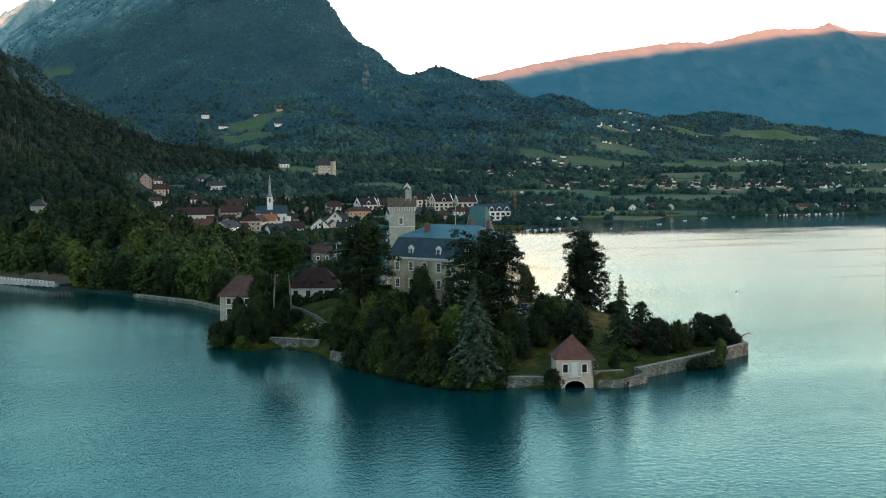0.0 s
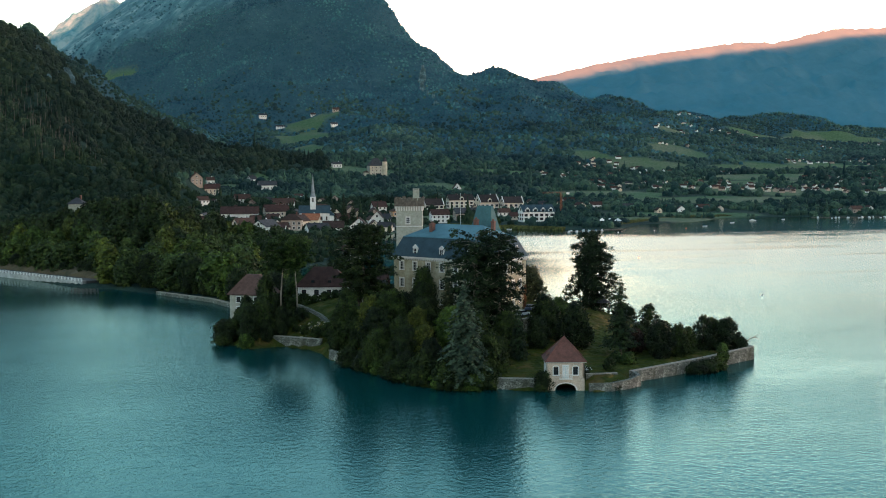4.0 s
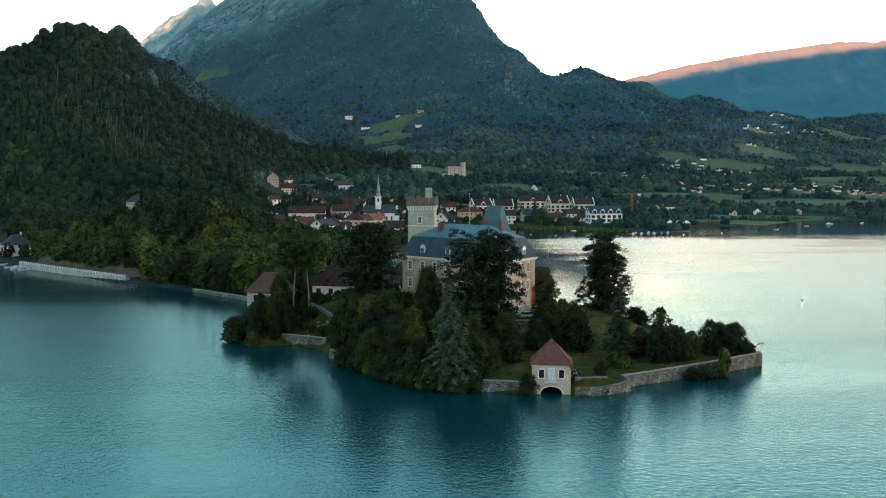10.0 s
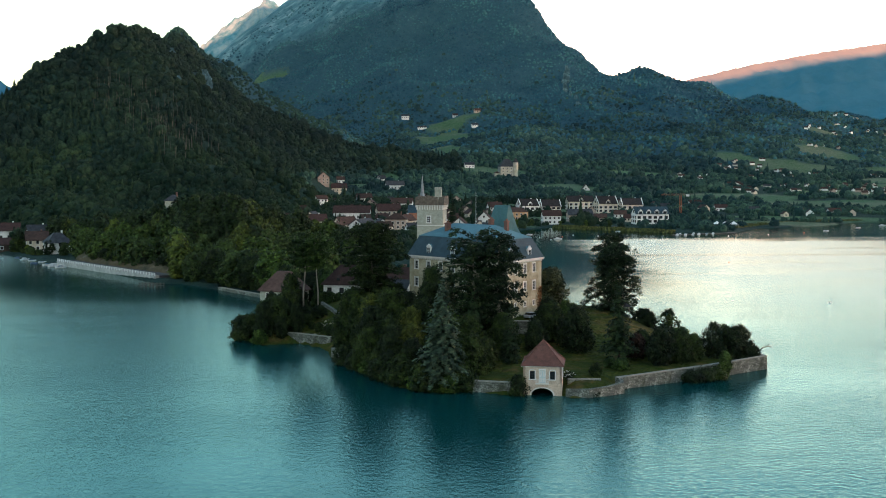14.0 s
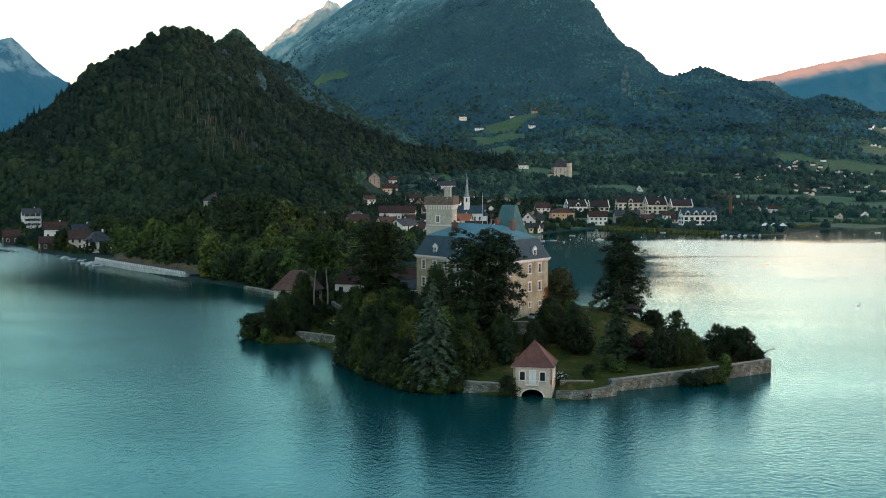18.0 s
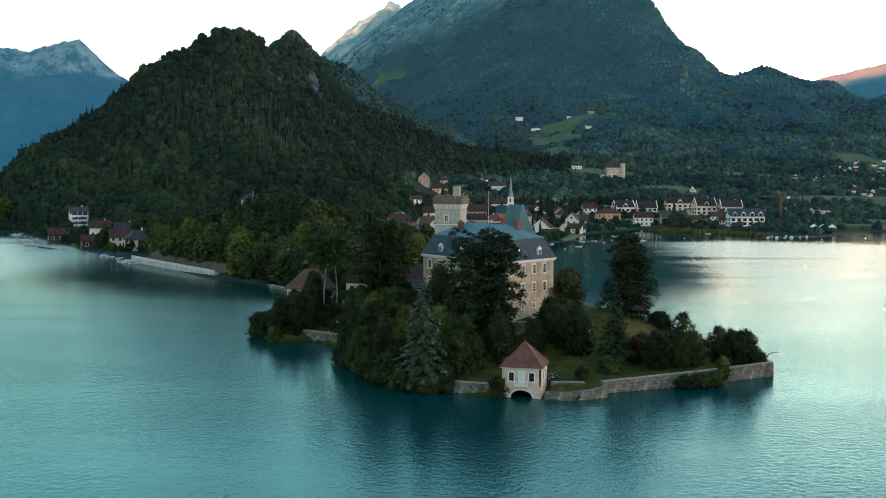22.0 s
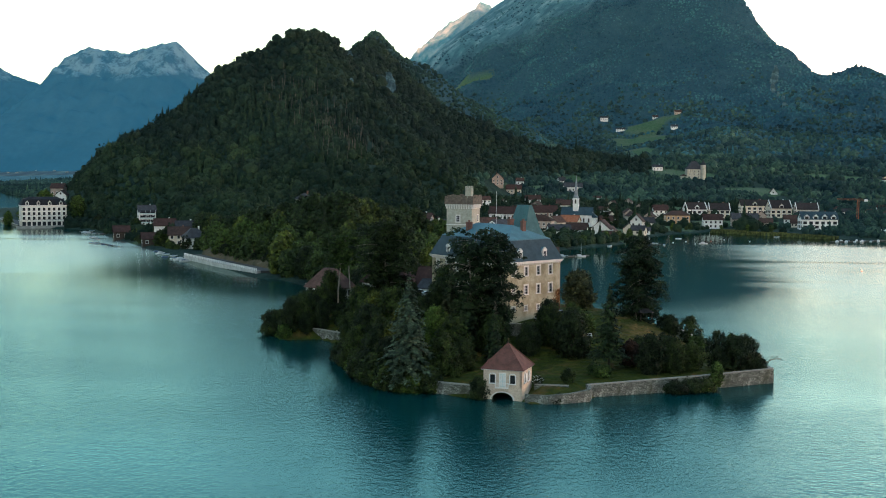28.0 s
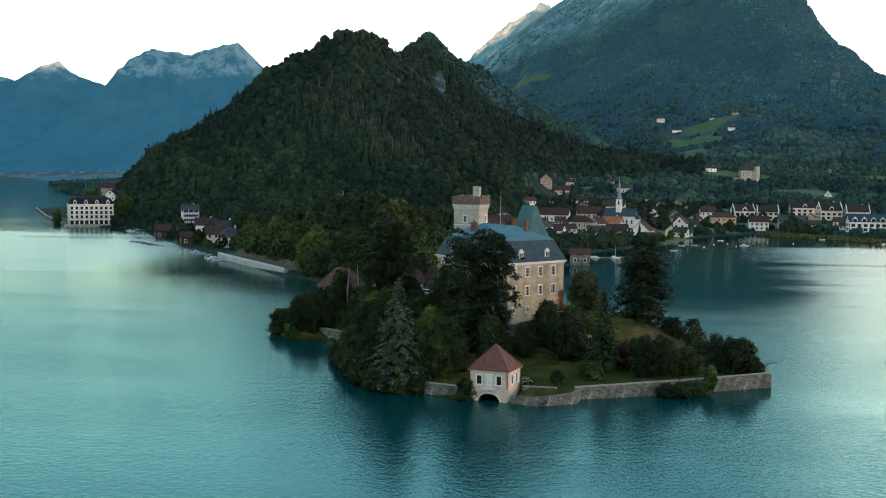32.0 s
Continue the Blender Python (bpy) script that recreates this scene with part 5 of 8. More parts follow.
CONCRETE = material("pale_concrete", (0.22, 0.22, 0.205), (0.34, 0.34, 0.32), 0.4, 0.9, 0.2, 6)
PALEWALL = material("pale_stone_wall", (0.30, 0.31, 0.29), (0.50, 0.51, 0.49), 0.5, 0.9, 0.5, 3)
EARTH = material("ochre_earth_bank", (0.034, 0.036, 0.016), (0.11, 0.084, 0.044), 0.15, 0.95, 0.8, 1.6, bump_dist=0.3)

WIN_A = window_kit(1.2, 1.5, WHITE, TIMBER, flush=True)
# on the apartment blocks these dark panes stand in for shaded, recessed balconies
WIN_L = window_kit(2.4, 1.9, WHITE, TIMBER, flush=True)
BUILT = []          # spots that trees keep clear of: x, y, radius


def gz(x, y):
    return float(ground_height([x], [y])[0][0])


def gable_body(w, d, h, rh):
    bm = bmesh.new()
    prof = [(-d / 2, -3.0), (d / 2, -3.0), (d / 2, h), (0, h + rh), (-d / 2, h)]
    loft(bm, [[(-w / 2, y, z) for y, z in prof], [(w / 2, y, z) for y, z in prof]])
    return bm


def gable_roof(w, d, h, rh, over=0.7, t=0.22):
    bm = bmesh.new()
    k = rh / (d / 2)
    for s_ in (-1, 1):
        ye, ze = s_ * (d / 2 + over), h - over * k
        prof = [(ye, ze), (0, h + rh), (0, h + rh + t * 1.2), (ye, ze + t)]
        prof = prof if s_ > 0 else prof[::-1]
        loft(bm, [[(-w / 2 - over, y, z + 0.01) for y, z in prof], [(w / 2 + over, y, z + 0.01) for y, z in prof]])
    tube(bm, [(-w / 2 - over, 0, h + rh + t * 1.25), (w / 2 + over, 0, h + rh + t * 1.25)], [0.16, 0.16], 5)
    return bm


def hip_roof(w, d, h, rh, over=0.6, flat=0.0):
    bm = bmesh.new()
    a, b = w / 2 + over, d / 2 + over
    r = max(w / 2 - d / 2, 0.05) if w >= d else 0.05
    q = max(d / 2 - w / 2, 0.05) if d > w else 0.05
    r, q = r + flat, q + flat
    loft(bm, [[(-a, -b, h - 0.12), (a, -b, h - 0.12), (a, b, h - 0.12), (-a, b, h - 0.12)], [(-a, -b, h + 0.1), (a, -b, h + 0.1), (a, b, h + 0.1), (-a, b, h + 0.1)],
              [(-r, -q, h + rh), (r, -q, h + rh), (r, q, h + rh), (-r, q, h + rh)]])
    return bm


def house(name, x, y, w, d, h, rh, turn, wall, roof, label, hip=False, kit=None, rows=None, balcony=False, z=None, stack=True, flat=0.0, gable_win=True, cols=None, verges=0, dormers=0, rail=None):
    """A house with its ridge along local x and its front to local -y."""
    g = gz(x, y) if z is None else z
    t = empty(name, pose(x, y, g, 0, 0, turn), label, name.replace("_", " ") if name in ("church",) else "house", "village houses")
    BUILT.append((x, y, 0.5 * max(w, d) + 1.5))
    kit = kit or WIN_A
    if hip:
        part("wall", bx(-w / 2, -d / 2, -3.0, w / 2, d / 2, h), wall, t)
        part("roof", hip_roof(w, d, h, rh, flat=flat), roof, t)
    else:
        part("wall", gable_body(w, d, h, rh), wall, t)
        part("roof", gable_roof(w, d, h, rh), roof, t)
    levels = rows if rows is not None else max(1, int((h - 0.4) / 2.8))
    n = cols or max(2, int(w / 3.2))
    for lv in range(levels):
        zz = 0.9 + lv * 2.8
        for i in range(n):
            xx = -w / 2 + (i + 0.5) * w / n
            set_window(kit, t, pose(xx, -d / 2 - 0.02, zz))
            if balcony and lv > 0 and i % 2 == 0:
                o = part("balcony", bx(-1.5, -1.1, -0.95, 1.5, -0.02, -0.8), rail or TIMBER, t)
                o.matrix_basis = pose(xx, -d / 2, zz)
                bm = bx(-1.5, -1.1, -0.8, 1.5, -1.04, 0.15)
                part("railing", bm, rail or TIMBER, o)
        for sx in (-1, 1):
            m = max(1, int(d / 3.6))
            for i in range(m):
                yy = -d / 2 + (i + 0.5) * d / m
                set_window(kit, t, pose(sx * (w / 2 + 0.02), yy, zz, 0, 0, 90 * sx))
    if gable_win and not hip and rh > 2.2:
        for sx in (-1, 1):
            set_window(kit, t, pose(sx * (w / 2 + 0.02), 0, h + 0.35, 0, 0, 90 * sx))
    k = rh / (d / 2)
    for i in range(verges):                  # white party walls standing proud of the roof
        xx = -w / 2 + i * w / (verges - 1)
        bm = bmesh.new()
        p_ = [(-d / 2 - 0.9, h - 0.9 * k - 0.35), (0, h + rh - 0.2), (d / 2 + 0.9, h - 0.9 * k - 0.35), (d / 2 + 0.9, h - 0.9 * k + 0.65), (0, h + rh + 0.75), (-d / 2 - 0.9, h - 0.9 * k + 0.65)]
        loft(bm, [[(xx - 0.3, a_, c_) for a_, c_ in p_], [(xx + 0.3, a_, c_) for a_, c_ in p_]])
        part("party_wall", bm, PLASTER, t)
    for i in range(dormers):                 # gabled fronts with their own little roofs
        xx = -w / 2 + (i + 0.5) * w / dormers
        o = part("cross_gable", gable_body(d * 0.5, 3.4, 2.2, 1.7), wall, t)
        o.matrix_basis = pose(xx, -d / 2 + d * 0.25 - 0.25, h - 0.6, 0, 0, 90)
        for vtx in o.data.vertices:
            vtx.co.z = max(vtx.co.z, -1.0)
        part("gable_roof", gable_roof(d * 0.5, 3.4, 2.2, 1.7, 0.4), roof, o)
        set_window(kit, o, pose(-d * 0.25 - 0.02, 0, 0.3, 0, 0, -90))
    if stack:
        bm = bx(-0.35, -0.3, h, 0.35, 0.3, h + rh + 0.9)
        box(bm, -0.42, -0.37, h + rh + 0.9, 0.42, 0.37, h + rh + 1.05)
        o = part("chimney", bm, BRICK if (int(x) % 2) else PLASTER, t)
        o.matrix_basis = pose(w * 0.22, d * 0.12, 0)
    return t


TILE_LODGE = material("faded_clay_tile", (0.085, 0.050, 0.042), (0.150, 0.090, 0.074), 0.6, 0.85, 0.5, 5, spec=0.15)
# ---------- lodges on the island's neck ----------
house("gate_lodge", -58.3, 100, 10.5, 8.0, 5.8, 5.2, -28, KEEPSTONE, TILE_LODGE, "white stone lodge with steep brown tiled roof by the water", hip=True, flat=0.6, z=3.6, rows=2, cols=2, stack=False)
house("courtyard_lodge", -39.8, 92, 13.2, 7.5, 3.2, 5.0, -12, PLASTER, TILE_RED, "long low lodge with big dark red tiled roof", hip=True, z=8.8, rows=1, cols=4, stack=False)
lodge = bpy.data.objects["courtyard_lodge"]
for k in (-2.6, 1.8):
    bm = bmesh.new()
    loft(bm, [[(-0.7, -4.0, 3.9), (0.7, -4.0, 3.9), (0.45, -4.0, 4.75), (-0.45, -4.0, 4.75)], [(-0.7, -1.4, 4.6), (0.7, -1.4, 4.6), (0.4, -1.2, 5.9), (-0.4, -1.2, 5.9)]])
    o = part("roof_dormer", bm, TILE_RED, lodge)
    o.matrix_basis = pose(k, 0.35, 0.25)
    part("pane", bx(-0.42, -4.04, 4.0, 0.42, -4.005, 4.6), GLASS, o)
house("courtyard_barn", -27.5, 93.5, 9.0, 7.0, 3.4, 4.2, -12, PLASTER, TILE_RED, "small barn with dark red tiled roof beside the castle", z=8.2, rows=1)
o = house("coach_house", -27.0, 84, 5.0, 5.0, 3.6, 1.6, -20, PLASTER, SLATE_GREY, "small white annex with lean roof by the castle", z=8.2, rows=1, stack=False)

# ---------- shore road, its wall and railing ----------
ROAD = [(-118.5, 226), (-140, 253), (-160, 278), (-175, 298)]


def inland(a, b, k):
    dx, dy = b[0] - a[0], b[1] - a[1]
    n = math.hypot(dx, dy)
    return (dy / n * k, -dx / n * k)


road_thing = empty("road", pose(0, 0, 0), "narrow asphalt lake road behind a pale parapet", "road", kind="structure")
rail = empty("parapet_wall", pose(0, 0, 0), "pale quay wall with white railing along the lake road", "wall", kind="structure")
for a, b in zip(ROAD, ROAD[1:]):
    ln = math.dist(a, b)
    m = along(a, b)          # land lies to the right of this way: local -y
    o = part("carriageway", bx(-1.0, -7.4, 1.0, ln + 1.0, -1.2, 1.85), ASPHALT, road_thing)
    o.matrix_basis = m
    o = part("pavement", bx(-0.5, -1.2, 0.6, ln + 0.5, 0.1, 1.98), CONCRETE, road_thing)
    o.matrix_basis = m
    o = part("wall_run", bx(-0.3, 0.1, -2, ln + 0.3, 0.75, 1.75), PALEWALL, rail)
    o.matrix_basis = m
    bm = bmesh.new()
    n = int(ln / 2.2)
    for i in range(n + 1):
        box(bm, i * ln / n - 0.14, 0.25, 1.75, i * ln / n + 0.14, 0.5, 2.85)
    for zz in (2.1, 2.4, 2.7):
        box(bm, 0, 0.31, zz, ln, 0.43, zz + 0.12)
    o = part("railing", bm, WHITE, rail)
    o.matrix_basis = m
    bm = bmesh.new()
    k = max(3, int(ln / 4))
    rings = []
    for i in range(k + 1):
        xx = ln * i / k
        rr = 1.1 * math.sin(i * 2.3) + 0.6 * math.sin(i * 5.1)
        rings.append([(xx, -7.4, 1.5), (xx, -8.0, 2.9 + rr * 0.3), (xx, -9.8, 4.2 + rr * 0.6), (xx, -12.0, 5.0 + rr * 0.6), (xx, -15, 1.5)])
    loft(bm, rings)
    o = part("bank", bm, EARTH, road_thing, "ochre earth bank above the road")
    o.matrix_basis = m
quay("neck_quay_wall", [(-90, 191), (-71.2, 163.6), (-62.6, 141)], [0.9, 1.1, 1.3], "pale low quay wall along the island's neck", thick=1.2)
quay("left_quay_wall", [(-55.5, 67.5), (-52.5, 65.6), (-43.5, 57.2)], [2.2, 2.3, 2.5], "mossy rubble quay below the pines")
quay("bay_quay_wall", [(-41.2, 37.5), (-35, 28.6)], [1.7, 1.7], "short rubble quay under overhanging trees")
quay("terrace_wall", [(-47.4, 84), (-45.0, 77), (-42.6, 70.5), (-40.8, 64.5)], [8.0, 7.6, 6.9, 5.6], "ruined pale terrace wall below the lodge", foot=2.0, coping=False)
quay("shore_wall", [(-42.6, 43.5), (-38.6, 34.0)], [2.2, 2.0], "short rubble wall at the waterline under the trees", foot=-0.8, coping=False)
quay("castle_terrace_wall", [(-8, 38), (2, 37), (9, 46), (12.5, 56)], [8.6, 8.8, 9.0, 9.2], "low stone terrace wall in front of the castle", foot=3.0)
quay("garden_wall", [(8.5, 33.5), (13.5, 36)], [5.6, 5.7], "small garden retaining wall on the lawn", foot=2.5, coping=False)

# jetty off the end of the road
jetty = empty("jetty", pose(-114.5, 198.5, 0, 0, 0, -20), "dark weathered timber jetty on posts", "jetty")
part("deck", bx(-4.5, -1.0, 0.9, 4.5, 1.0, 1.05), GREYWOOD, jetty)
post = bx(-0.14, -0.14, -2.5, 0.14, 0.14, 1.9)
pm = bpy.data.meshes.new("post")
post.to_mesh(pm)
post.free()
pm.materials.append(GREYWOOD)
for i in range(7):
    for yy in (-1.0, 1.0):
        shared("post", pm, jetty, pose(-4.4 + i * 1.46, yy, 0))
for yy in (-1.0, 1.0):
    part("rail", bx(-4.5, yy - 0.05, 1.55, 4.5, yy + 0.05, 1.68), GREYWOOD, jetty)

# ---------- lakeside hotel and its neighbours ----------
HOTEL_ROOF = material("black_slate", (0.012, 0.014, 0.018), (0.03, 0.033, 0.04), 0.5, 0.85, 0.4, 5, spec=0.1)
H_WIN = window_kit(1.7, 2.0, WHITE, TIMBER)
HOTEL_WALL = material("hotel_render", (0.64, 0.62, 0.55), (0.78, 0.76, 0.69), 0.2, 0.9, 0.1, 3)
hotel = empty("lakeside_hotel", pose(-366, 536, 1.2, 0, 0, 34), "large cream lakeside hotel with black mansard roof and arcade", "hotel")
BUILT.append((-366, 536, 19))
HL, HD, HH = 29.0, 15.0, 13.8
for a, b in (((-HL / 2, -HD / 2), (HL / 2, -HD / 2)), ((HL / 2, -HD / 2), (HL / 2, HD / 2)), ((HL / 2, HD / 2), (-HL / 2, HD / 2)), ((-HL / 2, HD / 2), (-HL / 2, -HD / 2))):
    ln = math.dist(a, b)
    cols = 9 if ln > 20 else 4
    xs = [(i + 0.5) * ln / cols for i in range(cols)]
    holes = [(x - 1.15, x + 1.15, 0.1, 3.0) for x in xs] + [(x - 0.85, x + 0.85, z, z + 2.0) for x in xs for z in (4.4, 7.4, 10.4)]
    o = part("wall", pierced(ln, -3.0, HH, 0.5, holes), HOTEL_WALL, hotel)
    m = along(a, b)
    o.matrix_basis = m
    for x in xs:
        part("arcade_door", bx(-1.15, 0.42, 0.1, 1.15, 0.48, 3.0), GLASS, hotel).matrix_basis = m @ pose(x, 0, 0)
        for z in (4.4, 7.4, 10.4):
            set_window(H_WIN, hotel, m @ pose(x, 0, z))
    for z in (3.5, 6.6):
        part("balcony", bx(1.5, -1.0, z, ln - 1.5, -0.004, z + 0.14), WHITE, hotel).matrix_basis = m
        bm = bx(1.5, -1.0, z + 0.85, ln - 1.5, -0.95, z + 0.92)
        for i in range(int(ln - 3)):
            box(bm, 1.5 + i, -0.99, z + 0.14, 1.55 + i, -0.955, z + 0.85)
        part("railing", bm, IRON, hotel).matrix_basis = m
    part("cornice", bx(-0.5, -0.5, HH, ln + 0.5, 0.6, HH + 0.3), WHITE, hotel).matrix_basis = m
bm = bmesh.new()
loft(bm, [[(-HL / 2 - 0.4, -HD / 2 - 0.4, HH + 0.304), (HL / 2 + 0.4, -HD / 2 - 0.4, HH + 0.304), (HL / 2 + 0.4, HD / 2 + 0.4, HH + 0.304), (-HL / 2 - 0.4, HD / 2 + 0.4, HH + 0.304)],
          [(-HL / 2 + 1.6, -HD / 2 + 1.6, HH + 4.2), (HL / 2 - 1.6, -HD / 2 + 1.6, HH + 4.2), (HL / 2 - 1.6, HD / 2 - 1.6, HH + 4.2), (-HL / 2 + 1.6, HD / 2 - 1.6, HH + 4.2)],
          [(-HL / 2 + 6, -0.4, HH + 5.8), (HL / 2 - 6, -0.4, HH + 5.8), (HL / 2 - 6, 0.4, HH + 5.8), (-HL / 2 + 6, 0.4, HH + 5.8)]])
part("roof", bm, HOTEL_ROOF, hotel, "black slate mansard roof")
for i in range(4):
    bm = bmesh.new()
    loft(bm, [[(-1.1, -0.3, 0), (1.1, -0.3, 0), (1.1, -0.3, 1.9), (0, -0.3, 3.2), (-1.1, -0.3, 1.9)], [(-1.1, 2.4, 0), (1.1, 2.4, 0), (1.1, 2.4, 1.9), (0, 2.4, 3.2), (-1.1, 2.4, 1.9)]])
    o = part("roof_gable", bm, HOTEL_WALL, hotel)
    o.matrix_basis = pose(-10.8 + i * 7.2, -HD / 2, HH + 0.31)
    part("pane", bx(-0.6, -0.34, 0.4, 0.6, -0.305, 1.9), GLASS, o)
    bm = bmesh.new()
    for s_ in (-1, 1):
        p_ = [(s_ * 1.6, 1.5), (0, 3.3), (0, 3.6), (s_ * 1.6, 1.8)]
        p_ = p_ if s_ < 0 else p_[::-1]
        loft(bm, [[(a_, -0.8, c_) for a_, c_ in p_], [(a_, 2.6, c_) for a_, c_ in p_]])
    part("gable_roof", bm, HOTEL_ROOF, o)
part("terrace", bx(-18, -14, -3.0, 24, -7.6, 0.35), CONCRETE, hotel)
house("hillside_chalet", -418, 664, 10, 9, 8.5, 3.2, 10, ROSE, TILE_RED, "rose chalet with red roof above the hotel", rows=2)
house("hillside_chalet", -402, 638, 9.5, 8, 5.0, 3.2, 100, PLASTER, TILE_BROWN, "white chalet with brown roof above the hotel", rows=1)
house("balcony_chalet", -278, 502, 10.5, 9, 10.6, 3.6, 30, PLASTER, SLATE_GREY, "tall white chalet with stacked pale balconies", rows=3)
ch = bpy.data.objects["balcony_chalet"]
for lv in range(3):
    o = part("gallery", bx(-4.9, -5.7, 3.0 + 2.8 * lv, 4.9, -4.52, 3.14 + 2.8 * lv), WHITE, ch)
    # a dark band stands in for the shaded recess behind the balcony front
    part("recess_shade", bx(-4.7, -4.60, 3.9 + 2.8 * lv, 4.7, -4.53, 5.5 + 2.8 * lv), GLASS, o, "dark band for the shaded recess behind the balcony")
    for k in range(4):
        part("post", bx(-4.85 + 3.2 * k, -5.68, 4.0 + 2.8 * lv, -4.7 + 3.2 * k, -5.56, 5.7 + 2.8 * lv), WHITE, o)
    part("railing", bx(-4.9, -5.7, 3.16 + 2.8 * lv, 4.9, -5.62, 4.0 + 2.8 * lv), TEALPAINT, o, "pale turquoise balcony front")
house("shore_house", -246, 452, 12, 9, 5.4, 3.6, 20, PLASTER, TILE_RED, "white shore house with dark red roof", rows=1)
house("shore_house", -190, 350, 11, 9.5, 5.2, 4.6, 30, PLASTER, SLATE_GREY, "white roadside house with steep grey slate roof", rows=2, hip=True, flat=1.0)
house("shore_house", -205, 368, 10, 9, 5.8, 3.6, 20, CREAM, TILE_BROWN, "cream roadside house with brown roof", rows=2)
house("shore_house", -216, 408, 11, 8, 6.8, 3.2, 25, PLASTER, SLATE_GREY, "white shore house with wide grey roof", rows=2)
BUILT += [(-240, 428, 9), (-230, 408, 8), (-258, 440, 7), (-97, 930, 15), (-86, 946, 13), (-190, 335, 10), (-205, 385, 9), (-268, 482, 8), (-390, 600, 8), (-30, 1025, 12), (-56, 825, 8)]
house("boat_shed", -261, 424, 8.5, 6.5, 4.2, 2.8, 30, TIMBER, TILE_RED, "dark timber boat shed with red roof", rows=1, stack=False)
house("boat_shed", -222, 372, 9, 7, 3.6, 2.6, 30, TIMBER, TILE_RED, "brown timber boat shed at the water", rows=1, stack=False)
house("tower_house", -137, 364, 6.8, 6, 15.5, 3.0, -8, KEEPSTONE, SLATE_GREY, "pale stone tower house deep in the trees", hip=True, rows=2)

# ---------- the village ----------
VILLAGE = [
    # name, x, y, w, d, h, rise, turn, wall, roof, label, options
    ("chalet", 11, 486, 15.5, 11, 6.2, 4.8, 82, PLASTER, TILE_BROWN, "white chalet with dark brown roof and timber balconies near the shore", dict(balcony=True, rows=2)),
    ("village_house", -4, 494, 12, 9, 4.6, 3.4, -6, PLASTER, TILE_BROWN, "white house with wide dark red roof", {}),
    ("village_house", -46, 452, 15.5, 9.5, 7.2, 3.2, 60, PLASTER, SLATE_GREY, "white village house with balcony and grey roof", dict(balcony=True)),
    ("village_house", -57, 376, 9.5, 8.5, 7.0, 4.0, 70, CREAM, TILE_BROWN, "cream gabled house with dark roof", {}),
    ("village_house", -27, 534, 13, 10, 6.6, 3.8, -8, ROSE, TILE_BROWN, "rose-plastered house with dark brown hipped roof", dict(hip=True)),
    ("village_house", -59, 640, 26, 12, 5.0, 4.4, -5, PLASTER, TILE_RED, "long white farmhouse with red-brown roof", {}),
    ("village_house", -33, 650, 17, 11, 6.4, 4.4, 12, CREAM, TILE_RED, "cream house with broad red roof", {}),
    ("village_house", -12, 588, 12, 9, 4.2, 3.6, -15, CREAM, TILE_ORANGE, "house with bright orange tiled roof below the church", {}),
    ("village_house", 33, 578, 10.5, 8, 6.6, 4.2, 80, PLASTER, TILE_BROWN, "tall white gabled lakeside house", {}),
    ("village_house", 39, 600, 10.5, 8, 4.6, 3.2, 10, PLASTER, SLATE_GREY, "low white house with grey roof", {}),
    ("village_house", 37, 549, 7, 5, 2.6, 1.8, 0, PLASTER, SLATE_GREY, "small white boathouse on the bank", dict(rows=1, stack=False))]
VILLAGE += [
    ("village_house", 63, 668, 17.5, 10, 6.4, 3.4, 8, OCHRE, TILE_BROWN, "ochre villa with hipped brown roof", dict(hip=True)),
    ("village_house", 86, 636, 13, 9, 6.4, 3.4, 5, PLASTER, TILE_RED, "white lakeside house with red roof", {}),
    ("village_house", 110, 656, 18, 10, 5.4, 3.6, 4, ROSE, SLATE_GREY, "long house with grey slate roof", {}),
    ("apartment_block", 80, 736, 16, 12, 7.4, 4.6, 14, PLASTER, TILE_DARK, "white apartment block with recessed balconies and dark roof", dict(kit=WIN_L, verges=2, cols=4, dormers=1)),
    ("apartment_block", 99, 742, 16, 12, 6.6, 4.6, 4, CREAM, TILE_DARK, "cream stepped apartment block with dark roof", dict(kit=WIN_L, verges=2, cols=4)),
    ("apartment_block", 131, 790, 22, 12, 7.4, 4.2, 5, CREAM, TILE_DARK, "cream apartment block with dark roof behind the others", dict(kit=WIN_L, cols=5, dormers=1)),
    ("apartment_block", 146, 748, 17, 12, 8.0, 5.4, 12, CREAM, TILE_DARK, "cream apartment block framed by white party walls", dict(kit=WIN_L, verges=2, cols=4, dormers=1)),
    ("apartment_block", 166, 742, 17, 12, 7.2, 4.4, 2, CREAM, TILE_DARK, "cream apartment block with deep balconies beside its twin", dict(kit=WIN_L, verges=2, cols=4)),
    ("lakeside_residence", 155, 618, 24, 12, 7.4, 4.4, 6, PLASTER, SLATE_DARK, "white lakeside residence with blue slate roof and gabled dormers", dict(kit=WIN_L, dormers=4, cols=6))]
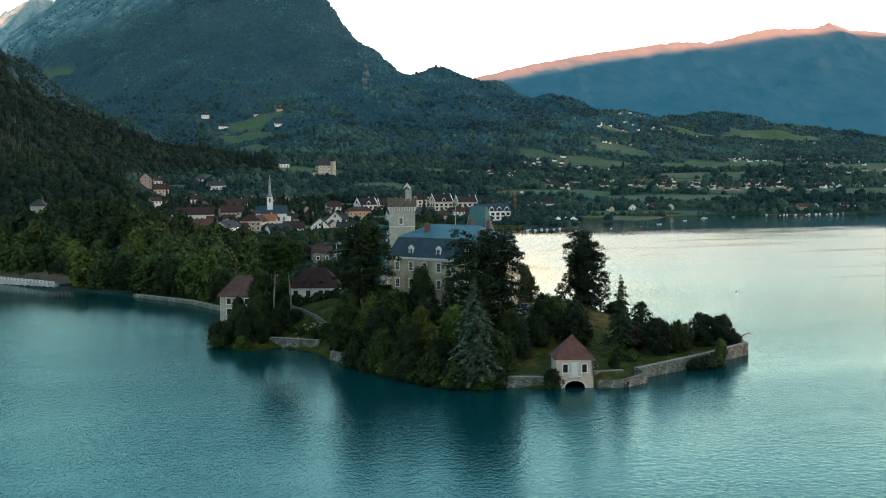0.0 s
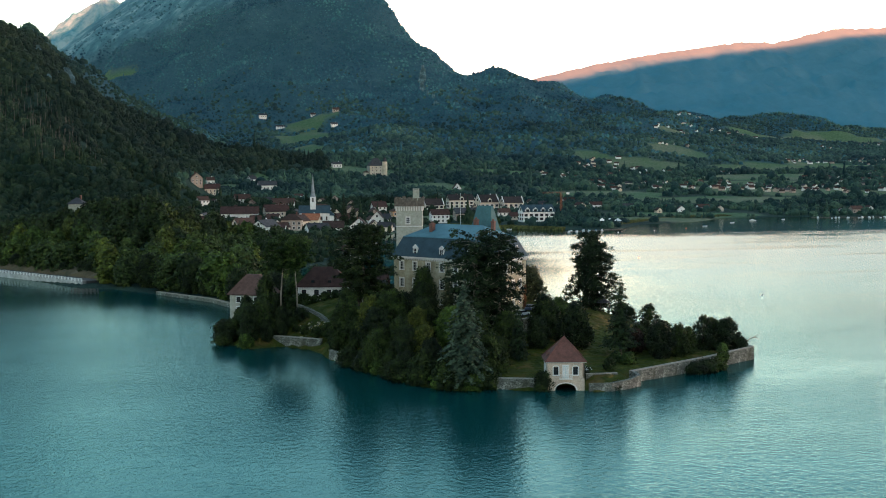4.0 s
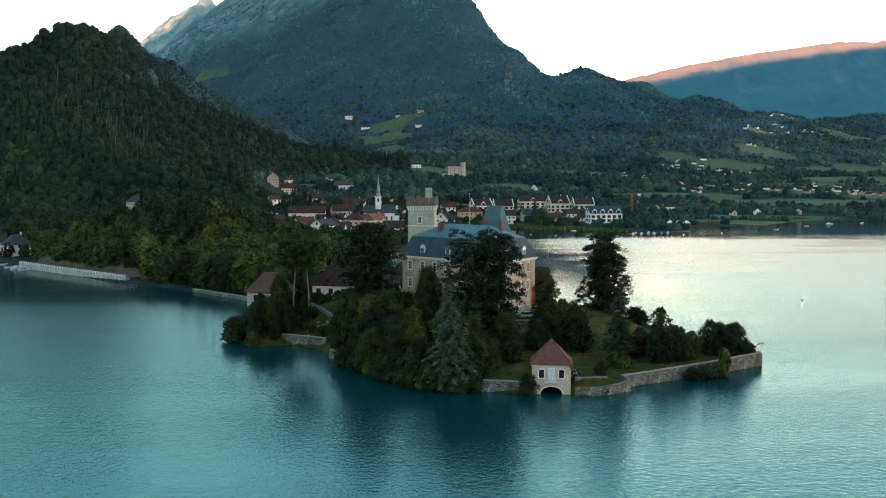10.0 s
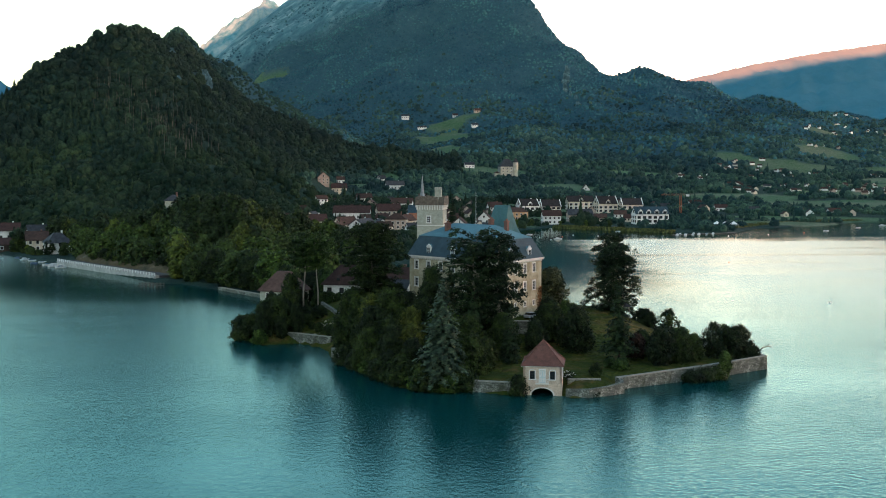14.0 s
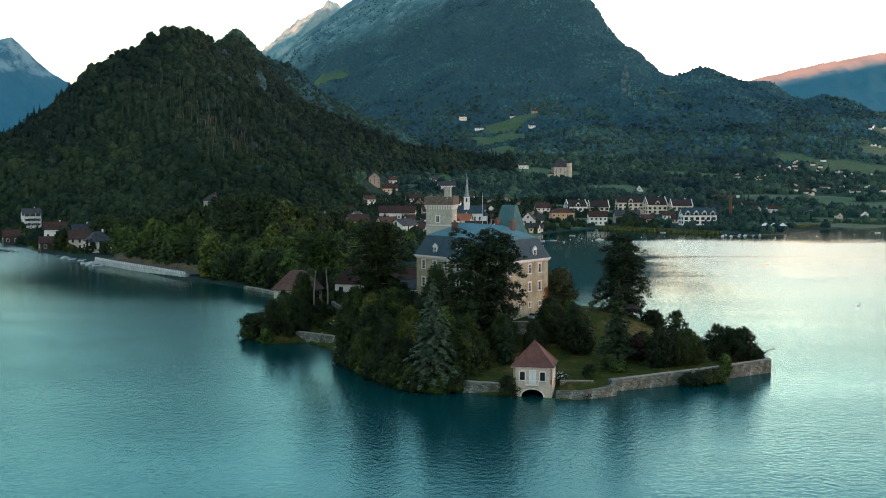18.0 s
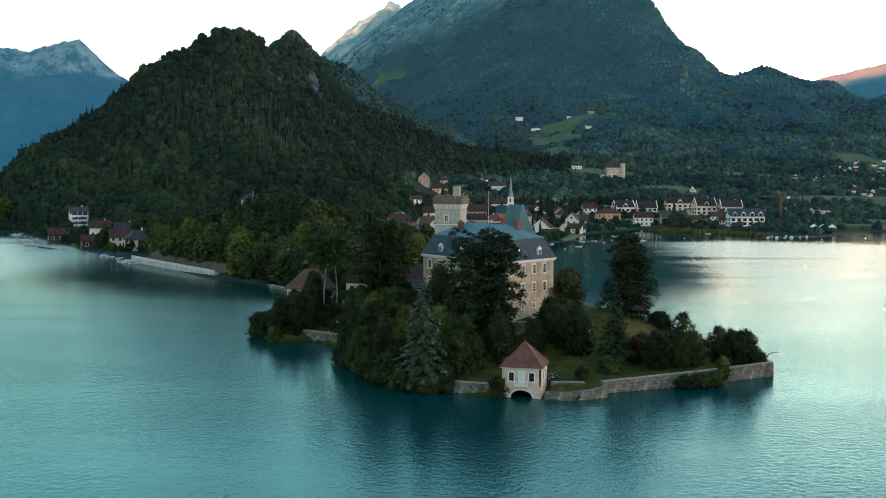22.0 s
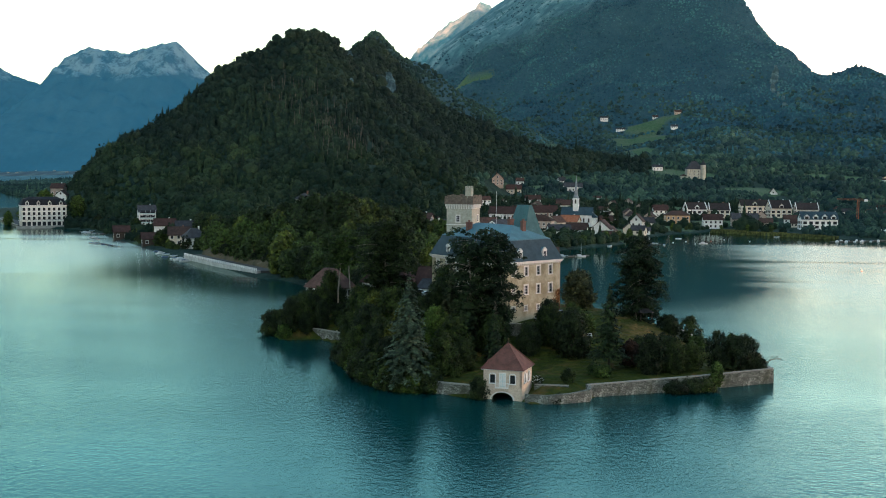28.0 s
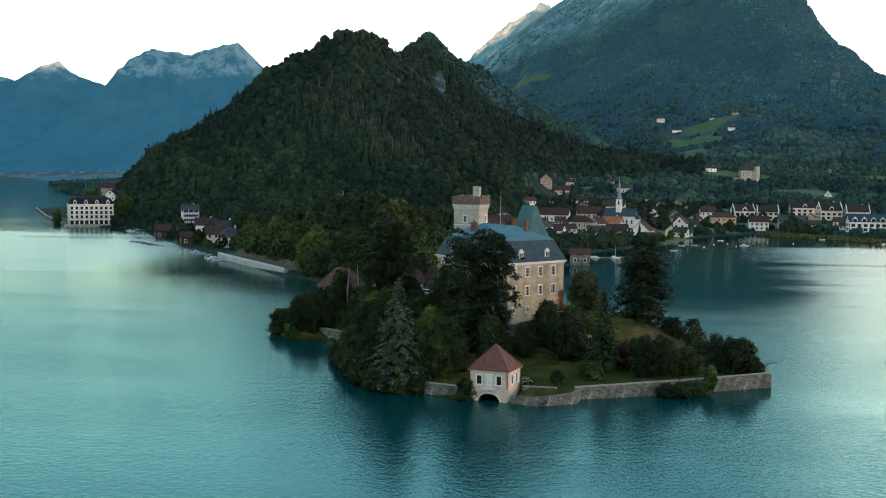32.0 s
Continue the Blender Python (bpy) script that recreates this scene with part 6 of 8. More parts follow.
VILLAGE += [
    ("village_house", -99, 958, 20, 11, 7.0, 5.0, 95, ROSE, TILE_RED, "red-roofed chalet with white gable up the slope", {}),
    ("village_house", -84, 970, 15, 10, 7.0, 4.0, 5, CREAM, TILE_RED, "cream house with red roof up the slope", {}),
    ("village_house", -28, 1050, 19, 10, 5.0, 4.0, 10, PLASTER, SLATE_GREY, "low white house in a meadow", {}),
    ("village_house", -43, 1110, 9, 8, 6.0, 3.4, 40, PLASTER, SLATE_GREY, "small white house among dark trees", {}),
    ("village_house", 68, 1302, 12, 8, 4.2, 2.6, 10, PLASTER, SLATE_GREY, "white farmhouse on the slope", {}),
    ("a_frame_house", 182, 1074, 7.5, 9, 0.8, 5.6, 90, PLASTER, TILE_BROWN, "white a-frame house in a meadow", dict(rows=0, stack=False)),
    ("village_house", 114, 1880, 11, 7, 3.4, 3.0, 12, PLASTER, SLATE_GREY, "white farmhouse at the edge of a hay field", {}),
    ("village_house", 84, 1978, 9, 6.5, 3.4, 2.8, 10, PLASTER, TILE_RED, "small red-roofed farmhouse above the meadow", {}),
    ("village_house", 122, 1935, 11, 7, 4.0, 3.4, 15, ROSE, TILE_BROWN, "rose farmhouse with brown roof among trees", {}),
    ("village_house", 22, 1935, 16, 7, 2.8, 2.0, 5, PLASTER, SLATE_GREY, "long white farm building by the wood", {}),
    ("village_house", -8, 1990, 14, 9, 4.6, 3.0, 0, PLASTER, SLATE_GREY, "white house high on the wooded slope", {})]
VILLAGE += [
    ("village_house", -22, 780, 18, 10, 5.6, 3.8, -10, PLASTER, TILE_BROWN, "cream house with brown roof behind the church", {}),
    ("village_house", -78, 520, 13, 9, 5.0, 3.6, 20, CREAM, TILE_RED, "red-roofed house at the foot of the hill", {}),
    ("village_house", -100, 500, 15, 10, 5.0, 4.6, -15, ROSE, TILE_RED, "large red roof among the trees", {}),
    ("village_house", -58, 495, 12, 9, 5.0, 3.8, 35, CREAM, TILE_BROWN, "brown-roofed village house behind trees", {}),
    ("village_house", -120, 470, 13, 9, 5.2, 4.2, 30, PLASTER, TILE_BROWN, "brown-roofed house below the hill", {}),
    ("village_house", 53, 735, 11, 9, 6.0, 3.6, 10, PLASTER, TILE_RED, "white house with red roof behind the villa", {}),
    ("village_house", 12, 610, 9, 8, 4.2, 3.0, 10, PLASTER, TILE_BROWN, "white house beside the cypress trees", {}),
    ("village_house", -20, 560, 10, 8, 5.0, 3.4, 60, CREAM, TILE_BROWN, "gabled cream house in the old village", {}),
    ("village_house", -88, 1090, 8, 7, 7.0, 3.0, 15, PLASTER, TILE_BROWN, "tall white house above the lane", {}),
    ("village_house", -56, 845, 13, 9, 6.0, 3.4, 15, PLASTER, TILE_BROWN, "white house with brown roof up the lane", {}),
    ("shore_hut", -10.5, 312, 8.5, 6, 4.6, 2.0, 5, WALLSTONE, TILE_BROWN, "rough stone boat hut at the water's edge", dict(rows=1, stack=False, z=0.6)),
]
for nm, x, y, w, d, h, rh, tn, wm, rm, lb, opt in VILLAGE:
    house(nm, x, y, w, d, h, rh, tn, wm, rm, lb, **opt)

LEAD = material("lead_sheet", (0.16, 0.19, 0.205), (0.26, 0.29, 0.31), 0.6, 0.6, 0.1, 4)
# church with its needle spire
church = empty("church", pose(-7.7, 606, gz(-7.7, 606), 0, 0, -6), "white village church with blue slate roof and needle spire", "church")
BUILT.append((-7.7, 606, 16))
part("nave", gable_body(21, 10, 8.0, 4.6), PLASTER, church)
part("nave_roof", gable_roof(21, 10, 8.0, 4.6, 0.5), SLATE_DARK, church)
C_WIN = window_kit(1.0, 2.6, TRIM, TIMBER, arched=True, flush=True)
for i in range(6):
    set_window(C_WIN, church, pose(-8.5 + i * 3.4, -5.02, 2.6))
bm = bx(-1.9, -1.9, -2, 1.9, 1.9, 19.0)
box(bm, -2.1, -2.1, 14.6, 2.1, 2.1, 15.0)
box(bm, -2.1, -2.1, 18.6, 2.1, 2.1, 19.0)
tw = part("bell_tower", bm, PLASTER, church)
tw.matrix_basis = pose(-1.0, -1.0, 0)
for s_ in (0, 90, 180, 270):
    set_window(C_WIN, church, pose(-1.0, -1.0, 0) @ pose(0, 0, 0, 0, 0, s_) @ pose(0, -1.92, 15.4))
bm = bmesh.new()
loft(bm, [[(2.1 * math.cos(a_ * math.pi / 4 + 0.39), 2.1 * math.sin(a_ * math.pi / 4 + 0.39), 19.0) for a_ in range(8)],
          [(1.35 * math.cos(a_ * math.pi / 4 + 0.39), 1.35 * math.sin(a_ * math.pi / 4 + 0.39), 21.4) for a_ in range(8)],
          [(0.06 * math.cos(a_ * math.pi / 4 + 0.39), 0.06 * math.sin(a_ * math.pi / 4 + 0.39), 35.0) for a_ in range(8)]])
o = part("spire", bm, LEAD, church, "pale lead needle spire")
o.matrix_basis = pose(-1.0, -1.0, 0)
o = part("choir", bx(8, -4.2, -2, 13.5, 4.2, 6.0), PLASTER, church)
part("choir_roof", hip_roof(5.5, 8.4, 6.0, 3.2), SLATE_DARK, church).matrix_basis = pose(10.75, 0, 0)

# manor on its knoll
manor = empty("manor", pose(108, 1215, gz(108, 1215) + 1.0, 0, 0, 8), "pale fortified manor with dark hipped roof and round turret", "manor")
BUILT.append((108, 1215, 22))
part("wall", bx(-9, -8, -4, 9, 8, 11.5), KEEPSTONE, manor)
part("roof", hip_roof(18, 16, 11.5, 9.5, 0.4, 1.5), SLATE_GREY, manor)
bm = bmesh.new()
tube(bm, [(9.5, -7.5, -4), (9.5, -7.5, 16.5)], [3.2, 3.2], 14)
part("turret", bm, KEEPSTONE, manor)
bm = bmesh.new()
loft(bm, [[(9.5 + 3.6 * math.cos(a_ * math.pi / 6), -7.5 + 3.6 * math.sin(a_ * math.pi / 6), 16.5) for a_ in range(12)], [(9.5 + 0.1 * math.cos(a_ * math.pi / 6), -7.5 + 0.1 * math.sin(a_ * math.pi / 6), 22.0) for a_ in range(12)]])
part("turret_roof", bm, SLATE_GREY, manor)
for i in range(3):
    for lv in (1.6, 5.0, 8.4):
        set_window(WIN_A, manor, pose(-6 + i * 5, -8.02, lv))
part("wing", bx(-15, -4, -4, -9, 4, 3.6), KEEPSTONE, manor)
part("wing_roof", hip_roof(6, 8, 3.6, 2.2), TILE_BROWN, manor).matrix_basis = pose(-12, 0, 0)

# tower crane
crane = empty("tower_crane", pose(197, 700, gz(197, 700) - 1.0) @ Matrix.Scale(0.8, 4), "orange tower crane with white counterweights", "crane")
CRANE = material("crane_orange", (0.26, 0.07, 0.025), (0.36, 0.11, 0.035), 1.0, 0.6)
bm = bmesh.new()
for sx in (-0.8, 0.8):
    for sy in (-0.8, 0.8):
        box(bm, sx - 0.12, sy - 0.12, 0, sx + 0.12, sy + 0.12, 22)
for i in range(11):
    box(bm, -0.8, -0.85, i * 2, 0.8, -0.75, i * 2 + 0.12)
    tube(bm, [(-0.8, -0.8, i * 2), (0.8, -0.8, i * 2 + 2)], [0.07, 0.07], 4)
part("mast", bm, CRANE, crane)
bm = bmesh.new()
for yy in (-0.5, 0.5):
    box(bm, -19, yy - 0.08, 22.0, 9, yy + 0.08, 22.2)
box(bm, -19, -0.08, 23.2, 4, 0.08, 23.36)
for i in range(23):
    tube(bm, [(-19 + i, -0.5, 22.1), (-18.5 + i, 0, 23.2), (-18 + i, 0.5, 22.1)], [0.06, 0.06, 0.06], 4)
part("jib", bm, CRANE, crane)
part("counterweight", bx(5.5, -0.7, 20.8, 8.5, 0.7, 22.8), WHITE, crane)
# ---------- scattered houses of the far shore ----------
def small_house_kit(w, d, h, rh):
    a = gable_body(w, d, h, rh)
    b = gable_roof(w, d, h, rh, 0.5)
    ma, mb = bpy.data.meshes.new("wall"), bpy.data.meshes.new("roof")
    a.to_mesh(ma), b.to_mesh(mb)
    a.free(), b.free()
    win = bmesh.new()
    mw = bpy.data.meshes.new("window")
    box(win, -0.6, -0.06, 0, 0.6, 0.02, 1.4)
    win.to_mesh(mw)
    win.free()
    mw.materials.append(GLASS)
    return ma, mb, mw, w, d, h


SMALL = [small_house_kit(*q) for q in ((10, 7.5, 3.4, 3.0), (12, 8, 3.8, 3.4), (8, 6.5, 3.2, 2.8), (15, 8.5, 4.4, 3.4))]
# clusters: centre, half sizes, how many
CLUSTERS = [(-30, 540, 75, 75, 34), (-40, 760, 70, 80, 12), (-20, 900, 60, 70, 6), (-75, 470, 40, 40, 8), (70, 690, 90, 50, 16), (10, 640, 60, 40, 10), (470, 1130, 120, 95, 56), (640, 1060, 130, 80, 36), (800, 1230, 110, 60, 22), (1000, 1330, 170, 70, 30), (1120, 1560, 170, 70, 24), (400, 1330, 60, 40, 8), (930, 2280, 120, 40, 12), (1240, 2160, 90, 30, 6)]
CLUSTERS += [(250, 820, 60, 60, 7), (330, 740, 50, 25, 6), (480, 715, 60, 20, 6), (620, 735, 90, 20, 8), (800, 800, 120, 50, 9), (200, 880, 60, 40, 5), (1500, 1750, 200, 90, 14), (-10, 760, 50, 60, 6), (700, 1690, 120, 40, 6)]
CLUSTERS += [(740, 1822, 60, 22, 7), (830, 1945, 40, 20, 5), (890, 1930, 50, 15, 6), (1100, 1990, 45, 25, 6), (880, 1630, 45, 45, 14), (1020, 1660, 80, 35, 15), (480, 1480, 50, 40, 10), (640, 1395, 20, 10, 3), (560, 1425, 80, 30, 8)]
FAR_HOUSES = []
rng = np.random.default_rng(77)
for cx_, cy_, rx, ry, n in CLUSTERS:
    for k in range(n if cy_ < 900 else int(n * 1.5)):
        hx, hy = cx_ + rx * rng.uniform(-1, 1), cy_ + ry * rng.uniform(-1, 1)
        if (abs(hx + 2) < 24 and 520 < hy < 600) or float(ground_height([hx], [hy])[1][0]) < 6 or any(math.hypot(hx - a, hy - b) < c + 4 for a, b, c in BUILT):
            continue
        ma, mb, mw, w, d, h = SMALL[int(rng.integers(0, 4))]
        tn = float(rng.choice([0, 90])) + rng.uniform(-25, 25)
        wm = (PLASTER, PLASTER, CREAM, ROSE)[int(rng.integers(0, 4))]
        rm = (TILE_BROWN, TILE_RED, TILE_BROWN, SLATE_GREY)[int(rng.integers(0, 4))]
        wn_, rn_ = {PLASTER: "white", CREAM: "cream", ROSE: "rose"}[wm], {TILE_BROWN: "brown", TILE_RED: "red", SLATE_GREY: "grey"}[rm]
        far_off = 0.56 if hy > 900 else 0.72 if hx > 150 else 0.9
        if hy > 1090:
            FAR_HOUSES.append((hx, hy, tn, SMALL.index((ma, mb, mw, w, d, h)), wm, rm))
            BUILT.append((hx, hy, (0.5 * w + 1) * far_off))
            continue
        t = empty("small_house", pose(hx, hy, gz(hx, hy), 0, 0, tn) @ Matrix.Scale(far_off, 4), f"{wn_} plastered house with {rn_} gabled roof among trees", "house", "far shore houses")
        BUILT.append((hx, hy, (0.5 * w + 1) * far_off))
        for nm, me_, mt in (("wall", ma, wm), ("roof", mb, rm)):
            o = new(nm, me_)
            o.parent = t
            if not me_.materials:
                me_.materials.append(mt)
            o.material_slots[0].link = "OBJECT"
            o.material_slots[0].material = mt
        if hy < 1000:
            for i in range(3):
                shared("window", mw, t, pose(-w / 2 + (i + 0.5) * w / 3, -d / 2, 1.2))
            shared("window", mw, t, pose(w / 2, 0, 1.2, 0, 0, 90))
            shared("window", mw, t, pose(-w / 2, 0, 1.2, 0, 0, -90))

# the farthest ones, too small to tell apart, in one mesh
hv, hf, hm, hmats = [], [], [], [PLASTER, CREAM, ROSE, TILE_BROWN, TILE_RED, SLATE_GREY]
for hx, hy, tn, i, wm, rm in FAR_HOUSES:
    m4 = pose(hx, hy, gz(hx, hy), 0, 0, tn) @ Matrix.Scale(0.54, 4)
    for me_, mt in ((SMALL[i][0], wm), (SMALL[i][1], rm)):
        b0 = len(hv)
        hv += [tuple(m4 @ q_.co) for q_ in me_.vertices]
        hf += [tuple(b0 + k for k in p_.vertices) for p_ in me_.polygons]
        hm += [hmats.index(mt)] * len(me_.polygons)
o = raw("far_houses", hv, hf, PLASTER)
for mt in hmats[1:]:
    o.data.materials.append(mt)
o.data.polygons.foreach_set("material_index", hm)
tagged(o, "white and cream houses scattered over the far slopes", "houses", kind="stuff")

# ---------- woods ----------
def crown_form(sides, profile):
    """Rings of a crown from its skirt up, closed by one top vertex: verts of a dome and of a cone, shared faces."""
    out = []
    for prof in profile:
        v = [(r * math.cos(6.283 * (k + 0.5 * i) / sides), r * math.sin(6.283 * (k + 0.5 * i) / sides), z) for i, (r, z) in enumerate(prof[:-1]) for k in range(sides)]
        out.append(np.array(v + [(0, 0, prof[-1][1])]))
    n = len(profile[0]) - 1
    f = []
    for i in range(n - 1):
        for k in range(sides):
            a, b, c, d = i * sides + k, i * sides + (k + 1) % sides, (i + 1) * sides + k, (i + 1) * sides + (k + 1) % sides
            f += [(a, b, c), (b, d, c)]
    f += [((n - 1) * sides + k, (n - 1) * sides + (k + 1) % sides, n * sides) for k in range(sides)]
    return out[0], out[1], np.array(f)


FORM_NEAR = crown_form(7, [[(0.78, -0.75), (1.0, -0.1), (0.74, 0.52), (0, 0.92)], [(1.0, -0.9), (0.66, -0.1), (0.33, 0.7), (0, 1.6)]])
FORM_FAR = crown_form(5, [[(1.0, -0.6), (0.92, 0.25), (0, 0.72)], [(0.9, -0.7), (0.45, 0.4), (0, 1.5)]])


def woods(name, label, x, y, z, r, kinds, form, mat, seed, leaves=0):
    """Crowns of a whole wood: lumpy domes, and cones for the conifers."""
    rng = np.random.default_rng(seed)
    dome, cone, bf = form
    n = len(x)
    V = np.where(kinds[:, None, None] == 1, cone[None], dome[None])
    V = V * (1 + rng.uniform(-0.22, 0.22, (n, len(dome), 1)))
    q = rng.uniform(0, 6.283, n)
    V = np.stack([V[:, :, 0] * np.cos(q)[:, None] - V[:, :, 1] * np.sin(q)[:, None], V[:, :, 0] * np.sin(q)[:, None] + V[:, :, 1] * np.cos(q)[:, None], V[:, :, 2]], -1)
    tall = np.where(kinds == 1, rng.uniform(1.2, 1.7, n), rng.uniform(0.85, 1.3, n))
    wide = np.where(kinds == 1, 0.62, 1.0)
    V[:, :, :2] *= (r * wide)[:, None, None]
    V[:, :, 2] *= (r * tall)[:, None]
    V += np.stack([x, y, z + r * tall * 0.6], -1)[:, None]
    F = (bf[None] + (np.arange(n) * len(dome))[:, None, None]).reshape(-1, 3)
    faces, verts = F.tolist(), V.reshape(-1, 3)
    if leaves:
        # loose sprays of leaves standing off every crown
        d = rng.normal(size=(n, leaves, 3))
        d[:, :, 2] = np.abs(d[:, :, 2]) * 1.1 - 0.35
        d /= np.linalg.norm(d, axis=2)[:, :, None]
        tp = np.where(kinds[:, None] == 1, np.clip(0.75 - 0.5 * d[:, :, 2], 0.08, 1.2), 1.0)
        c = d * np.stack([(r * wide)[:, None] * tp, (r * wide)[:, None] * tp, np.repeat((r * tall)[:, None], leaves, 1)], -1) * rng.uniform(0.85, 1.14, (n, leaves, 1))
        c += np.stack([x, y, z + r * tall * 0.6], -1)[:, None]
        qv, qf = quads_at(rng, c.reshape(-1, 3), (d + 0.5 * rng.normal(size=d.shape)).reshape(-1, 3), rng.uniform(0.12, 0.26, n * leaves) * np.repeat(r, leaves))
        faces = faces + (qf + len(verts)).tolist()
        verts = np.concatenate([verts, qv])
    me = bpy.data.meshes.new(name)
    me.from_pydata(verts.tolist(), [], faces)
    me.materials.append(mat)
    me.shade_smooth()
    return tagged(new(name, me), label, "wood", kind="stuff")


def wood_material(name, dark, light, bump):
    m = bpy.data.materials.new(name)
    m.use_nodes = True
    nt = m.node_tree
    p = nt.nodes["Principled BSDF"]
    tc = nt.nodes.new("ShaderNodeTexCoord").outputs["Object"]
    isl = nt.nodes.new("ShaderNodeNewGeometry").outputs["Random Per Island"]
    col = ramp(nt, isl, [(0, dark), (0.55, tuple((a + b) / 2 for a, b in zip(dark, light))), (1, light)])
    patch = ramp(nt, noise_node(nt, 0.014, 3, 0.6, tc), [(0.38, (0.74, 0.78, 0.84)), (0.62, (1.28, 1.24, 1.08))])
    col = mix(nt, col, patch, 1.0, "MULTIPLY")
    stand = ramp(nt, noise_node(nt, 0.0042, 4, 0.65, tc), [(0.40, (0.68, 0.74, 0.82)), (0.60, (1.28, 1.22, 1.14))])
    col = mix(nt, col, stand, 1.0, "MULTIPLY")
    leafy = noise_node(nt, bump, 3, 0.7, tc)
    col = mix(nt, col, ramp(nt, leafy, [(0.32, (0.62, 0.62, 0.66)), (0.66, (1.32, 1.32, 1.22))]), 0.9, "MULTIPLY")
    nt.links.new(col, p.inputs["Base Color"])
    p.inputs["Roughness"].default_value = 0.9
    p.inputs["Specular IOR Level"].default_value = 0.1
    b = nt.nodes.new("ShaderNodeBump")
    b.inputs["Strength"].default_value, b.inputs["Distance"].default_value = 1.0, 1.6
    nt.links.new(leafy, b.inputs["Height"])
    nt.links.new(b.outputs[0], p.inputs["Normal"])
    return m


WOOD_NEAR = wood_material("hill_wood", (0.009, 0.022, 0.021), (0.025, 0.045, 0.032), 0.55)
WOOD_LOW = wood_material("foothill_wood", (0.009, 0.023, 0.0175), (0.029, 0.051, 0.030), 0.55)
# the woods below turn bluer with distance: haze is put into their colours
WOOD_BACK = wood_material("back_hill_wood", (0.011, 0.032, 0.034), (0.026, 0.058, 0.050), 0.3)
WOOD_VALLEY_HAZE = wood_material("hazy_valley_wood", (0.012, 0.036, 0.042), (0.050, 0.098, 0.078), 0.4)
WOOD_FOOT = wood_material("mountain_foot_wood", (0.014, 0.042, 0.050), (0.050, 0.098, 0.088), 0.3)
WOOD_FAR_HAZE = wood_material("hazy_far_wood", (0.026, 0.090, 0.130), (0.040, 0.112, 0.150), 0.12)


def strew(x0, x1, y0, y1, step, seed, keep):
    rng = np.random.default_rng(seed)
    xs, ys = np.meshgrid(np.arange(x0, x1, step), np.arange(y0, y1, step))
    xs = (xs + rng.uniform(-0.45, 0.45, xs.shape) * step).ravel()
    ys = (ys + rng.uniform(-0.45, 0.45, ys.shape) * step).ravel()
    # only the fan of country that the flight looks over
    see = (xs > -0.66 * (ys + 214) - 10) & (xs < 0.70 * (ys + 222) - 40)
    xs, ys = xs[see], ys[see]
    z, s = ground_height(xs, ys)
    ix, iy = np.clip(np.searchsorted(gx, xs) - 1, 0, len(gx) - 2), np.clip(np.searchsorted(gy, ys) - 1, 0, len(gy) - 2)
    u, w = (xs - gx[ix]) / (gx[ix + 1] - gx[ix]), (ys - gy[iy]) / (gy[iy + 1] - gy[iy])
    z = (Z[iy, ix] * (1 - u) + Z[iy, ix + 1] * u) * (1 - w) + (Z[iy + 1, ix] * (1 - u) + Z[iy + 1, ix + 1] * u) * w
    ok = (s > 3) & (meadow_at(xs, ys) < 0.5 + 0.45 * (rng.random(len(xs)) < 0.04))
    for a, b, c in BUILT:
        ok &= np.hypot(xs - a, (ys - b) * 0.8) > c
    ok &= ~((xs < -383) & (ys < 900) & (s < 55))          # open esplanade beyond the hotel
    ok &= rng.random(len(xs)) < keep(xs, ys, s)
    return xs[ok], ys[ok], z[ok], s[ok]


def thin(x, y, s):
    """Village gardens are half open, the shore strip on the right more so."""
    v = np.exp(-((x + 10) / 110) ** 2 - ((y - 560) / 120) ** 2)
    r = smooth(60, 220, x) * smooth(1750, 1300, y)
    w = np.exp(-((x - 105) / 95) ** 2 - ((y - 690) / 85) ** 2)
    glade = smooth(0.15, -0.25, sines(x, y, 85, 75)) * smooth(1500, 1350, y) * smooth(-160, -60, x)
    return np.clip(1 - 0.45 * v - 0.5 * r - 0.5 * w - 0.45 * glade, 0.1, 1)


rng = np.random.default_rng(5)
x, y, z, s = strew(-700, 640, 300, 900, 4.3, 31, thin)
m = ~((x < -40) & (y < 425) & (x > -230))
x, y, z, s = x[m], y[m], z[m], s[m]
flat = smooth(40, 15, z)
r = rng.uniform(1.6, 3.1, len(x)) * (1 + 0.8 * rng.random(len(x)) ** 5) * (1 - 0.12 * flat) * (1 + 0.3 * sines(x, y, 40, 72))
kinds = (rng.random(len(x)) < np.where(z > 45, 0.24 - 0.16 * smooth(110, 140, z), 0.1)).astype(int)
east = x > 130
kinds[z > 105] = 0
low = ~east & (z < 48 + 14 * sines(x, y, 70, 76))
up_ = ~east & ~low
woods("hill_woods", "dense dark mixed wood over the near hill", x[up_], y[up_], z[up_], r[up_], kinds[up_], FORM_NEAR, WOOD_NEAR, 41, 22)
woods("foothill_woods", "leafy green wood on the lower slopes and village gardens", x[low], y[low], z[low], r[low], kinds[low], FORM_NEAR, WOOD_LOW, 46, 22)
woods("shore_woods", "tree belts along the eastern shore", x[east], y[east], z[east], r[east], kinds[east], FORM_NEAR, WOOD_VALLEY_HAZE, 44, 22)
x, y, z, s = strew(-900, 1100, 900, 1450, 5.6, 32, thin)
r = rng.uniform(1.6, 3.2, len(x)) * (1 + 1.1 * rng.random(len(x)) ** 6) * (1 + 0.3 * sines(x, y, 60, 73))
kinds = (rng.random(len(x)) < 0.07).astype(int)
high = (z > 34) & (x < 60)
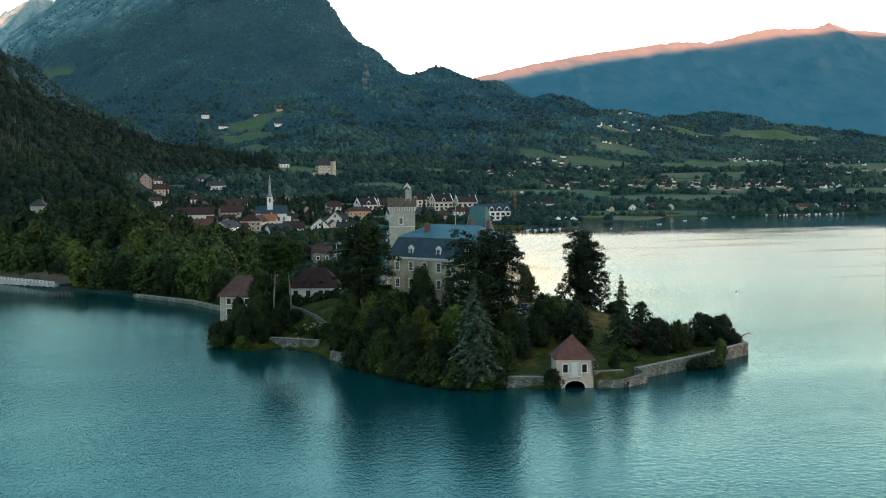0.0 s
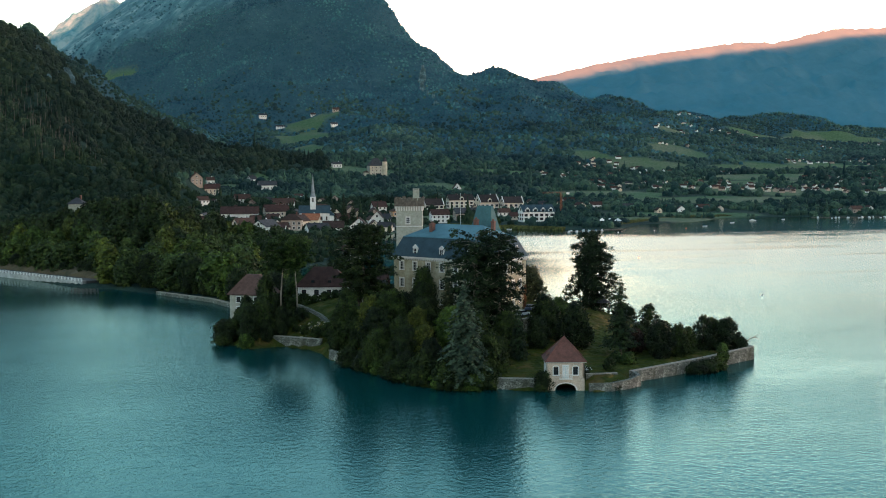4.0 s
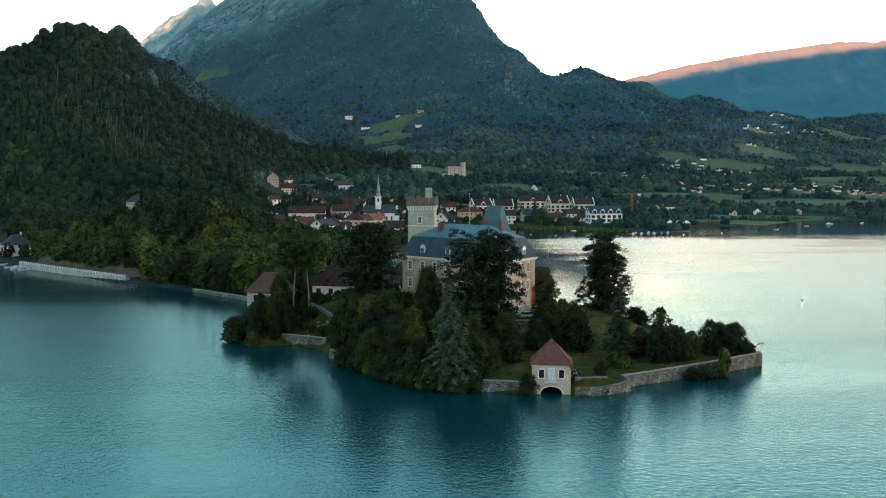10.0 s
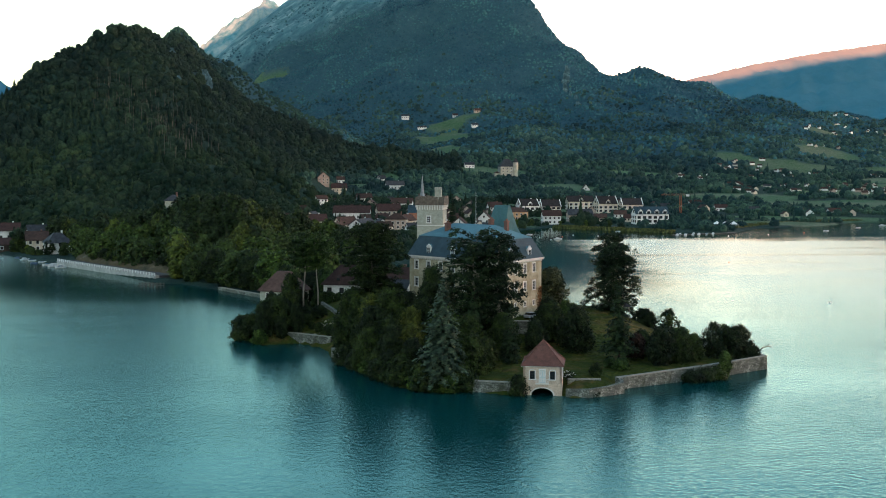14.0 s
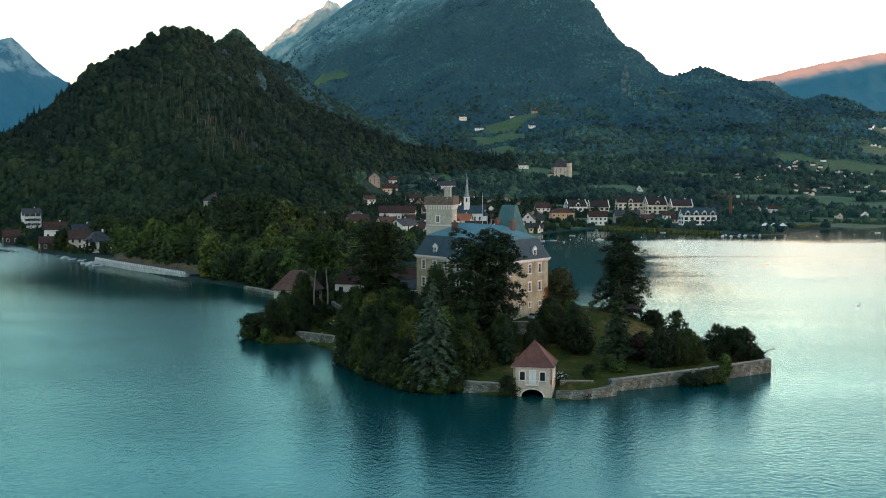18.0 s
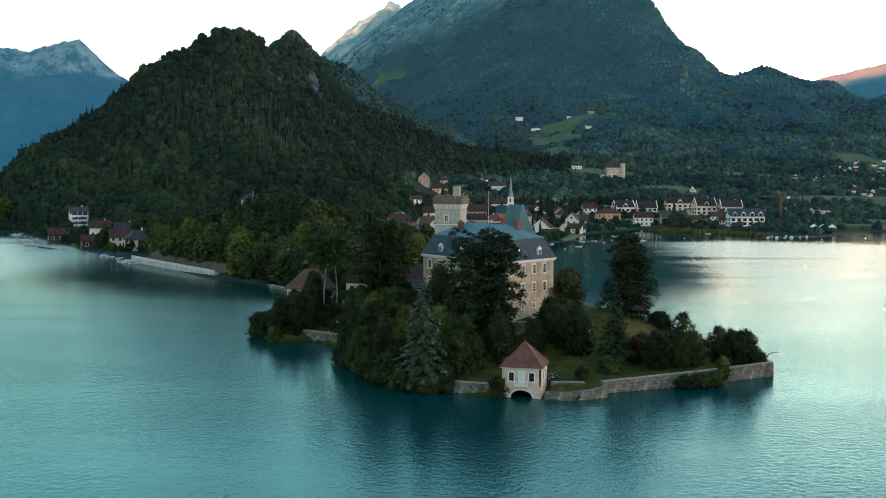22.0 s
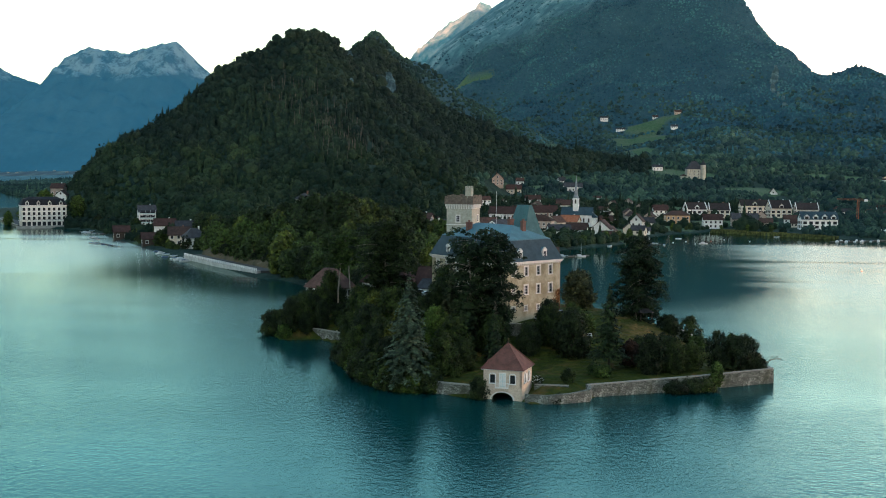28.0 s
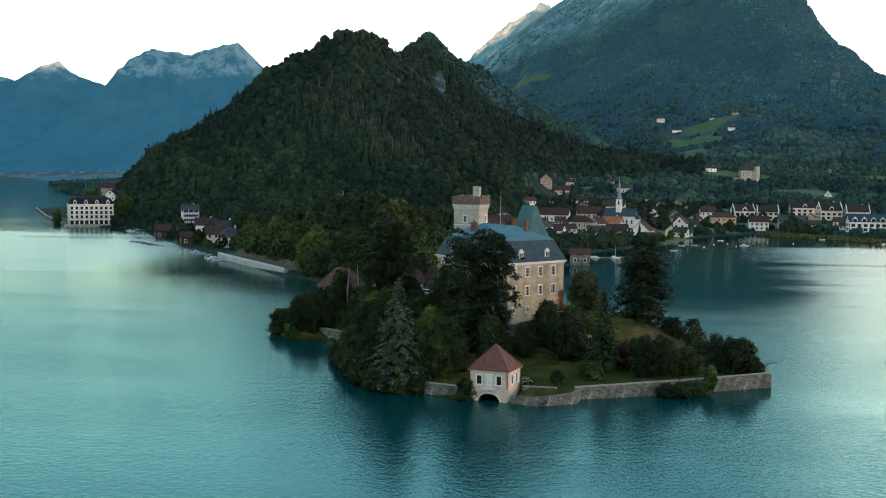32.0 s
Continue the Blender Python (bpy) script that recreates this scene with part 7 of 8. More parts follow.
woods("valley_woods", "broken woods and hedgerows across the valley", x[~high], y[~high], z[~high], r[~high], kinds[~high], FORM_NEAR, WOOD_VALLEY_HAZE, 42, 8)
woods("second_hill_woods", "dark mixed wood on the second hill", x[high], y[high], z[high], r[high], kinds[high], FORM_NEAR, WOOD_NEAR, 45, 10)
x, y, z, s = strew(-1300, 1900, 1450, 3200, 7.3, 33, thin)
bare = (z - 0.35 * x > 455 + 40 * sines(x, y, 120, 71)) & (y > 2400) & (np.random.default_rng(9).random(len(x)) < 0.85)
x, y, z, s = x[~bare], y[~bare], z[~bare], s[~bare]
r = rng.uniform(1.45, 2.85, len(x)) * (1 + 0.5 * rng.random(len(x)) ** 6) * (1 + 0.3 * sines(x, y, 70, 74)) * (1 + 0.35 * smooth(1750, 1450, y))
kinds = (rng.random(len(x)) < 0.05).astype(int)
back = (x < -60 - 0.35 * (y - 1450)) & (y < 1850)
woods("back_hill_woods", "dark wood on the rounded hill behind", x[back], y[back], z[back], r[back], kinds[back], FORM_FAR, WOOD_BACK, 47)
# greener foot; the woods above it carry more blue haze in their colour
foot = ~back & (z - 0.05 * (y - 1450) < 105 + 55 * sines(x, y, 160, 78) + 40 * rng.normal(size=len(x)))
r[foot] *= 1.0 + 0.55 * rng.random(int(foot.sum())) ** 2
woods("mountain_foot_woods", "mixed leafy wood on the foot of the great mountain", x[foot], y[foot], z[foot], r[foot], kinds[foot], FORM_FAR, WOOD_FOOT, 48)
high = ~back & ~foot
woods("mountain_woods", "dark forest clothing the great mountain", x[high], y[high], z[high], r[high], kinds[high], FORM_FAR, WOOD_FAR_HAZE, 43)

# pale pine trunks showing through the steep face of the near hill
rngt = np.random.default_rng(52)
tv, tf = [], []
for k in range(210):
    u, w = rngt.random() ** 0.8, rngt.normal() * 0.5
    tx, ty = -262 + 92 * u + 14 * w + rngt.uniform(-9, 9), 752 - 86 * u + 26 * w
    tz = float(ground_height([tx], [ty])[0][0])
    th, tr, lx = rngt.uniform(6, 11), rngt.uniform(0.10, 0.19), rngt.uniform(-0.5, 0.5)
    b0 = len(tv)
    ox, oy = 0.6, -2.6
    for zz, q in ((0.0, 1.0), (th, 0.5)):
        tv += [(tx + ox + lx * zz / th + tr * q * math.cos(a), ty + oy + tr * q * math.sin(a), tz + zz) for a in (0, 2.09, 4.19)]
    tf += [(b0, b0 + 1, b0 + 4, b0 + 3), (b0 + 1, b0 + 2, b0 + 5, b0 + 4), (b0 + 2, b0, b0 + 3, b0 + 5)]
tagged(raw("hillside_trunks", tv, tf, BARK_GREY), "pale bare pine trunks on the steep hillside", "trunks", kind="stuff")

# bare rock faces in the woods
# the teal base cancels the warm light, so the rock reads grey
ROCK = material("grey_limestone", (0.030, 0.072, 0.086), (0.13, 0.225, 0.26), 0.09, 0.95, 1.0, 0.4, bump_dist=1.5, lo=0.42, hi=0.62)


def crag(name, x, y, z0, w, h, turn, seed):
    rng = np.random.default_rng(seed)
    bm = bmesh.new()
    nx_, nz_ = 9, 12
    rows = []
    for j in range(nz_ + 1):
        u = j / nz_
        ww = w * (0.35 + 0.65 * math.sin(math.pi * min(0.96, u * 0.9 + 0.12)))
        rows.append([bm.verts.new((ww * (i / nx_ - 0.5) + rng.uniform(-0.08, 0.08) * w + 0.25 * w * math.sin(3 * u), -0.5 + h * 0.42 * u + rng.uniform(-0.07, 0.07) * w, h * u)) for i in range(nx_ + 1)])
    for a, b in zip(rows, rows[1:]):
        for i in range(nx_):
            bm.faces.new((a[i], a[i + 1], b[i + 1], b[i]))
    o = part(name, bm, ROCK)
    o.matrix_basis = pose(x, y, z0, 0, 0, turn)
    return tagged(o, "bare grey limestone crag breaking out of the wood", "cliff", "crags")

# ---------- woods of the spur, tree by tree ----------
SPUR_KITS = [broadleaf(130 + i, mt, hh, sp, 1500, size=0.46, low=0.02) for i, (mt, hh, sp) in enumerate(((LEAF_MID, 11, 5.0), (LEAF, 12, 5.4), (LEAF_YELLOW, 12, 5.0), (LEAF_MID, 13, 5.6), (LEAF, 14, 5.2), (LEAF_MID, 10, 5.6)))]
rng = np.random.default_rng(15)
x, y, z, s = strew(-230, -40, 160, 425, 9.2, 34, lambda a, b, c: np.where(((c < 12) & (a < -112) & (b < 330)) | ((a < -176) & (c < 30)), 0.0, 0.93))
def joined_trees(name, label, rows):
    """Trees that stand deep in a wood, in one mesh: (kit, x, y, z, scale, turn, wide)."""
    mats, V, F, M, n0 = [], [], [], [], 0
    for kit, tx, ty, tz, sc, tn, wd in rows:
        for me_ in kit:
            co = np.empty(len(me_.vertices) * 3)
            me_.vertices.foreach_get("co", co)
            co = co.reshape(-1, 3) * np.array([sc * wd, sc * wd, sc])
            c_, s_ = math.cos(tn), math.sin(tn)
            V.append(np.stack([co[:, 0] * c_ - co[:, 1] * s_ + tx, co[:, 0] * s_ + co[:, 1] * c_ + ty, co[:, 2] + tz], -1))
            fs = [tuple(n0 + i for i in p.vertices) for p in me_.polygons]
            if me_.materials[0] not in mats:
                mats.append(me_.materials[0])
            F += fs
            M += [mats.index(me_.materials[0])] * len(fs)
            n0 += len(co)
    me_ = bpy.data.meshes.new(name)
    me_.from_pydata(np.concatenate(V).tolist(), [], F)
    for mt in mats:
        me_.materials.append(mt)
    me_.polygons.foreach_set("material_index", M)
    return tagged(new(name, me_), label, "wood", kind="stuff")


deep = []
for k in range(len(x)):
    i = int(rng.choice([0, 1, 3, 4, 5, 2], p=[0.24, 0.16, 0.22, 0.12, 0.14, 0.12]))
    sc, tn, wd = rng.uniform(0.75, 1.2), float(rng.uniform(0, 6)), float(rng.uniform(0.9, 1.15))
    if x[k] > -85 and y[k] > 330:
        sc *= 0.55
    if s[k] > 34:
        deep.append((SPUR_KITS[i], float(x[k]), float(y[k]), float(z[k]) - 0.4, sc, tn, wd))
        continue
    plant("broadleaf_tree", SPUR_KITS[i], float(x[k]), float(y[k]), "yellow-green leafy tree on the wooded spur" if i == 2 else "leafy tree on the wooded spur above the road", "tree", "spur trees", sc, tn, wd, z=float(z[k]) - 0.4)
joined_trees("spur_woods", "dense leafy wood over the spur behind the road", deep)
for k in range(7):       # a few conifers stand out of the spur
    plant("spruce_tree", S_DARK, -95 - 17 * k + 9 * (k % 2), 250 + 21 * k, "dark spruce among leafy trees", "tree", "spur trees", 0.9 + 0.05 * (k % 3), k)

# gardens, hedges and a few trees among the shore houses
SHORE_BUSH = [broadleaf(180, LEAF_DARK, 3.4, 2.4, 900, size=0.3, low=-0.1), broadleaf(181, LEAF_MID, 3.0, 2.2, 900, size=0.3, low=-0.1), broadleaf(182, LEAF_DARK, 6.5, 3.0, 1300, size=0.34, low=-0.05)]
rngg = np.random.default_rng(183)
for k, (ax, ay, bx_, by_) in enumerate(((-343, 556, -300, 500), (-300, 500, -246, 412), (-243, 398, -212, 362), (-210, 360, -184, 334), (-232, 412, -200, 372), (-296, 520, -262, 452))):
    for j in range(7 if k < 4 else 6):
        u = (j + rngg.random()) / (7 if k < 4 else 6)
        x, y = ax + (bx_ - ax) * u + rngg.uniform(-3, 3), ay + (by_ - ay) * u + rngg.uniform(-3, 3)
        if float(ground_height([x], [y])[0][0]) < 0.3 or any(math.hypot(x - a, y - b) < c * 0.8 for a, b, c in BUILT):
            continue
        i = int(rngg.choice([0, 1, 2], p=[0.45, 0.3, 0.25]))
        plant("broadleaf_tree" if i == 2 else "shrub", SHORE_BUSH[i], x, y, ("dark garden shrub by the shore houses", "light green garden shrub by the shore houses", "small dark garden tree by the shore houses")[i], "tree" if i == 2 else "shrub", "shore gardens", float(rngg.uniform(0.7, 1.2)), k + j, 1.1)

# ---------- garden plants on the island ----------
BALL = broadleaf(141, LEAF_DARK, 2.6, 1.5, 1500, size=0.16, low=0.0)
IVY = broadleaf(142, LEAF_DARK, 1.9, 2.4, 1700, size=0.17, low=-0.1)
SAPLING = broadleaf(143, LEAF_MID, 5.4, 1.5, 1100, size=0.18, low=0.1)
BEECH = broadleaf(144, LEAF_RED, 6.0, 3.0, 2400, size=0.22, low=0.08)
HOLLOW = broadleaf(145, LEAF_DARK, 6.4, 2.6, 1500, size=0.18, low=0.05)
WEEP = broadleaf(147, LEAF_BROWN, 9.5, 4.1, 9000, size=0.18, low=-0.1)
GARDEN = [
    ("shrub", BALL, 11.3, 5.2, 1.0, 1.0, "clipped dark ball shrub on the lawn"), ("shrub", B_BUSH2, 15.8, 14.5, 0.7, 1.0, "low rounded shrub on the lawn"), ("shrub", B_BUSH2, 17.6, 12.0, 0.75, 1.2, "spreading low shrub on the lawn"),
    ("beech_tree", BEECH, 23.0, 23.5, 0.9, 0.9, "dark copper-leaved tree on the lawn"),
    ("broadleaf_tree", B_FULL2, 27.3, 18.6, 0.92, 0.95, "dense weeping tree on the lawn"), ("broadleaf_tree", B_FULL, 31.6, 19.4, 0.78, 0.7, "narrow dark tree on the lawn"), ("broadleaf_tree", B_FULL2, 35.0, 23.5, 0.66, 1.2, "low green tree near the garden tip"), ("broadleaf_tree", B_FULL, 30.0, 27.5, 0.7, 1.1, "dark tree behind the lawn trees"), ("broadleaf_tree", B_FULL, 25.0, 27.0, 0.62, 1.0, "dark tree behind the lawn trees"),
    ("broadleaf_tree", B_TIP, 40.6, 27.5, 0.84, 0.72, "spiky dark tree at the garden tip"), ("broadleaf_tree", B_TIP, 45.0, 25.8, 0.80, 0.95, "dense dark tree at the garden tip"), ("shrub", B_BUSH, 48.6, 25.2, 0.7, 0.9, "wind-shorn shrub on the tip wall"),
    ("broadleaf_tree", HOLLOW, 36.5, 52, 1.0, 1.0, "thin open tree by the far wall"), ("broadleaf_tree", HOLLOW, 33.0, 55, 0.6, 1.1, "low open tree by the far wall"), ("shrub", B_BUSH, 32, 58, 0.8, 1.2, "shrub by the far wall"), ("shrub", B_BUSH2, 38, 46, 1.0, 1.2, "shrub by the far wall"),
    ("shrub", IVY, 31.5, 9.4, 1.0, 1.1, "ivy tumbling over the quay wall"), ("shrub", IVY, 34.5, 11.0, 1.1, 1.1, "ivy tumbling over the quay wall"), ("shrub", IVY, 37.0, 12.4, 1.0, 1.1, "ivy tumbling over the quay wall"),
    ("sapling", SAPLING, 39.5, 14.0, 1.0, 1.0, "pale young tree growing at the foot of the quay wall"), ("shrub", B_BUSH, -4.6, -2.6, 0.82, 0.85, "dense bush at the corner of the boathouse"),
    ("shrub", IVY, 9.5, -4.0, 0.7, 0.9, "weeds on the low landing"),
    ("broadleaf_tree", B_MID2, 6.0, 35, 0.75, 1.1, "dark leafy tree below the castle")]
GARDEN += [("broadleaf_tree", B_FULL, 11.0, 28.8, 1.06, 0.95, "round dark tree at the foot of the lawn"), ("broadleaf_tree", B_MID, 11.5, 41, 0.6, 1.2, "light green tree by the lawn"),
    ("broadleaf_tree", WEEP, 11.0, 70, 0.95, 1.25, "soft olive weeping tree beside the castle"), ("shrub", SAPLING, 14.0, 44.0, 0.8, 1.6, "yellow-green shrub by the terrace"), ("shrub", B_BUSH2, 12.5, 48, 1.1, 1.2, "light shrub by the terrace"),
    ("broadleaf_tree", B_MID2, -9.5, 14, 0.55, 1.0, "dense dark tree behind the boathouse"), ("broadleaf_tree", B_MID2, -5, 26, 0.75, 1.0, "dark tree on the mound"), ("broadleaf_tree", B_MID2, 2.0, 27, 0.62, 1.0, "dark tree on the mound"),
    ("broadleaf_tree", B_MID2, -13, 22, 0.8, 1.0, "dark tree on the mound"), ("spruce_tree", S_SLIM, -11, 29, 1.2, 1.2, "slim dark spruce on the mound"), ("broadleaf_tree", B_MID, -17.5, 27, 0.85, 1.0, "leafy tree on the mound"),
    ("beech_tree", BEECH, -30.5, 60, 1.3, 1.2, "dark copper-leaved tree by the castle"), ("broadleaf_tree", B_MID2, -20, 48, 0.75, 1.0, "leafy tree below the castle"), ("broadleaf_tree", B_MID2, -25, 44, 0.7, 1.0, "leafy tree below the castle"),
    ("broadleaf_tree", B_MID2, -29, 39, 1.0, 1.0, "leafy tree below the castle"), ("broadleaf_tree", B_OLIVE, -24.5, 18.5, 0.80, 0.9, "light green tree on the shore"), ("shrub", B_BUSH, -30, 13.5, 1.0, 1.1, "shrub hanging over the water"),
    ("shrub", B_BUSH, -26.5, 8.0, 1.1, 1.0, "shrub hanging over the water"), ("shrub", B_BUSH, -23, 3.5, 1.0, 1.1, "shrub hanging over the water"), ("shrub", B_BUSH, -15.5, 3.0, 0.7, 1.2, "shrub hanging over the quay"),
    ("shrub", B_BUSH, -36.5, 27, 0.9, 1.0, "shrub hanging over the water")]
GARDEN += [("shrub", B_BUSH, -39, 33, 0.9, 1.0, "shrub hanging over the water"),
    ("shrub", B_BUSH2, -61, 64, 1.1, 1.0, "pale green shrub at the water's edge"), ("shrub", B_BUSH, -65.5, 71, 1.3, 1.0, "shrub hanging over the water"),
    ("shrub", B_BUSH, -66.5, 84, 0.7, 1.0, "shrub below the white lodge"), ("broadleaf_tree", B_MID2, -55.5, 80, 0.7, 1.0, "dark tree below the pines"), ("shrub", B_BUSH2, -48, 87, 1.2, 1.0, "shrub beside the lodge"),
    ("broadleaf_tree", B_MID, -47, 100, 0.9, 1.0, "leafy tree behind the lodge"), ("broadleaf_tree", B_MID2, -52, 112, 1.0, 1.0, "leafy tree on the island's neck"), ("broadleaf_tree", B_MID, -58, 128, 1.0, 1.0, "leafy tree on the island's neck"),
    ("broadleaf_tree", B_MID2, -40, 118, 1.1, 1.0, "leafy tree on the island's neck"), ("broadleaf_tree", B_MID, -50, 145, 1.0, 1.0, "leafy tree on the island's neck"), ("broadleaf_tree", B_YEL, -64, 170, 1.0, 1.1, "yellow-green tree by the quay"),
    ("broadleaf_tree", B_YEL, -80, 194, 1.05, 1.1, "yellow-green tree by the shore"), ("broadleaf_tree", B_MID, -72, 183, 1.05, 1.1, "leafy tree by the shore"), ("broadleaf_tree", B_MID2, -93, 207, 1.1, 1.1, "leafy tree by the shore"),
    ("broadleaf_tree", B_MID2, -36, 100, 1.0, 1.0, "leafy tree behind the courtyard"), ("broadleaf_tree", B_MID, -30, 110, 1.0, 1.0, "leafy tree behind the courtyard"), ("broadleaf_tree", B_MID2, -62, 150, 1.0, 1.0, "leafy tree on the island's neck"),
]
SHORE = [broadleaf(160, LEAF_DARK, 9.0, 4.4, 7600, size=0.17, low=-0.12), broadleaf(161, LEAF_DARK, 9.5, 4.2, 7600, size=0.17, low=-0.12), broadleaf(162, LEAF_DARK, 7.0, 3.8, 6000, size=0.16, low=-0.15)]
for k, (x, y, sc) in enumerate(((-64, 72, 0.62), (-60, 66, 0.8), (-56, 66.5, 0.7), (-40, 46, 0.9), (-35, 25, 0.75), (-32, 18, 0.7), (-29.5, 13, 0.65), (-26, 8.5, 0.6),
                                (-36, 42, 0.95), (-32, 34, 0.8), (-29, 24, 0.9), (-16, 4, 0.7), (-13, 9, 0.9), (-62.5, 80, 0.55), (-56, 74, 0.95), (-55.2, 91, 0.9), (-60.5, 88, 0.72), (-52.5, 88, 0.8))):
    plant("broadleaf_tree", SHORE[k % 3], x, y, "leafy tree hanging over the water", "tree", "island plants", sc * (1.0, 1.14, 1.05)[k % 3], k * 2.1, (0.95, 0.74, 0.84)[k % 3], z=max(0.2, gz(x, y) - 0.3))
WATERSIDE = [(-14, 1.2), (-21, 0.6), (-27, 6.5), (-33, 18), (-36.5, 27.5), (-37.6, 32)]
rngw = np.random.default_rng(165)
for (ax, ay), (bx_, by_) in zip(WATERSIDE, WATERSIDE[1:]):
    n = max(2, int(math.dist((ax, ay), (bx_, by_)) / 2.3))
    for k in range(n):
        u = (k + rngw.uniform(0.2, 0.8)) / n
        plant("shrub", (B_BUSH, B_BUSH2, SHORE[2])[k % 3], ax + (bx_ - ax) * u + rngw.uniform(0.1, 0.9), ay + (by_ - ay) * u + rngw.uniform(0.0, 0.8), "dense shrub overhanging the waterline", "shrub", "island plants",
              float(rngw.uniform(0.55, 0.85)) * (1.0, 1.25, 0.6)[k % 3], k * 1.9, 1.1, z=0.1)
for i, (nm, kit, x, y, sc, wd, lb) in enumerate(GARDEN):
    g = None
    if lb.startswith(("ivy", "pale young")):
        g = 0.3
    plant(nm, kit, x, y, lb, "tree" if nm.endswith("tree") or nm == "sapling" else "shrub", "island plants", sc, i * 1.7, wd, z=g)

# hedge under the courtyard lodge, undergrowth and fallen stones on the slope above the shore wall
for k, (x, y, sc) in enumerate(((-45.6, 86.6, 1.0), (-42.8, 86.0, 0.62), (-40.2, 85.4, 0.66), (-37.6, 84.8, 0.62), (-35.0, 84.2, 0.7))):
    plant("shrub", B_BUSH2, x, y, "clipped green shrub below the courtyard lodge", "shrub", "island plants", sc, k * 1.3, 1.1)
for k, (x, y, sc) in enumerate(((-49.5, 72.5, 0.5), (-47.2, 74.5, 0.6), (-44.2, 61.5, 0.5), (-46.8, 66.0, 0.42), (-50.6, 76.5, 0.6), (-41.0, 59.0, 0.7), (-48.6, 69.0, 0.35))):
    plant("shrub", B_BUSH, x, y, "dark undergrowth on the stony slope", "shrub", "island plants", sc, k * 2.3, 1.1)
rngs = np.random.default_rng(171)
for k in range(46):
    x, y = -44.6 + rngs.normal() * 1.7, 66.5 + rngs.normal() * 2.8
    bm = bmesh.new()
    bmesh.ops.create_icosphere(bm, subdivisions=1, radius=1.0)
    for v_ in bm.verts:
        v_.co *= rngs.uniform(0.75, 1.2)
    o = part("fallen_stone", bm, LIMESTONE if k % 3 else WALLSTONE)
    q = rngs.uniform(0.18, 0.48)
    o.matrix_basis = Matrix.LocRotScale((x, y, gz(x, y) + 0.12), Euler((rngs.uniform(0, 3), 0, rngs.uniform(0, 6))), Vector((q, q * 0.8, q * 0.6)))
    tagged(o, "pale stone fallen from the ruined terrace wall", "stone", "fallen stones")

# bare branch leaning out over the tip
bm = bmesh.new()
tube(bm, [(0, 0, -0.3), (0.6, -0.2, 1.4), (1.8, -0.4, 2.2), (3.6, -0.3, 2.5)], [0.14, 0.11, 0.08, 0.03], 6)
for a in ((1.3, -0.3, 1.9, 2.0, -0.9, 3.0), (2.2, -0.4, 2.3, 3.2, -0.8, 3.1), (2.8, -0.35, 2.4, 3.9, -0.2, 2.0), (0.6, -0.2, 1.4, 0.3, -0.9, 2.6)):
    tube(bm, [a[:3], a[3:]], [0.05, 0.02], 5)
o = part("bare_branch", bm, BARK)
o.matrix_basis = pose(49.2, 26.0, 2.2) @ Matrix.Scale(1.05, 4)
tagged(o, "bare dead branch leaning over the lake from the garden tip", "branch", "island plants")

# ---------- cars ----------
CARPAINT = {k: material("car_paint_" + k, tuple(c * 0.9 for c in v), v, 0.5, 0.3) for k, v in {"silver": (0.42, 0.45, 0.47), "white": (0.72, 0.72, 0.72), "blue": (0.05, 0.08, 0.14), "black": (0.02, 0.02, 0.022)}.items()}
RUBBER = material("tyre_rubber", (0.012, 0.012, 0.012), (0.02, 0.02, 0.02), 3, 0.9)


def car(x, y, z, turn, tone):
    t = empty("car", pose(x, y, z, 0, 0, turn), f"parked {tone} hatchback car", "car", "parked cars")
    bm = bmesh.new()
    prof = [(-2.05, 0.35), (2.0, 0.35), (2.1, 0.75), (1.35, 0.95), (-1.95, 0.98), (-2.1, 0.8)]
    loft(bm, [[(a, -0.85, b) for a, b in prof], [(a, 0.85, b) for a, b in prof]])
    part("body", bm, CARPAINT[tone], t)
    bm = bmesh.new()
    prof = [(-1.9, 0.98), (1.2, 0.96), (0.45, 1.42), (-1.45, 1.45)]
    loft(bm, [[(a, -0.74, b) for a, b in prof], [(a, 0.74, b) for a, b in prof]])
    part("cabin_glass", bm, GLASS, t)
    part("roof_panel", bx(-1.4, -0.7, 1.43, 0.4, 0.7, 1.48), CARPAINT[tone], t)
    for sx in (-1.3, 1.3):
        for sy in (-0.8, 0.8):
            bm = bmesh.new()
            tube(bm, [(sx, sy - 0.1, 0.32), (sx, sy + 0.1, 0.32)], [0.32, 0.32], 12)
            part("wheel", bm, RUBBER, t)
    return t


for x, y, tn, tone in ((3.8, 48.6, 42, "silver"), (7.2, 54.2, 60, "blue"), (-29.5, 78.5, 20, "white"), (-33.5, 80.5, 10, "black"), (-26.5, 75.5, 30, "silver")):
    car(x, y, gz(x, y) + 0.02, tn, tone)
for i in range(6):
    x, y = -40.5 + 2.2 * i, 441 - 1.2 * i
    car(x, y, gz(x, y), 65, ("white", "silver", "blue", "black")[i % 4])

# ---------- boats and moorings ----------
HULL = material("white_hull", (0.46, 0.48, 0.48), (0.62, 0.63, 0.62), 0.6, 0.4)
HULL_BLUE = material("blue_hull", (0.04, 0.07, 0.14), (0.06, 0.10, 0.20), 0.6, 0.35)
COVER = material("boat_cover", (0.06, 0.12, 0.18), (0.10, 0.18, 0.25), 0.8, 0.8)


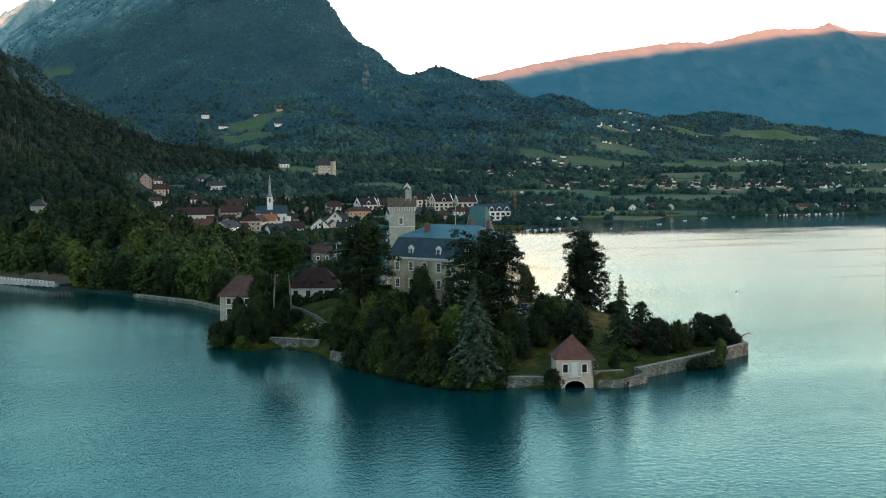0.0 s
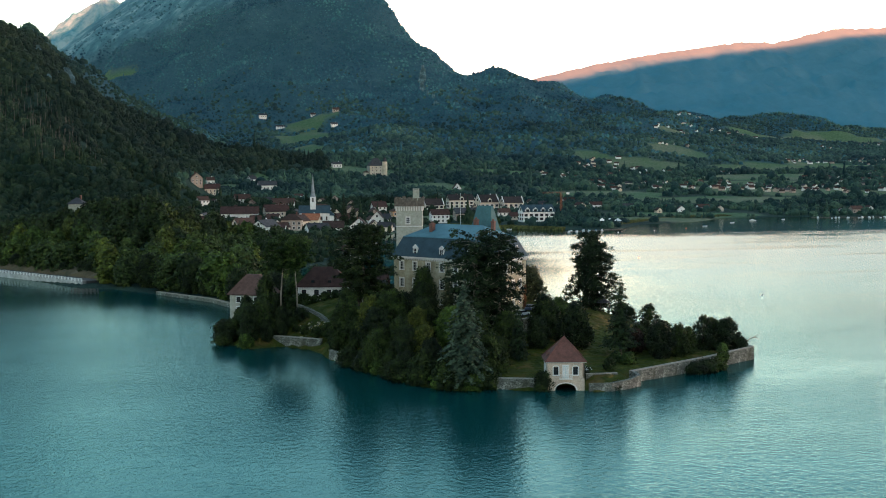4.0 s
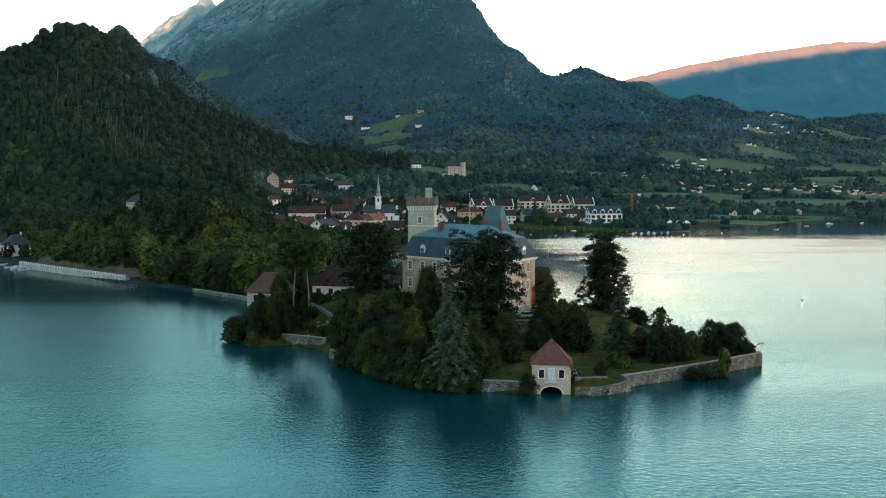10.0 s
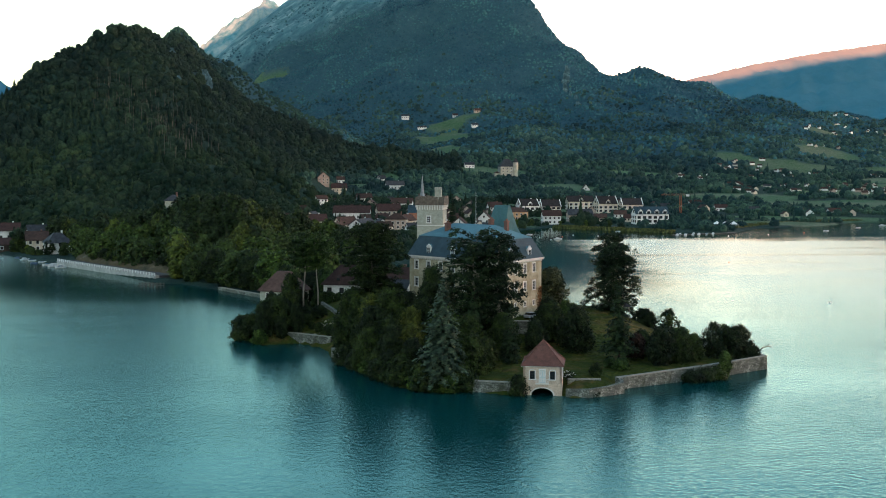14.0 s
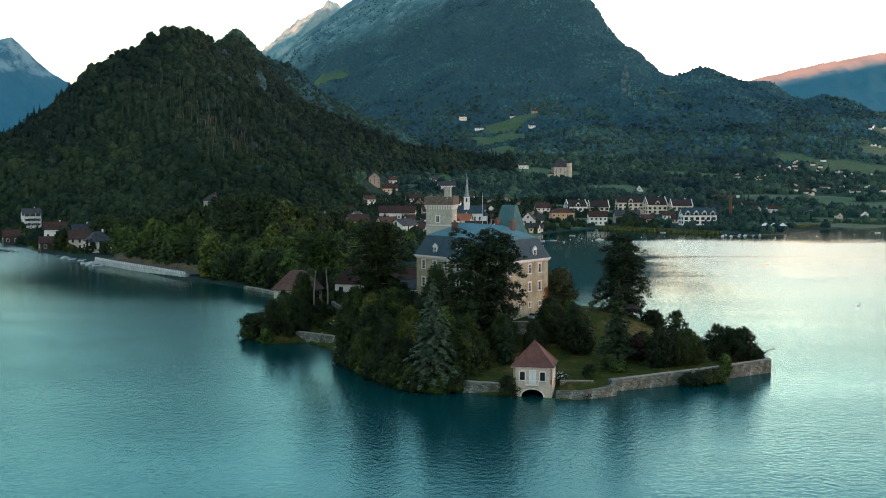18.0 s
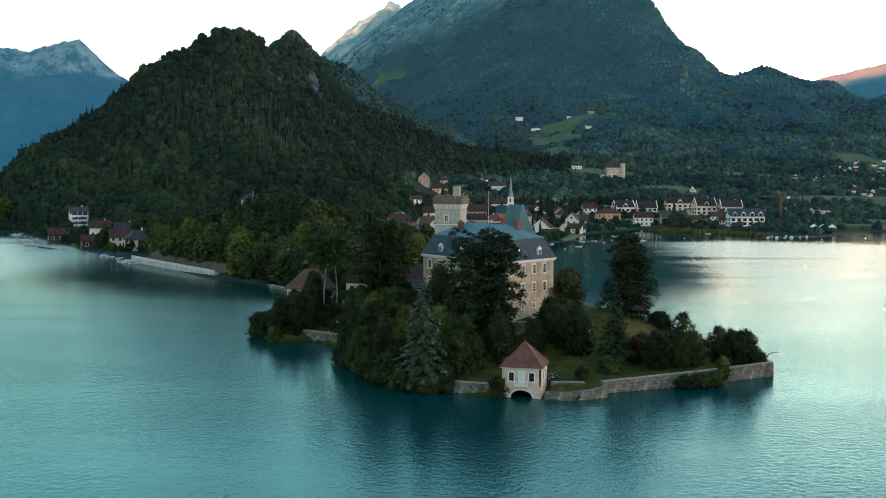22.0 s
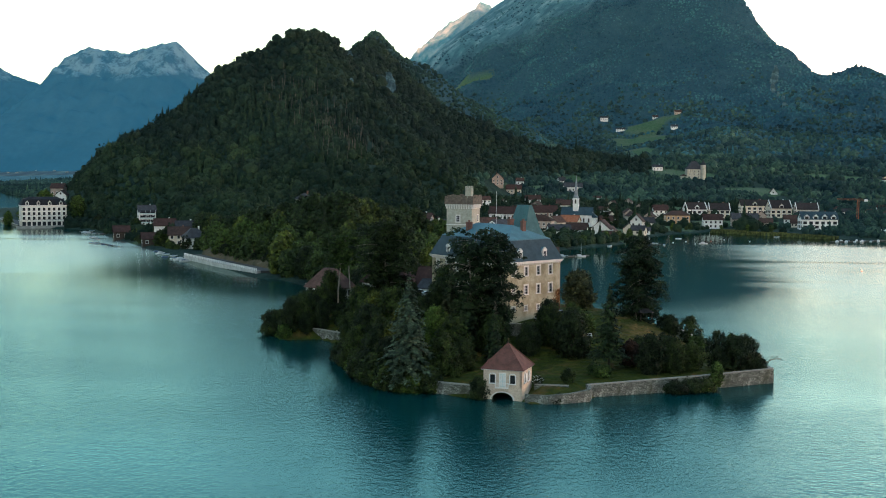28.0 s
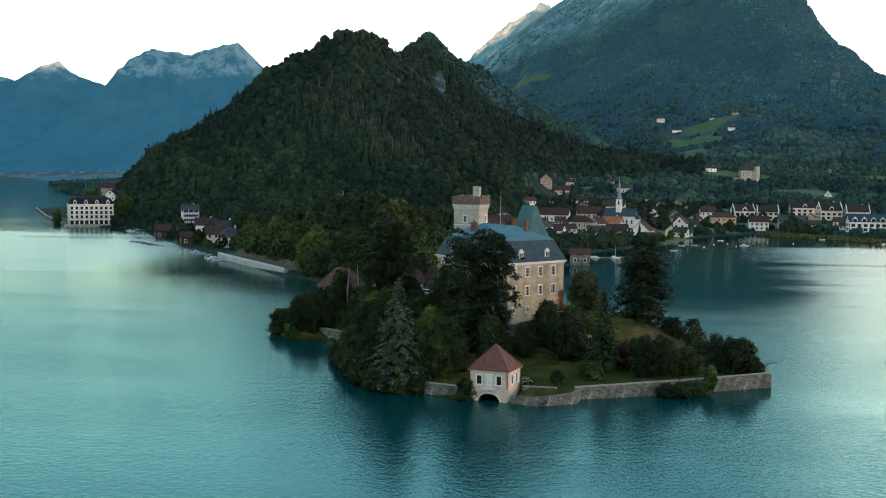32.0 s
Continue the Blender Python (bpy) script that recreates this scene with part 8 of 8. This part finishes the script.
def boat_kit(ln, bw, hull, cabin):
    st = [(-0.5, 0.42, 0.0), (-0.25, 0.5, 0.0), (0.1, 0.5, 0.02), (0.35, 0.32, 0.08), (0.5, 0.02, 0.2)]
    bm = bmesh.new()
    loft(bm, [[(u * ln, -w * bw, 0.75 + r), (u * ln, -w * bw * 0.7, -0.15), (u * ln, w * bw * 0.7, -0.15), (u * ln, w * bw, 0.75 + r)] for u, w, r in st])
    a = bpy.data.meshes.new("hull")
    bm.to_mesh(a)
    bm.free()
    a.materials.append(hull)
    bm = bmesh.new()
    loft(bm, [[(-0.3 * ln, -0.36 * bw, 0.76), (0.15 * ln, -0.34 * bw, 0.76), (0.15 * ln, 0.34 * bw, 0.76), (-0.3 * ln, 0.36 * bw, 0.76)],
              [(-0.25 * ln, -0.3 * bw, 0.76 + cabin), (0.05 * ln, -0.28 * bw, 0.76 + cabin), (0.05 * ln, 0.28 * bw, 0.76 + cabin), (-0.25 * ln, 0.3 * bw, 0.76 + cabin)]])
    b = bpy.data.meshes.new("cabin")
    bm.to_mesh(b)
    bm.free()
    b.materials.append(COVER if cabin < 0.6 else HULL)
    return a, b


KITS = [boat_kit(6.0, 2.2, HULL, 0.4), boat_kit(8.5, 2.8, HULL, 1.1), boat_kit(5.0, 1.9, HULL_BLUE, 0.3)]


def moor(x, y, turn, k, mast=False):
    lb = ("small white motorboat with a covered cockpit", "white cabin cruiser on its mooring", "small blue rowing boat")[k]
    t = empty("sailing_boat" if mast else "motorboat", pose(x, y, 0, 0, 0, turn) @ Matrix.Scale(0.62 if y > 300 else 0.8, 4), "white sailing boat with bare mast at a pontoon" if mast else lb, "boat", "moored boats")
    shared("hull", KITS[k][0], t, Matrix())
    shared("cabin", KITS[k][1], t, Matrix())
    if mast:
        bm = bmesh.new()
        tube(bm, [(0.4, 0, 0.7), (0.4, 0, 10.5)], [0.09, 0.05], 6)
        part("mast", bm, WHITE, t)
        bm = bmesh.new()
        tube(bm, [(0.4, 0, 1.7), (-3.2, 0, 1.7)], [0.07, 0.06], 6)
        part("boom", bm, WHITE, t)


BOATS = [(2.5, 357, 10, 1, True), (-6, 354, 20, 1, False), (-9, 361, 40, 0, False), (69, 475, 15, 1, False), (34, 463, 10, 0, False), (38, 461, 30, 2, False), (41, 468, 5, 0, False), (46, 455, 80, 0, False), (57, 520, 0, 0, False),
           (-306, 478, 40, 1, False), (-300, 474, 30, 0, False), (-311, 484, 60, 1, False), (-294, 470, 20, 0, False), (-250, 377, 30, 2, False), (-256, 382, 10, 0, False), (-244, 372, 50, 2, False)]
BOATS += [(-262, 388, 20, 0, False),
           (-174, 290, 50, 1, False), (-179, 296, 50, 0, False), (-170, 284, 40, 0, False), (-238, 366, 20, 0, False), (-188, 306, 30, 2, False), (262, 560, 10, 0, False), (300, 600, 20, 0, False), (330, 630, 0, 1, False), (360, 640, 30, 0, False),
           (-193, 320, 30, 0, False), (-198, 326, 60, 1, False), (-186, 312, 20, 0, False), (-205, 338, 40, 2, False), (-273, 418, 30, 0, False), (-280, 430, 50, 1, False), (-286, 440, 20, 0, False), (-314, 500, 50, 0, False), (30, 420, 12, 0, False), (16, 438, 60, 0, False), (120, 555, 20, 0, False)]
for b_ in BOATS:
    moor(*b_)
rng = np.random.default_rng(8)
for i in range(11):
    moor(150 + 2.6 * i + rng.uniform(-0.5, 0.5), 512 + 1.4 * i + rng.uniform(-1.5, 1.5) + (6 if i % 2 else 0), 70 + rng.uniform(-12, 12), int(rng.integers(0, 2)))
for i in range(14):
    moor(400 + 5 * i + rng.uniform(-1.5, 1.5), 655 + rng.uniform(-6, 4), 60 + rng.uniform(-25, 25), int(rng.integers(0, 2)))
for nm, a, b in (("pontoon", (146, 512), (194, 538)), ("pontoon", (-4, 352), (6, 362)), ("pontoon", (28, 470), (44, 458)), ("pontoon", (-318, 492), (-290, 466)), ("pontoon", (-262, 392), (-240, 368)), ("pontoon", (395, 662), (475, 650))):
    o = part(nm, bx(0, -0.9, 0.15, math.dist(a, b), 0.9, 0.55), GREYWOOD)
    o.matrix_basis = along(a, b)
    tagged(o, "grey timber pontoon for moored boats", "pontoon", "pontoons")
for i in range(5):         # tents on the quay
    bm = bmesh.new()
    loft(bm, [[(-2.5, -2.5, 2.4), (2.5, -2.5, 2.4), (2.5, 2.5, 2.4), (-2.5, 2.5, 2.4)], [(-0.1, -0.1, 4.4), (0.1, -0.1, 4.4), (0.1, 0.1, 4.4), (-0.1, 0.1, 4.4)]])
    t = empty("marquee", pose(180 + 6.5 * i, 575 + 2.2 * i, gz(180 + 6.5 * i, 575 + 2.2 * i)), "white peaked marquee on the quay", "tent", "marquees")
    part("canopy", bm, WHITE, t)
    for sx in (-2.4, 2.4):
        for sy in (-2.4, 2.4):
            part("pole", bx(sx - 0.05, sy - 0.05, -0.5, sx + 0.05, sy + 0.05, 2.42), WHITE, t)

# tall cypress pair behind the church, crags on the hills
CYP = spruce(151, NEEDLE, 22.0, 4.0, 24, 0.5, droop=0.05, ragged=0.15)
for x, y, sc in ((12, 596, 1.0), (19, 604, 0.8), (6, 612, 0.7)):
    plant("cypress_tree", CYP, x, y, "tall dark conifer near the church", "tree", "village trees", sc, x)
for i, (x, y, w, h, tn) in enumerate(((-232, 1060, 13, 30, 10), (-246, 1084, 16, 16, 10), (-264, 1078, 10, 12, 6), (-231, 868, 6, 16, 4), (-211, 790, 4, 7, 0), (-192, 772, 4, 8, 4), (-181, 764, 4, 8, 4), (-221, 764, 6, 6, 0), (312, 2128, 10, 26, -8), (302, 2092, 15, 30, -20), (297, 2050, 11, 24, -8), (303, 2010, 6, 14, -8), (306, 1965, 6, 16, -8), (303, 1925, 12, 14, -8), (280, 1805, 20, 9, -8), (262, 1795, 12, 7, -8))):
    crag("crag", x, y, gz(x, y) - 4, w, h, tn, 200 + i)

# ---------- reeds along the village shore ----------
def reed_bed(name, a, b, depth, n, seed, label):
    rng = np.random.default_rng(seed)
    t, w = rng.random(n), rng.random(n) * depth
    dx, dy = b[0] - a[0], b[1] - a[1]
    ln = math.hypot(dx, dy)
    edge = 0.75 + 0.25 * np.sin(t * ln / 6.0) + 0.2 * np.sin(t * ln / 2.3)
    w = w * edge
    x, y = a[0] + t * dx - dy / ln * w, a[1] + t * dy + dx / ln * w
    h = rng.uniform(1.2, 2.3, n)
    q = rng.uniform(0, 3.14, n)
    ux, uy = np.cos(q) * 0.35, np.sin(q) * 0.35
    lx, ly = rng.normal(size=n) * 0.2, rng.normal(size=n) * 0.2
    v = np.stack([np.stack([x - ux, y - uy, 0 * h - 0.2], -1), np.stack([x + ux, y + uy, 0 * h - 0.2], -1), np.stack([x + ux * 0.4 + lx, y + uy * 0.4 + ly, h], -1), np.stack([x - ux * 0.4 + lx, y - uy * 0.4 + ly, h], -1)], 1).reshape(-1, 3)
    me = quad_mesh(name, v, np.arange(len(v)).reshape(-1, 4), REED)
    return tagged(new(name, me), label, "reeds", kind="stuff")


REED = foliage("reed_leaf", (0.060, 0.078, 0.026), (0.105, 0.115, 0.042), 0.1)
reed_bed("reed_bed", (82, 600), (128, 556), 16, 5200, 301, "yellow-green reed bed on the village shore")
reed_bed("reed_bed", (128, 556), (152, 538), 12, 2200, 302, "yellow-green reed bed before the residence")
reed_bed("reed_bed", (201, 572), (272, 660), 22, 6500, 303, "wide reed bed in the eastern bay")
reed_bed("reed_bed", (272, 655), (340, 690), 18, 4200, 304, "reed bed along the eastern shore")

# ---------- lawn and landing by the boathouse ----------
quay("landing_inner_wall", [(5.2, 1.2), (11.6, 1.0)], [2.2, 2.2], "low inner landing wall beside the boathouse", thick=0.5, foot=0.5)
PETAL = material("white_petal", (0.70, 0.70, 0.66), (0.82, 0.82, 0.80), 3.0, 0.7)
rngf = np.random.default_rng(310)
for k, (x, y, n, r) in enumerate(((5.6, 2.8, 34, 0.5), (5.9, 4.4, 30, 0.45), (-57.5, 72.5, 40, 0.9), (-54.0, 72.0, 36, 0.8))):
    c = rngf.normal(size=(n, 3)) * np.array([r, r, 0.3]) + np.array([0, 0, 0.9])
    v, f = quads_at(rngf, c, rngf.normal(size=(n, 3)) + np.array([0, 0, 0.7]), rngf.uniform(0.06, 0.13, n))
    t = empty("flower_bush", pose(x, y, gz(x, y)), "bush covered with white flowers", "shrub", "island plants")
    o = new("blossom", quad_mesh("blossom", v, f, PETAL))
    o.parent = t
    v, f = quads_at(rngf, rngf.normal(size=(260, 3)) * np.array([r, r, 0.28]) + np.array([0, 0, 0.6]), rngf.normal(size=(260, 3)) + np.array([0, 0, 0.4]), rngf.uniform(0.08, 0.16, 260))
    o = new("foliage", quad_mesh("foliage", v, f, LEAF_DARK))
    o.parent = t

def slatted_bench(x, y, turn):
    t = empty("garden_bench", pose(x, y, gz(x, y), 0, 0, turn), "white painted garden bench on the lawn", "bench", "garden seats")
    for k in range(3):
        part("slat", bx(-0.8, -0.22 + k * 0.16, 0.42, 0.8, -0.09 + k * 0.16, 0.46), WHITE, t)
    for k in range(2):
        part("back_slat", bx(-0.8, 0.26, 0.6 + k * 0.2, 0.8, 0.30, 0.73 + k * 0.2), WHITE, t)
    for sx in (-0.72, 0.72):
        for sy in (-0.2, 0.27):
            part("leg", bx(sx - 0.035, sy - 0.035, 0, sx + 0.035, sy + 0.035, 0.42 if sy < 0 else 0.95), WHITE, t)


slatted_bench(14.2, 41.5, 20)
# open shelter under the eastern cedar
sh = empty("garden_shelter", pose(26.5, 58.0, gz(26.5, 58.0), 0, 0, 25), "dark open timber shelter under the cedar", "shelter")
for sx in (-1.4, 1.4):
    for sy in (-1.1, 1.1):
        part("post", bx(sx - 0.07, sy - 0.07, -0.3, sx + 0.07, sy + 0.07, 2.1), TIMBER, sh)
bm = bmesh.new()
loft(bm, [[(-1.8, -1.5, 2.1), (1.8, -1.5, 2.1), (1.8, 1.5, 2.1), (-1.8, 1.5, 2.1)], [(-1.2, -0.05, 2.9), (1.2, -0.05, 2.9), (1.2, 0.05, 2.9), (-1.2, 0.05, 2.9)]])
part("roof", bm, SLATE_GREY, sh)
part("bench", bx(-1.2, 0.7, 0.42, 1.2, 1.05, 0.48), TIMBER, sh)

# ---------- mooring buoys ----------
BUOY = material("orange_buoy", (0.50, 0.09, 0.03), (0.62, 0.13, 0.05), 2.0, 0.5)
bme = bpy.data.meshes.new("float")
bm = bmesh.new()
bmesh.ops.create_uvsphere(bm, u_segments=12, v_segments=8, radius=0.36)
bm.to_mesh(bme)
bm.free()
bme.materials.append(BUOY)
wme = bme.copy()
wme.materials.clear()
wme.materials.append(WHITE)
tme = bpy.data.meshes.new("ring")
bm = bx(-0.05, -0.05, 0.3, 0.05, 0.05, 0.55)
bm.to_mesh(tme)
bm.free()
tme.materials.append(IRON)
for k, (x, y, w) in enumerate(((123, 304, 0), (110, 145, 1), (52, 480, 1), (60, 492, 1), (75, 500, 0), (64, 470, 1), (84, 515, 1), (22, 400, 1), (98, 505, 1), (-265, 395, 0), (-285, 455, 1), (180, 505, 1), (210, 520, 1), (240, 540, 0))):
    t = empty("mooring_buoy", pose(x, y, 0.12), ("orange" if w == 0 else "white") + " round mooring buoy on the lake", "buoy", "mooring buoys")
    shared("float", (bme, wme)[w], t, Matrix())
    shared("ring", tme, t, Matrix())

# ---------- shrubs along the road bank, shore gardens ----------
rngb = np.random.default_rng(320)
for k in range(34):
    t = k / 33
    i = min(int(t * 3), 2)
    (ax, ay), (bx_, by_) = ROAD[i], ROAD[i + 1]
    u = t * 3 - i
    x, y = ax + (bx_ - ax) * u, ay + (by_ - ay) * u
    ox, oy = inland((ax, ay), (bx_, by_), 9.5 + rngb.uniform(0, 4.5))
    plant("shrub", B_BUSH if k % 3 else B_BUSH2, x + ox, y + oy, "rough green shrub on the bank above the road", "shrub", "road bank plants", float(rngb.uniform(0.5, 1.0)), k, 1.0, z=3.4)
for k, (x, y, sc) in enumerate(((-206, 336, 0.7), (-212, 348, 0.8), (-226, 384, 0.6), (-232, 392, 0.6), (-238, 402, 0.7), (-246, 412, 0.6), (-252, 420, 0.7), (-268, 438, 0.8), (-280, 452, 0.8), (-290, 468, 0.9), (-300, 482, 0.9), (-312, 500, 0.9), (-322, 516, 0.8), (-335, 524, 0.7), (-228, 420, 0.9), (-262, 460, 1.0), (-290, 498, 1.1),
                                (-212, 384, 0.8), (-204, 378, 0.9))):
    plant("broadleaf_tree", (SPUR_KITS[0], SPUR_KITS[2], SPUR_KITS[5])[k % 3], x - 0 + 6, y + 8, "garden tree between the shore houses", "tree", "shore gardens", sc * 0.42, k, 1.0)
for k, (x, y, sc) in enumerate(((-398, 575, 1.3), (-392, 590, 1.5), (-380, 575, 1.3), (-372, 565, 1.2), (-410, 600, 1.3), (-402, 556, 0.75), (-425, 640, 1.1), (-352, 560, 1.2))):
    plant("broadleaf_tree", SPUR_KITS[1 + 3 * (k % 2)], x, y, "tall dark tree behind the hotel", "tree", "hotel garden", sc, k, 1.0)
quay("esplanade_wall", [(-383, 532), (-460, 641), (-562, 799)][::-1], [1.5, 1.5, 1.5], "pale quay wall of the lakeside esplanade", thick=1.2)
o = part("esplanade", bx(0, -9, 0.4, 130, -1.3, 1.5), ASPHALT)
o.matrix_basis = along((-383, 532), (-460, 641))
tagged(o, "open asphalt esplanade beside the lake", "pavement", kind="structure")

# ---------- village shore: trees and hedges before the houses ----------
for k in range(34):
    t = k / 33
    path = [(-8, 322), (-9, 385), (0, 412), (14, 438), (26, 462), (34, 492), (46, 548), (60, 582), (92, 630), (128, 590)]
    i = min(int(t * 9), 8)
    u = t * 9 - i
    x, y = path[i][0] + (path[i + 1][0] - path[i][0]) * u - 7 + rngb.uniform(-4, 2), path[i][1] + (path[i + 1][1] - path[i][1]) * u + 6 + rngb.uniform(-3, 4)
    if any(math.hypot(x - a, y - b) < c for a, b, c in BUILT) or float(ground_height([x], [y])[1][0]) < 1.5:
        continue
    plant("broadleaf_tree", SPUR_KITS[(0, 1, 4, 5, 3, 1)[k % 6]], x, y, "garden tree on the village shore", "tree", "village trees", float(rngb.uniform(0.25, 0.55)), k, 1.0)
for k, (x, y, sc) in enumerate(((-30, 345, 0.8), (-38, 360, 0.7), (-48, 350, 0.8), (-30, 380, 0.6), (-40, 395, 0.5), (-62, 400, 0.6), (-28, 420, 0.45), (-75, 445, 0.6), (-66, 340, 0.9), (-44, 320, 1.1), (-58, 310, 1.1), (-50, 290, 1.1), (-66, 270, 1.2))):
    plant("broadleaf_tree", SPUR_KITS[k % 6], x, y, "leafy tree between spur and village", "tree", "village trees", sc, k, 1.0)

# overhanging trees along the island's neck
for k, (x, y, sc) in enumerate(((-96, 193, 1.15), (-91, 187, 0.95), (-86, 179, 1.2), (-80, 171, 1.0), (-74, 163, 1.15), (-69, 154, 0.7))):
    plant("broadleaf_tree", SHORE[(1, 2, 1, 0, 1, 2)[k]], x + 9.0, y + 3.5, "leafy tree overhanging the neck quay", "tree", "island plants", sc, k * 1.9, 1.0)

# rusty creeper on the castle's eastern corner
LEAF_RUST = foliage("rusty_creeper", (0.11, 0.045, 0.02), (0.19, 0.085, 0.035), 0.1)
rngv = np.random.default_rng(330)
n = 900
cv = np.stack([lenR - 0.2 - np.abs(rngv.normal(size=n)) * 0.9, -0.12 - 0.12 * rngv.random(n), 8.6 + 6.0 * rngv.random(n) ** 1.5], -1)
v, f = quads_at(rngv, cv, rngv.normal(size=(n, 3)) * 0.5 + np.array([0, -1.0, 0.3]), rngv.uniform(0.08, 0.17, n))
o = new("creeper", quad_mesh("creeper", v, f, LEAF_RUST))
o.matrix_basis = mR
tagged(o, "rusty climbing creeper on the castle wall corner", "creeper", "island plants")

plant("broadleaf_tree", SPUR_KITS[0], -183, 336, "round green tree beside the roadside house", "tree", "shore gardens", 0.55, 1.0, 1.0)
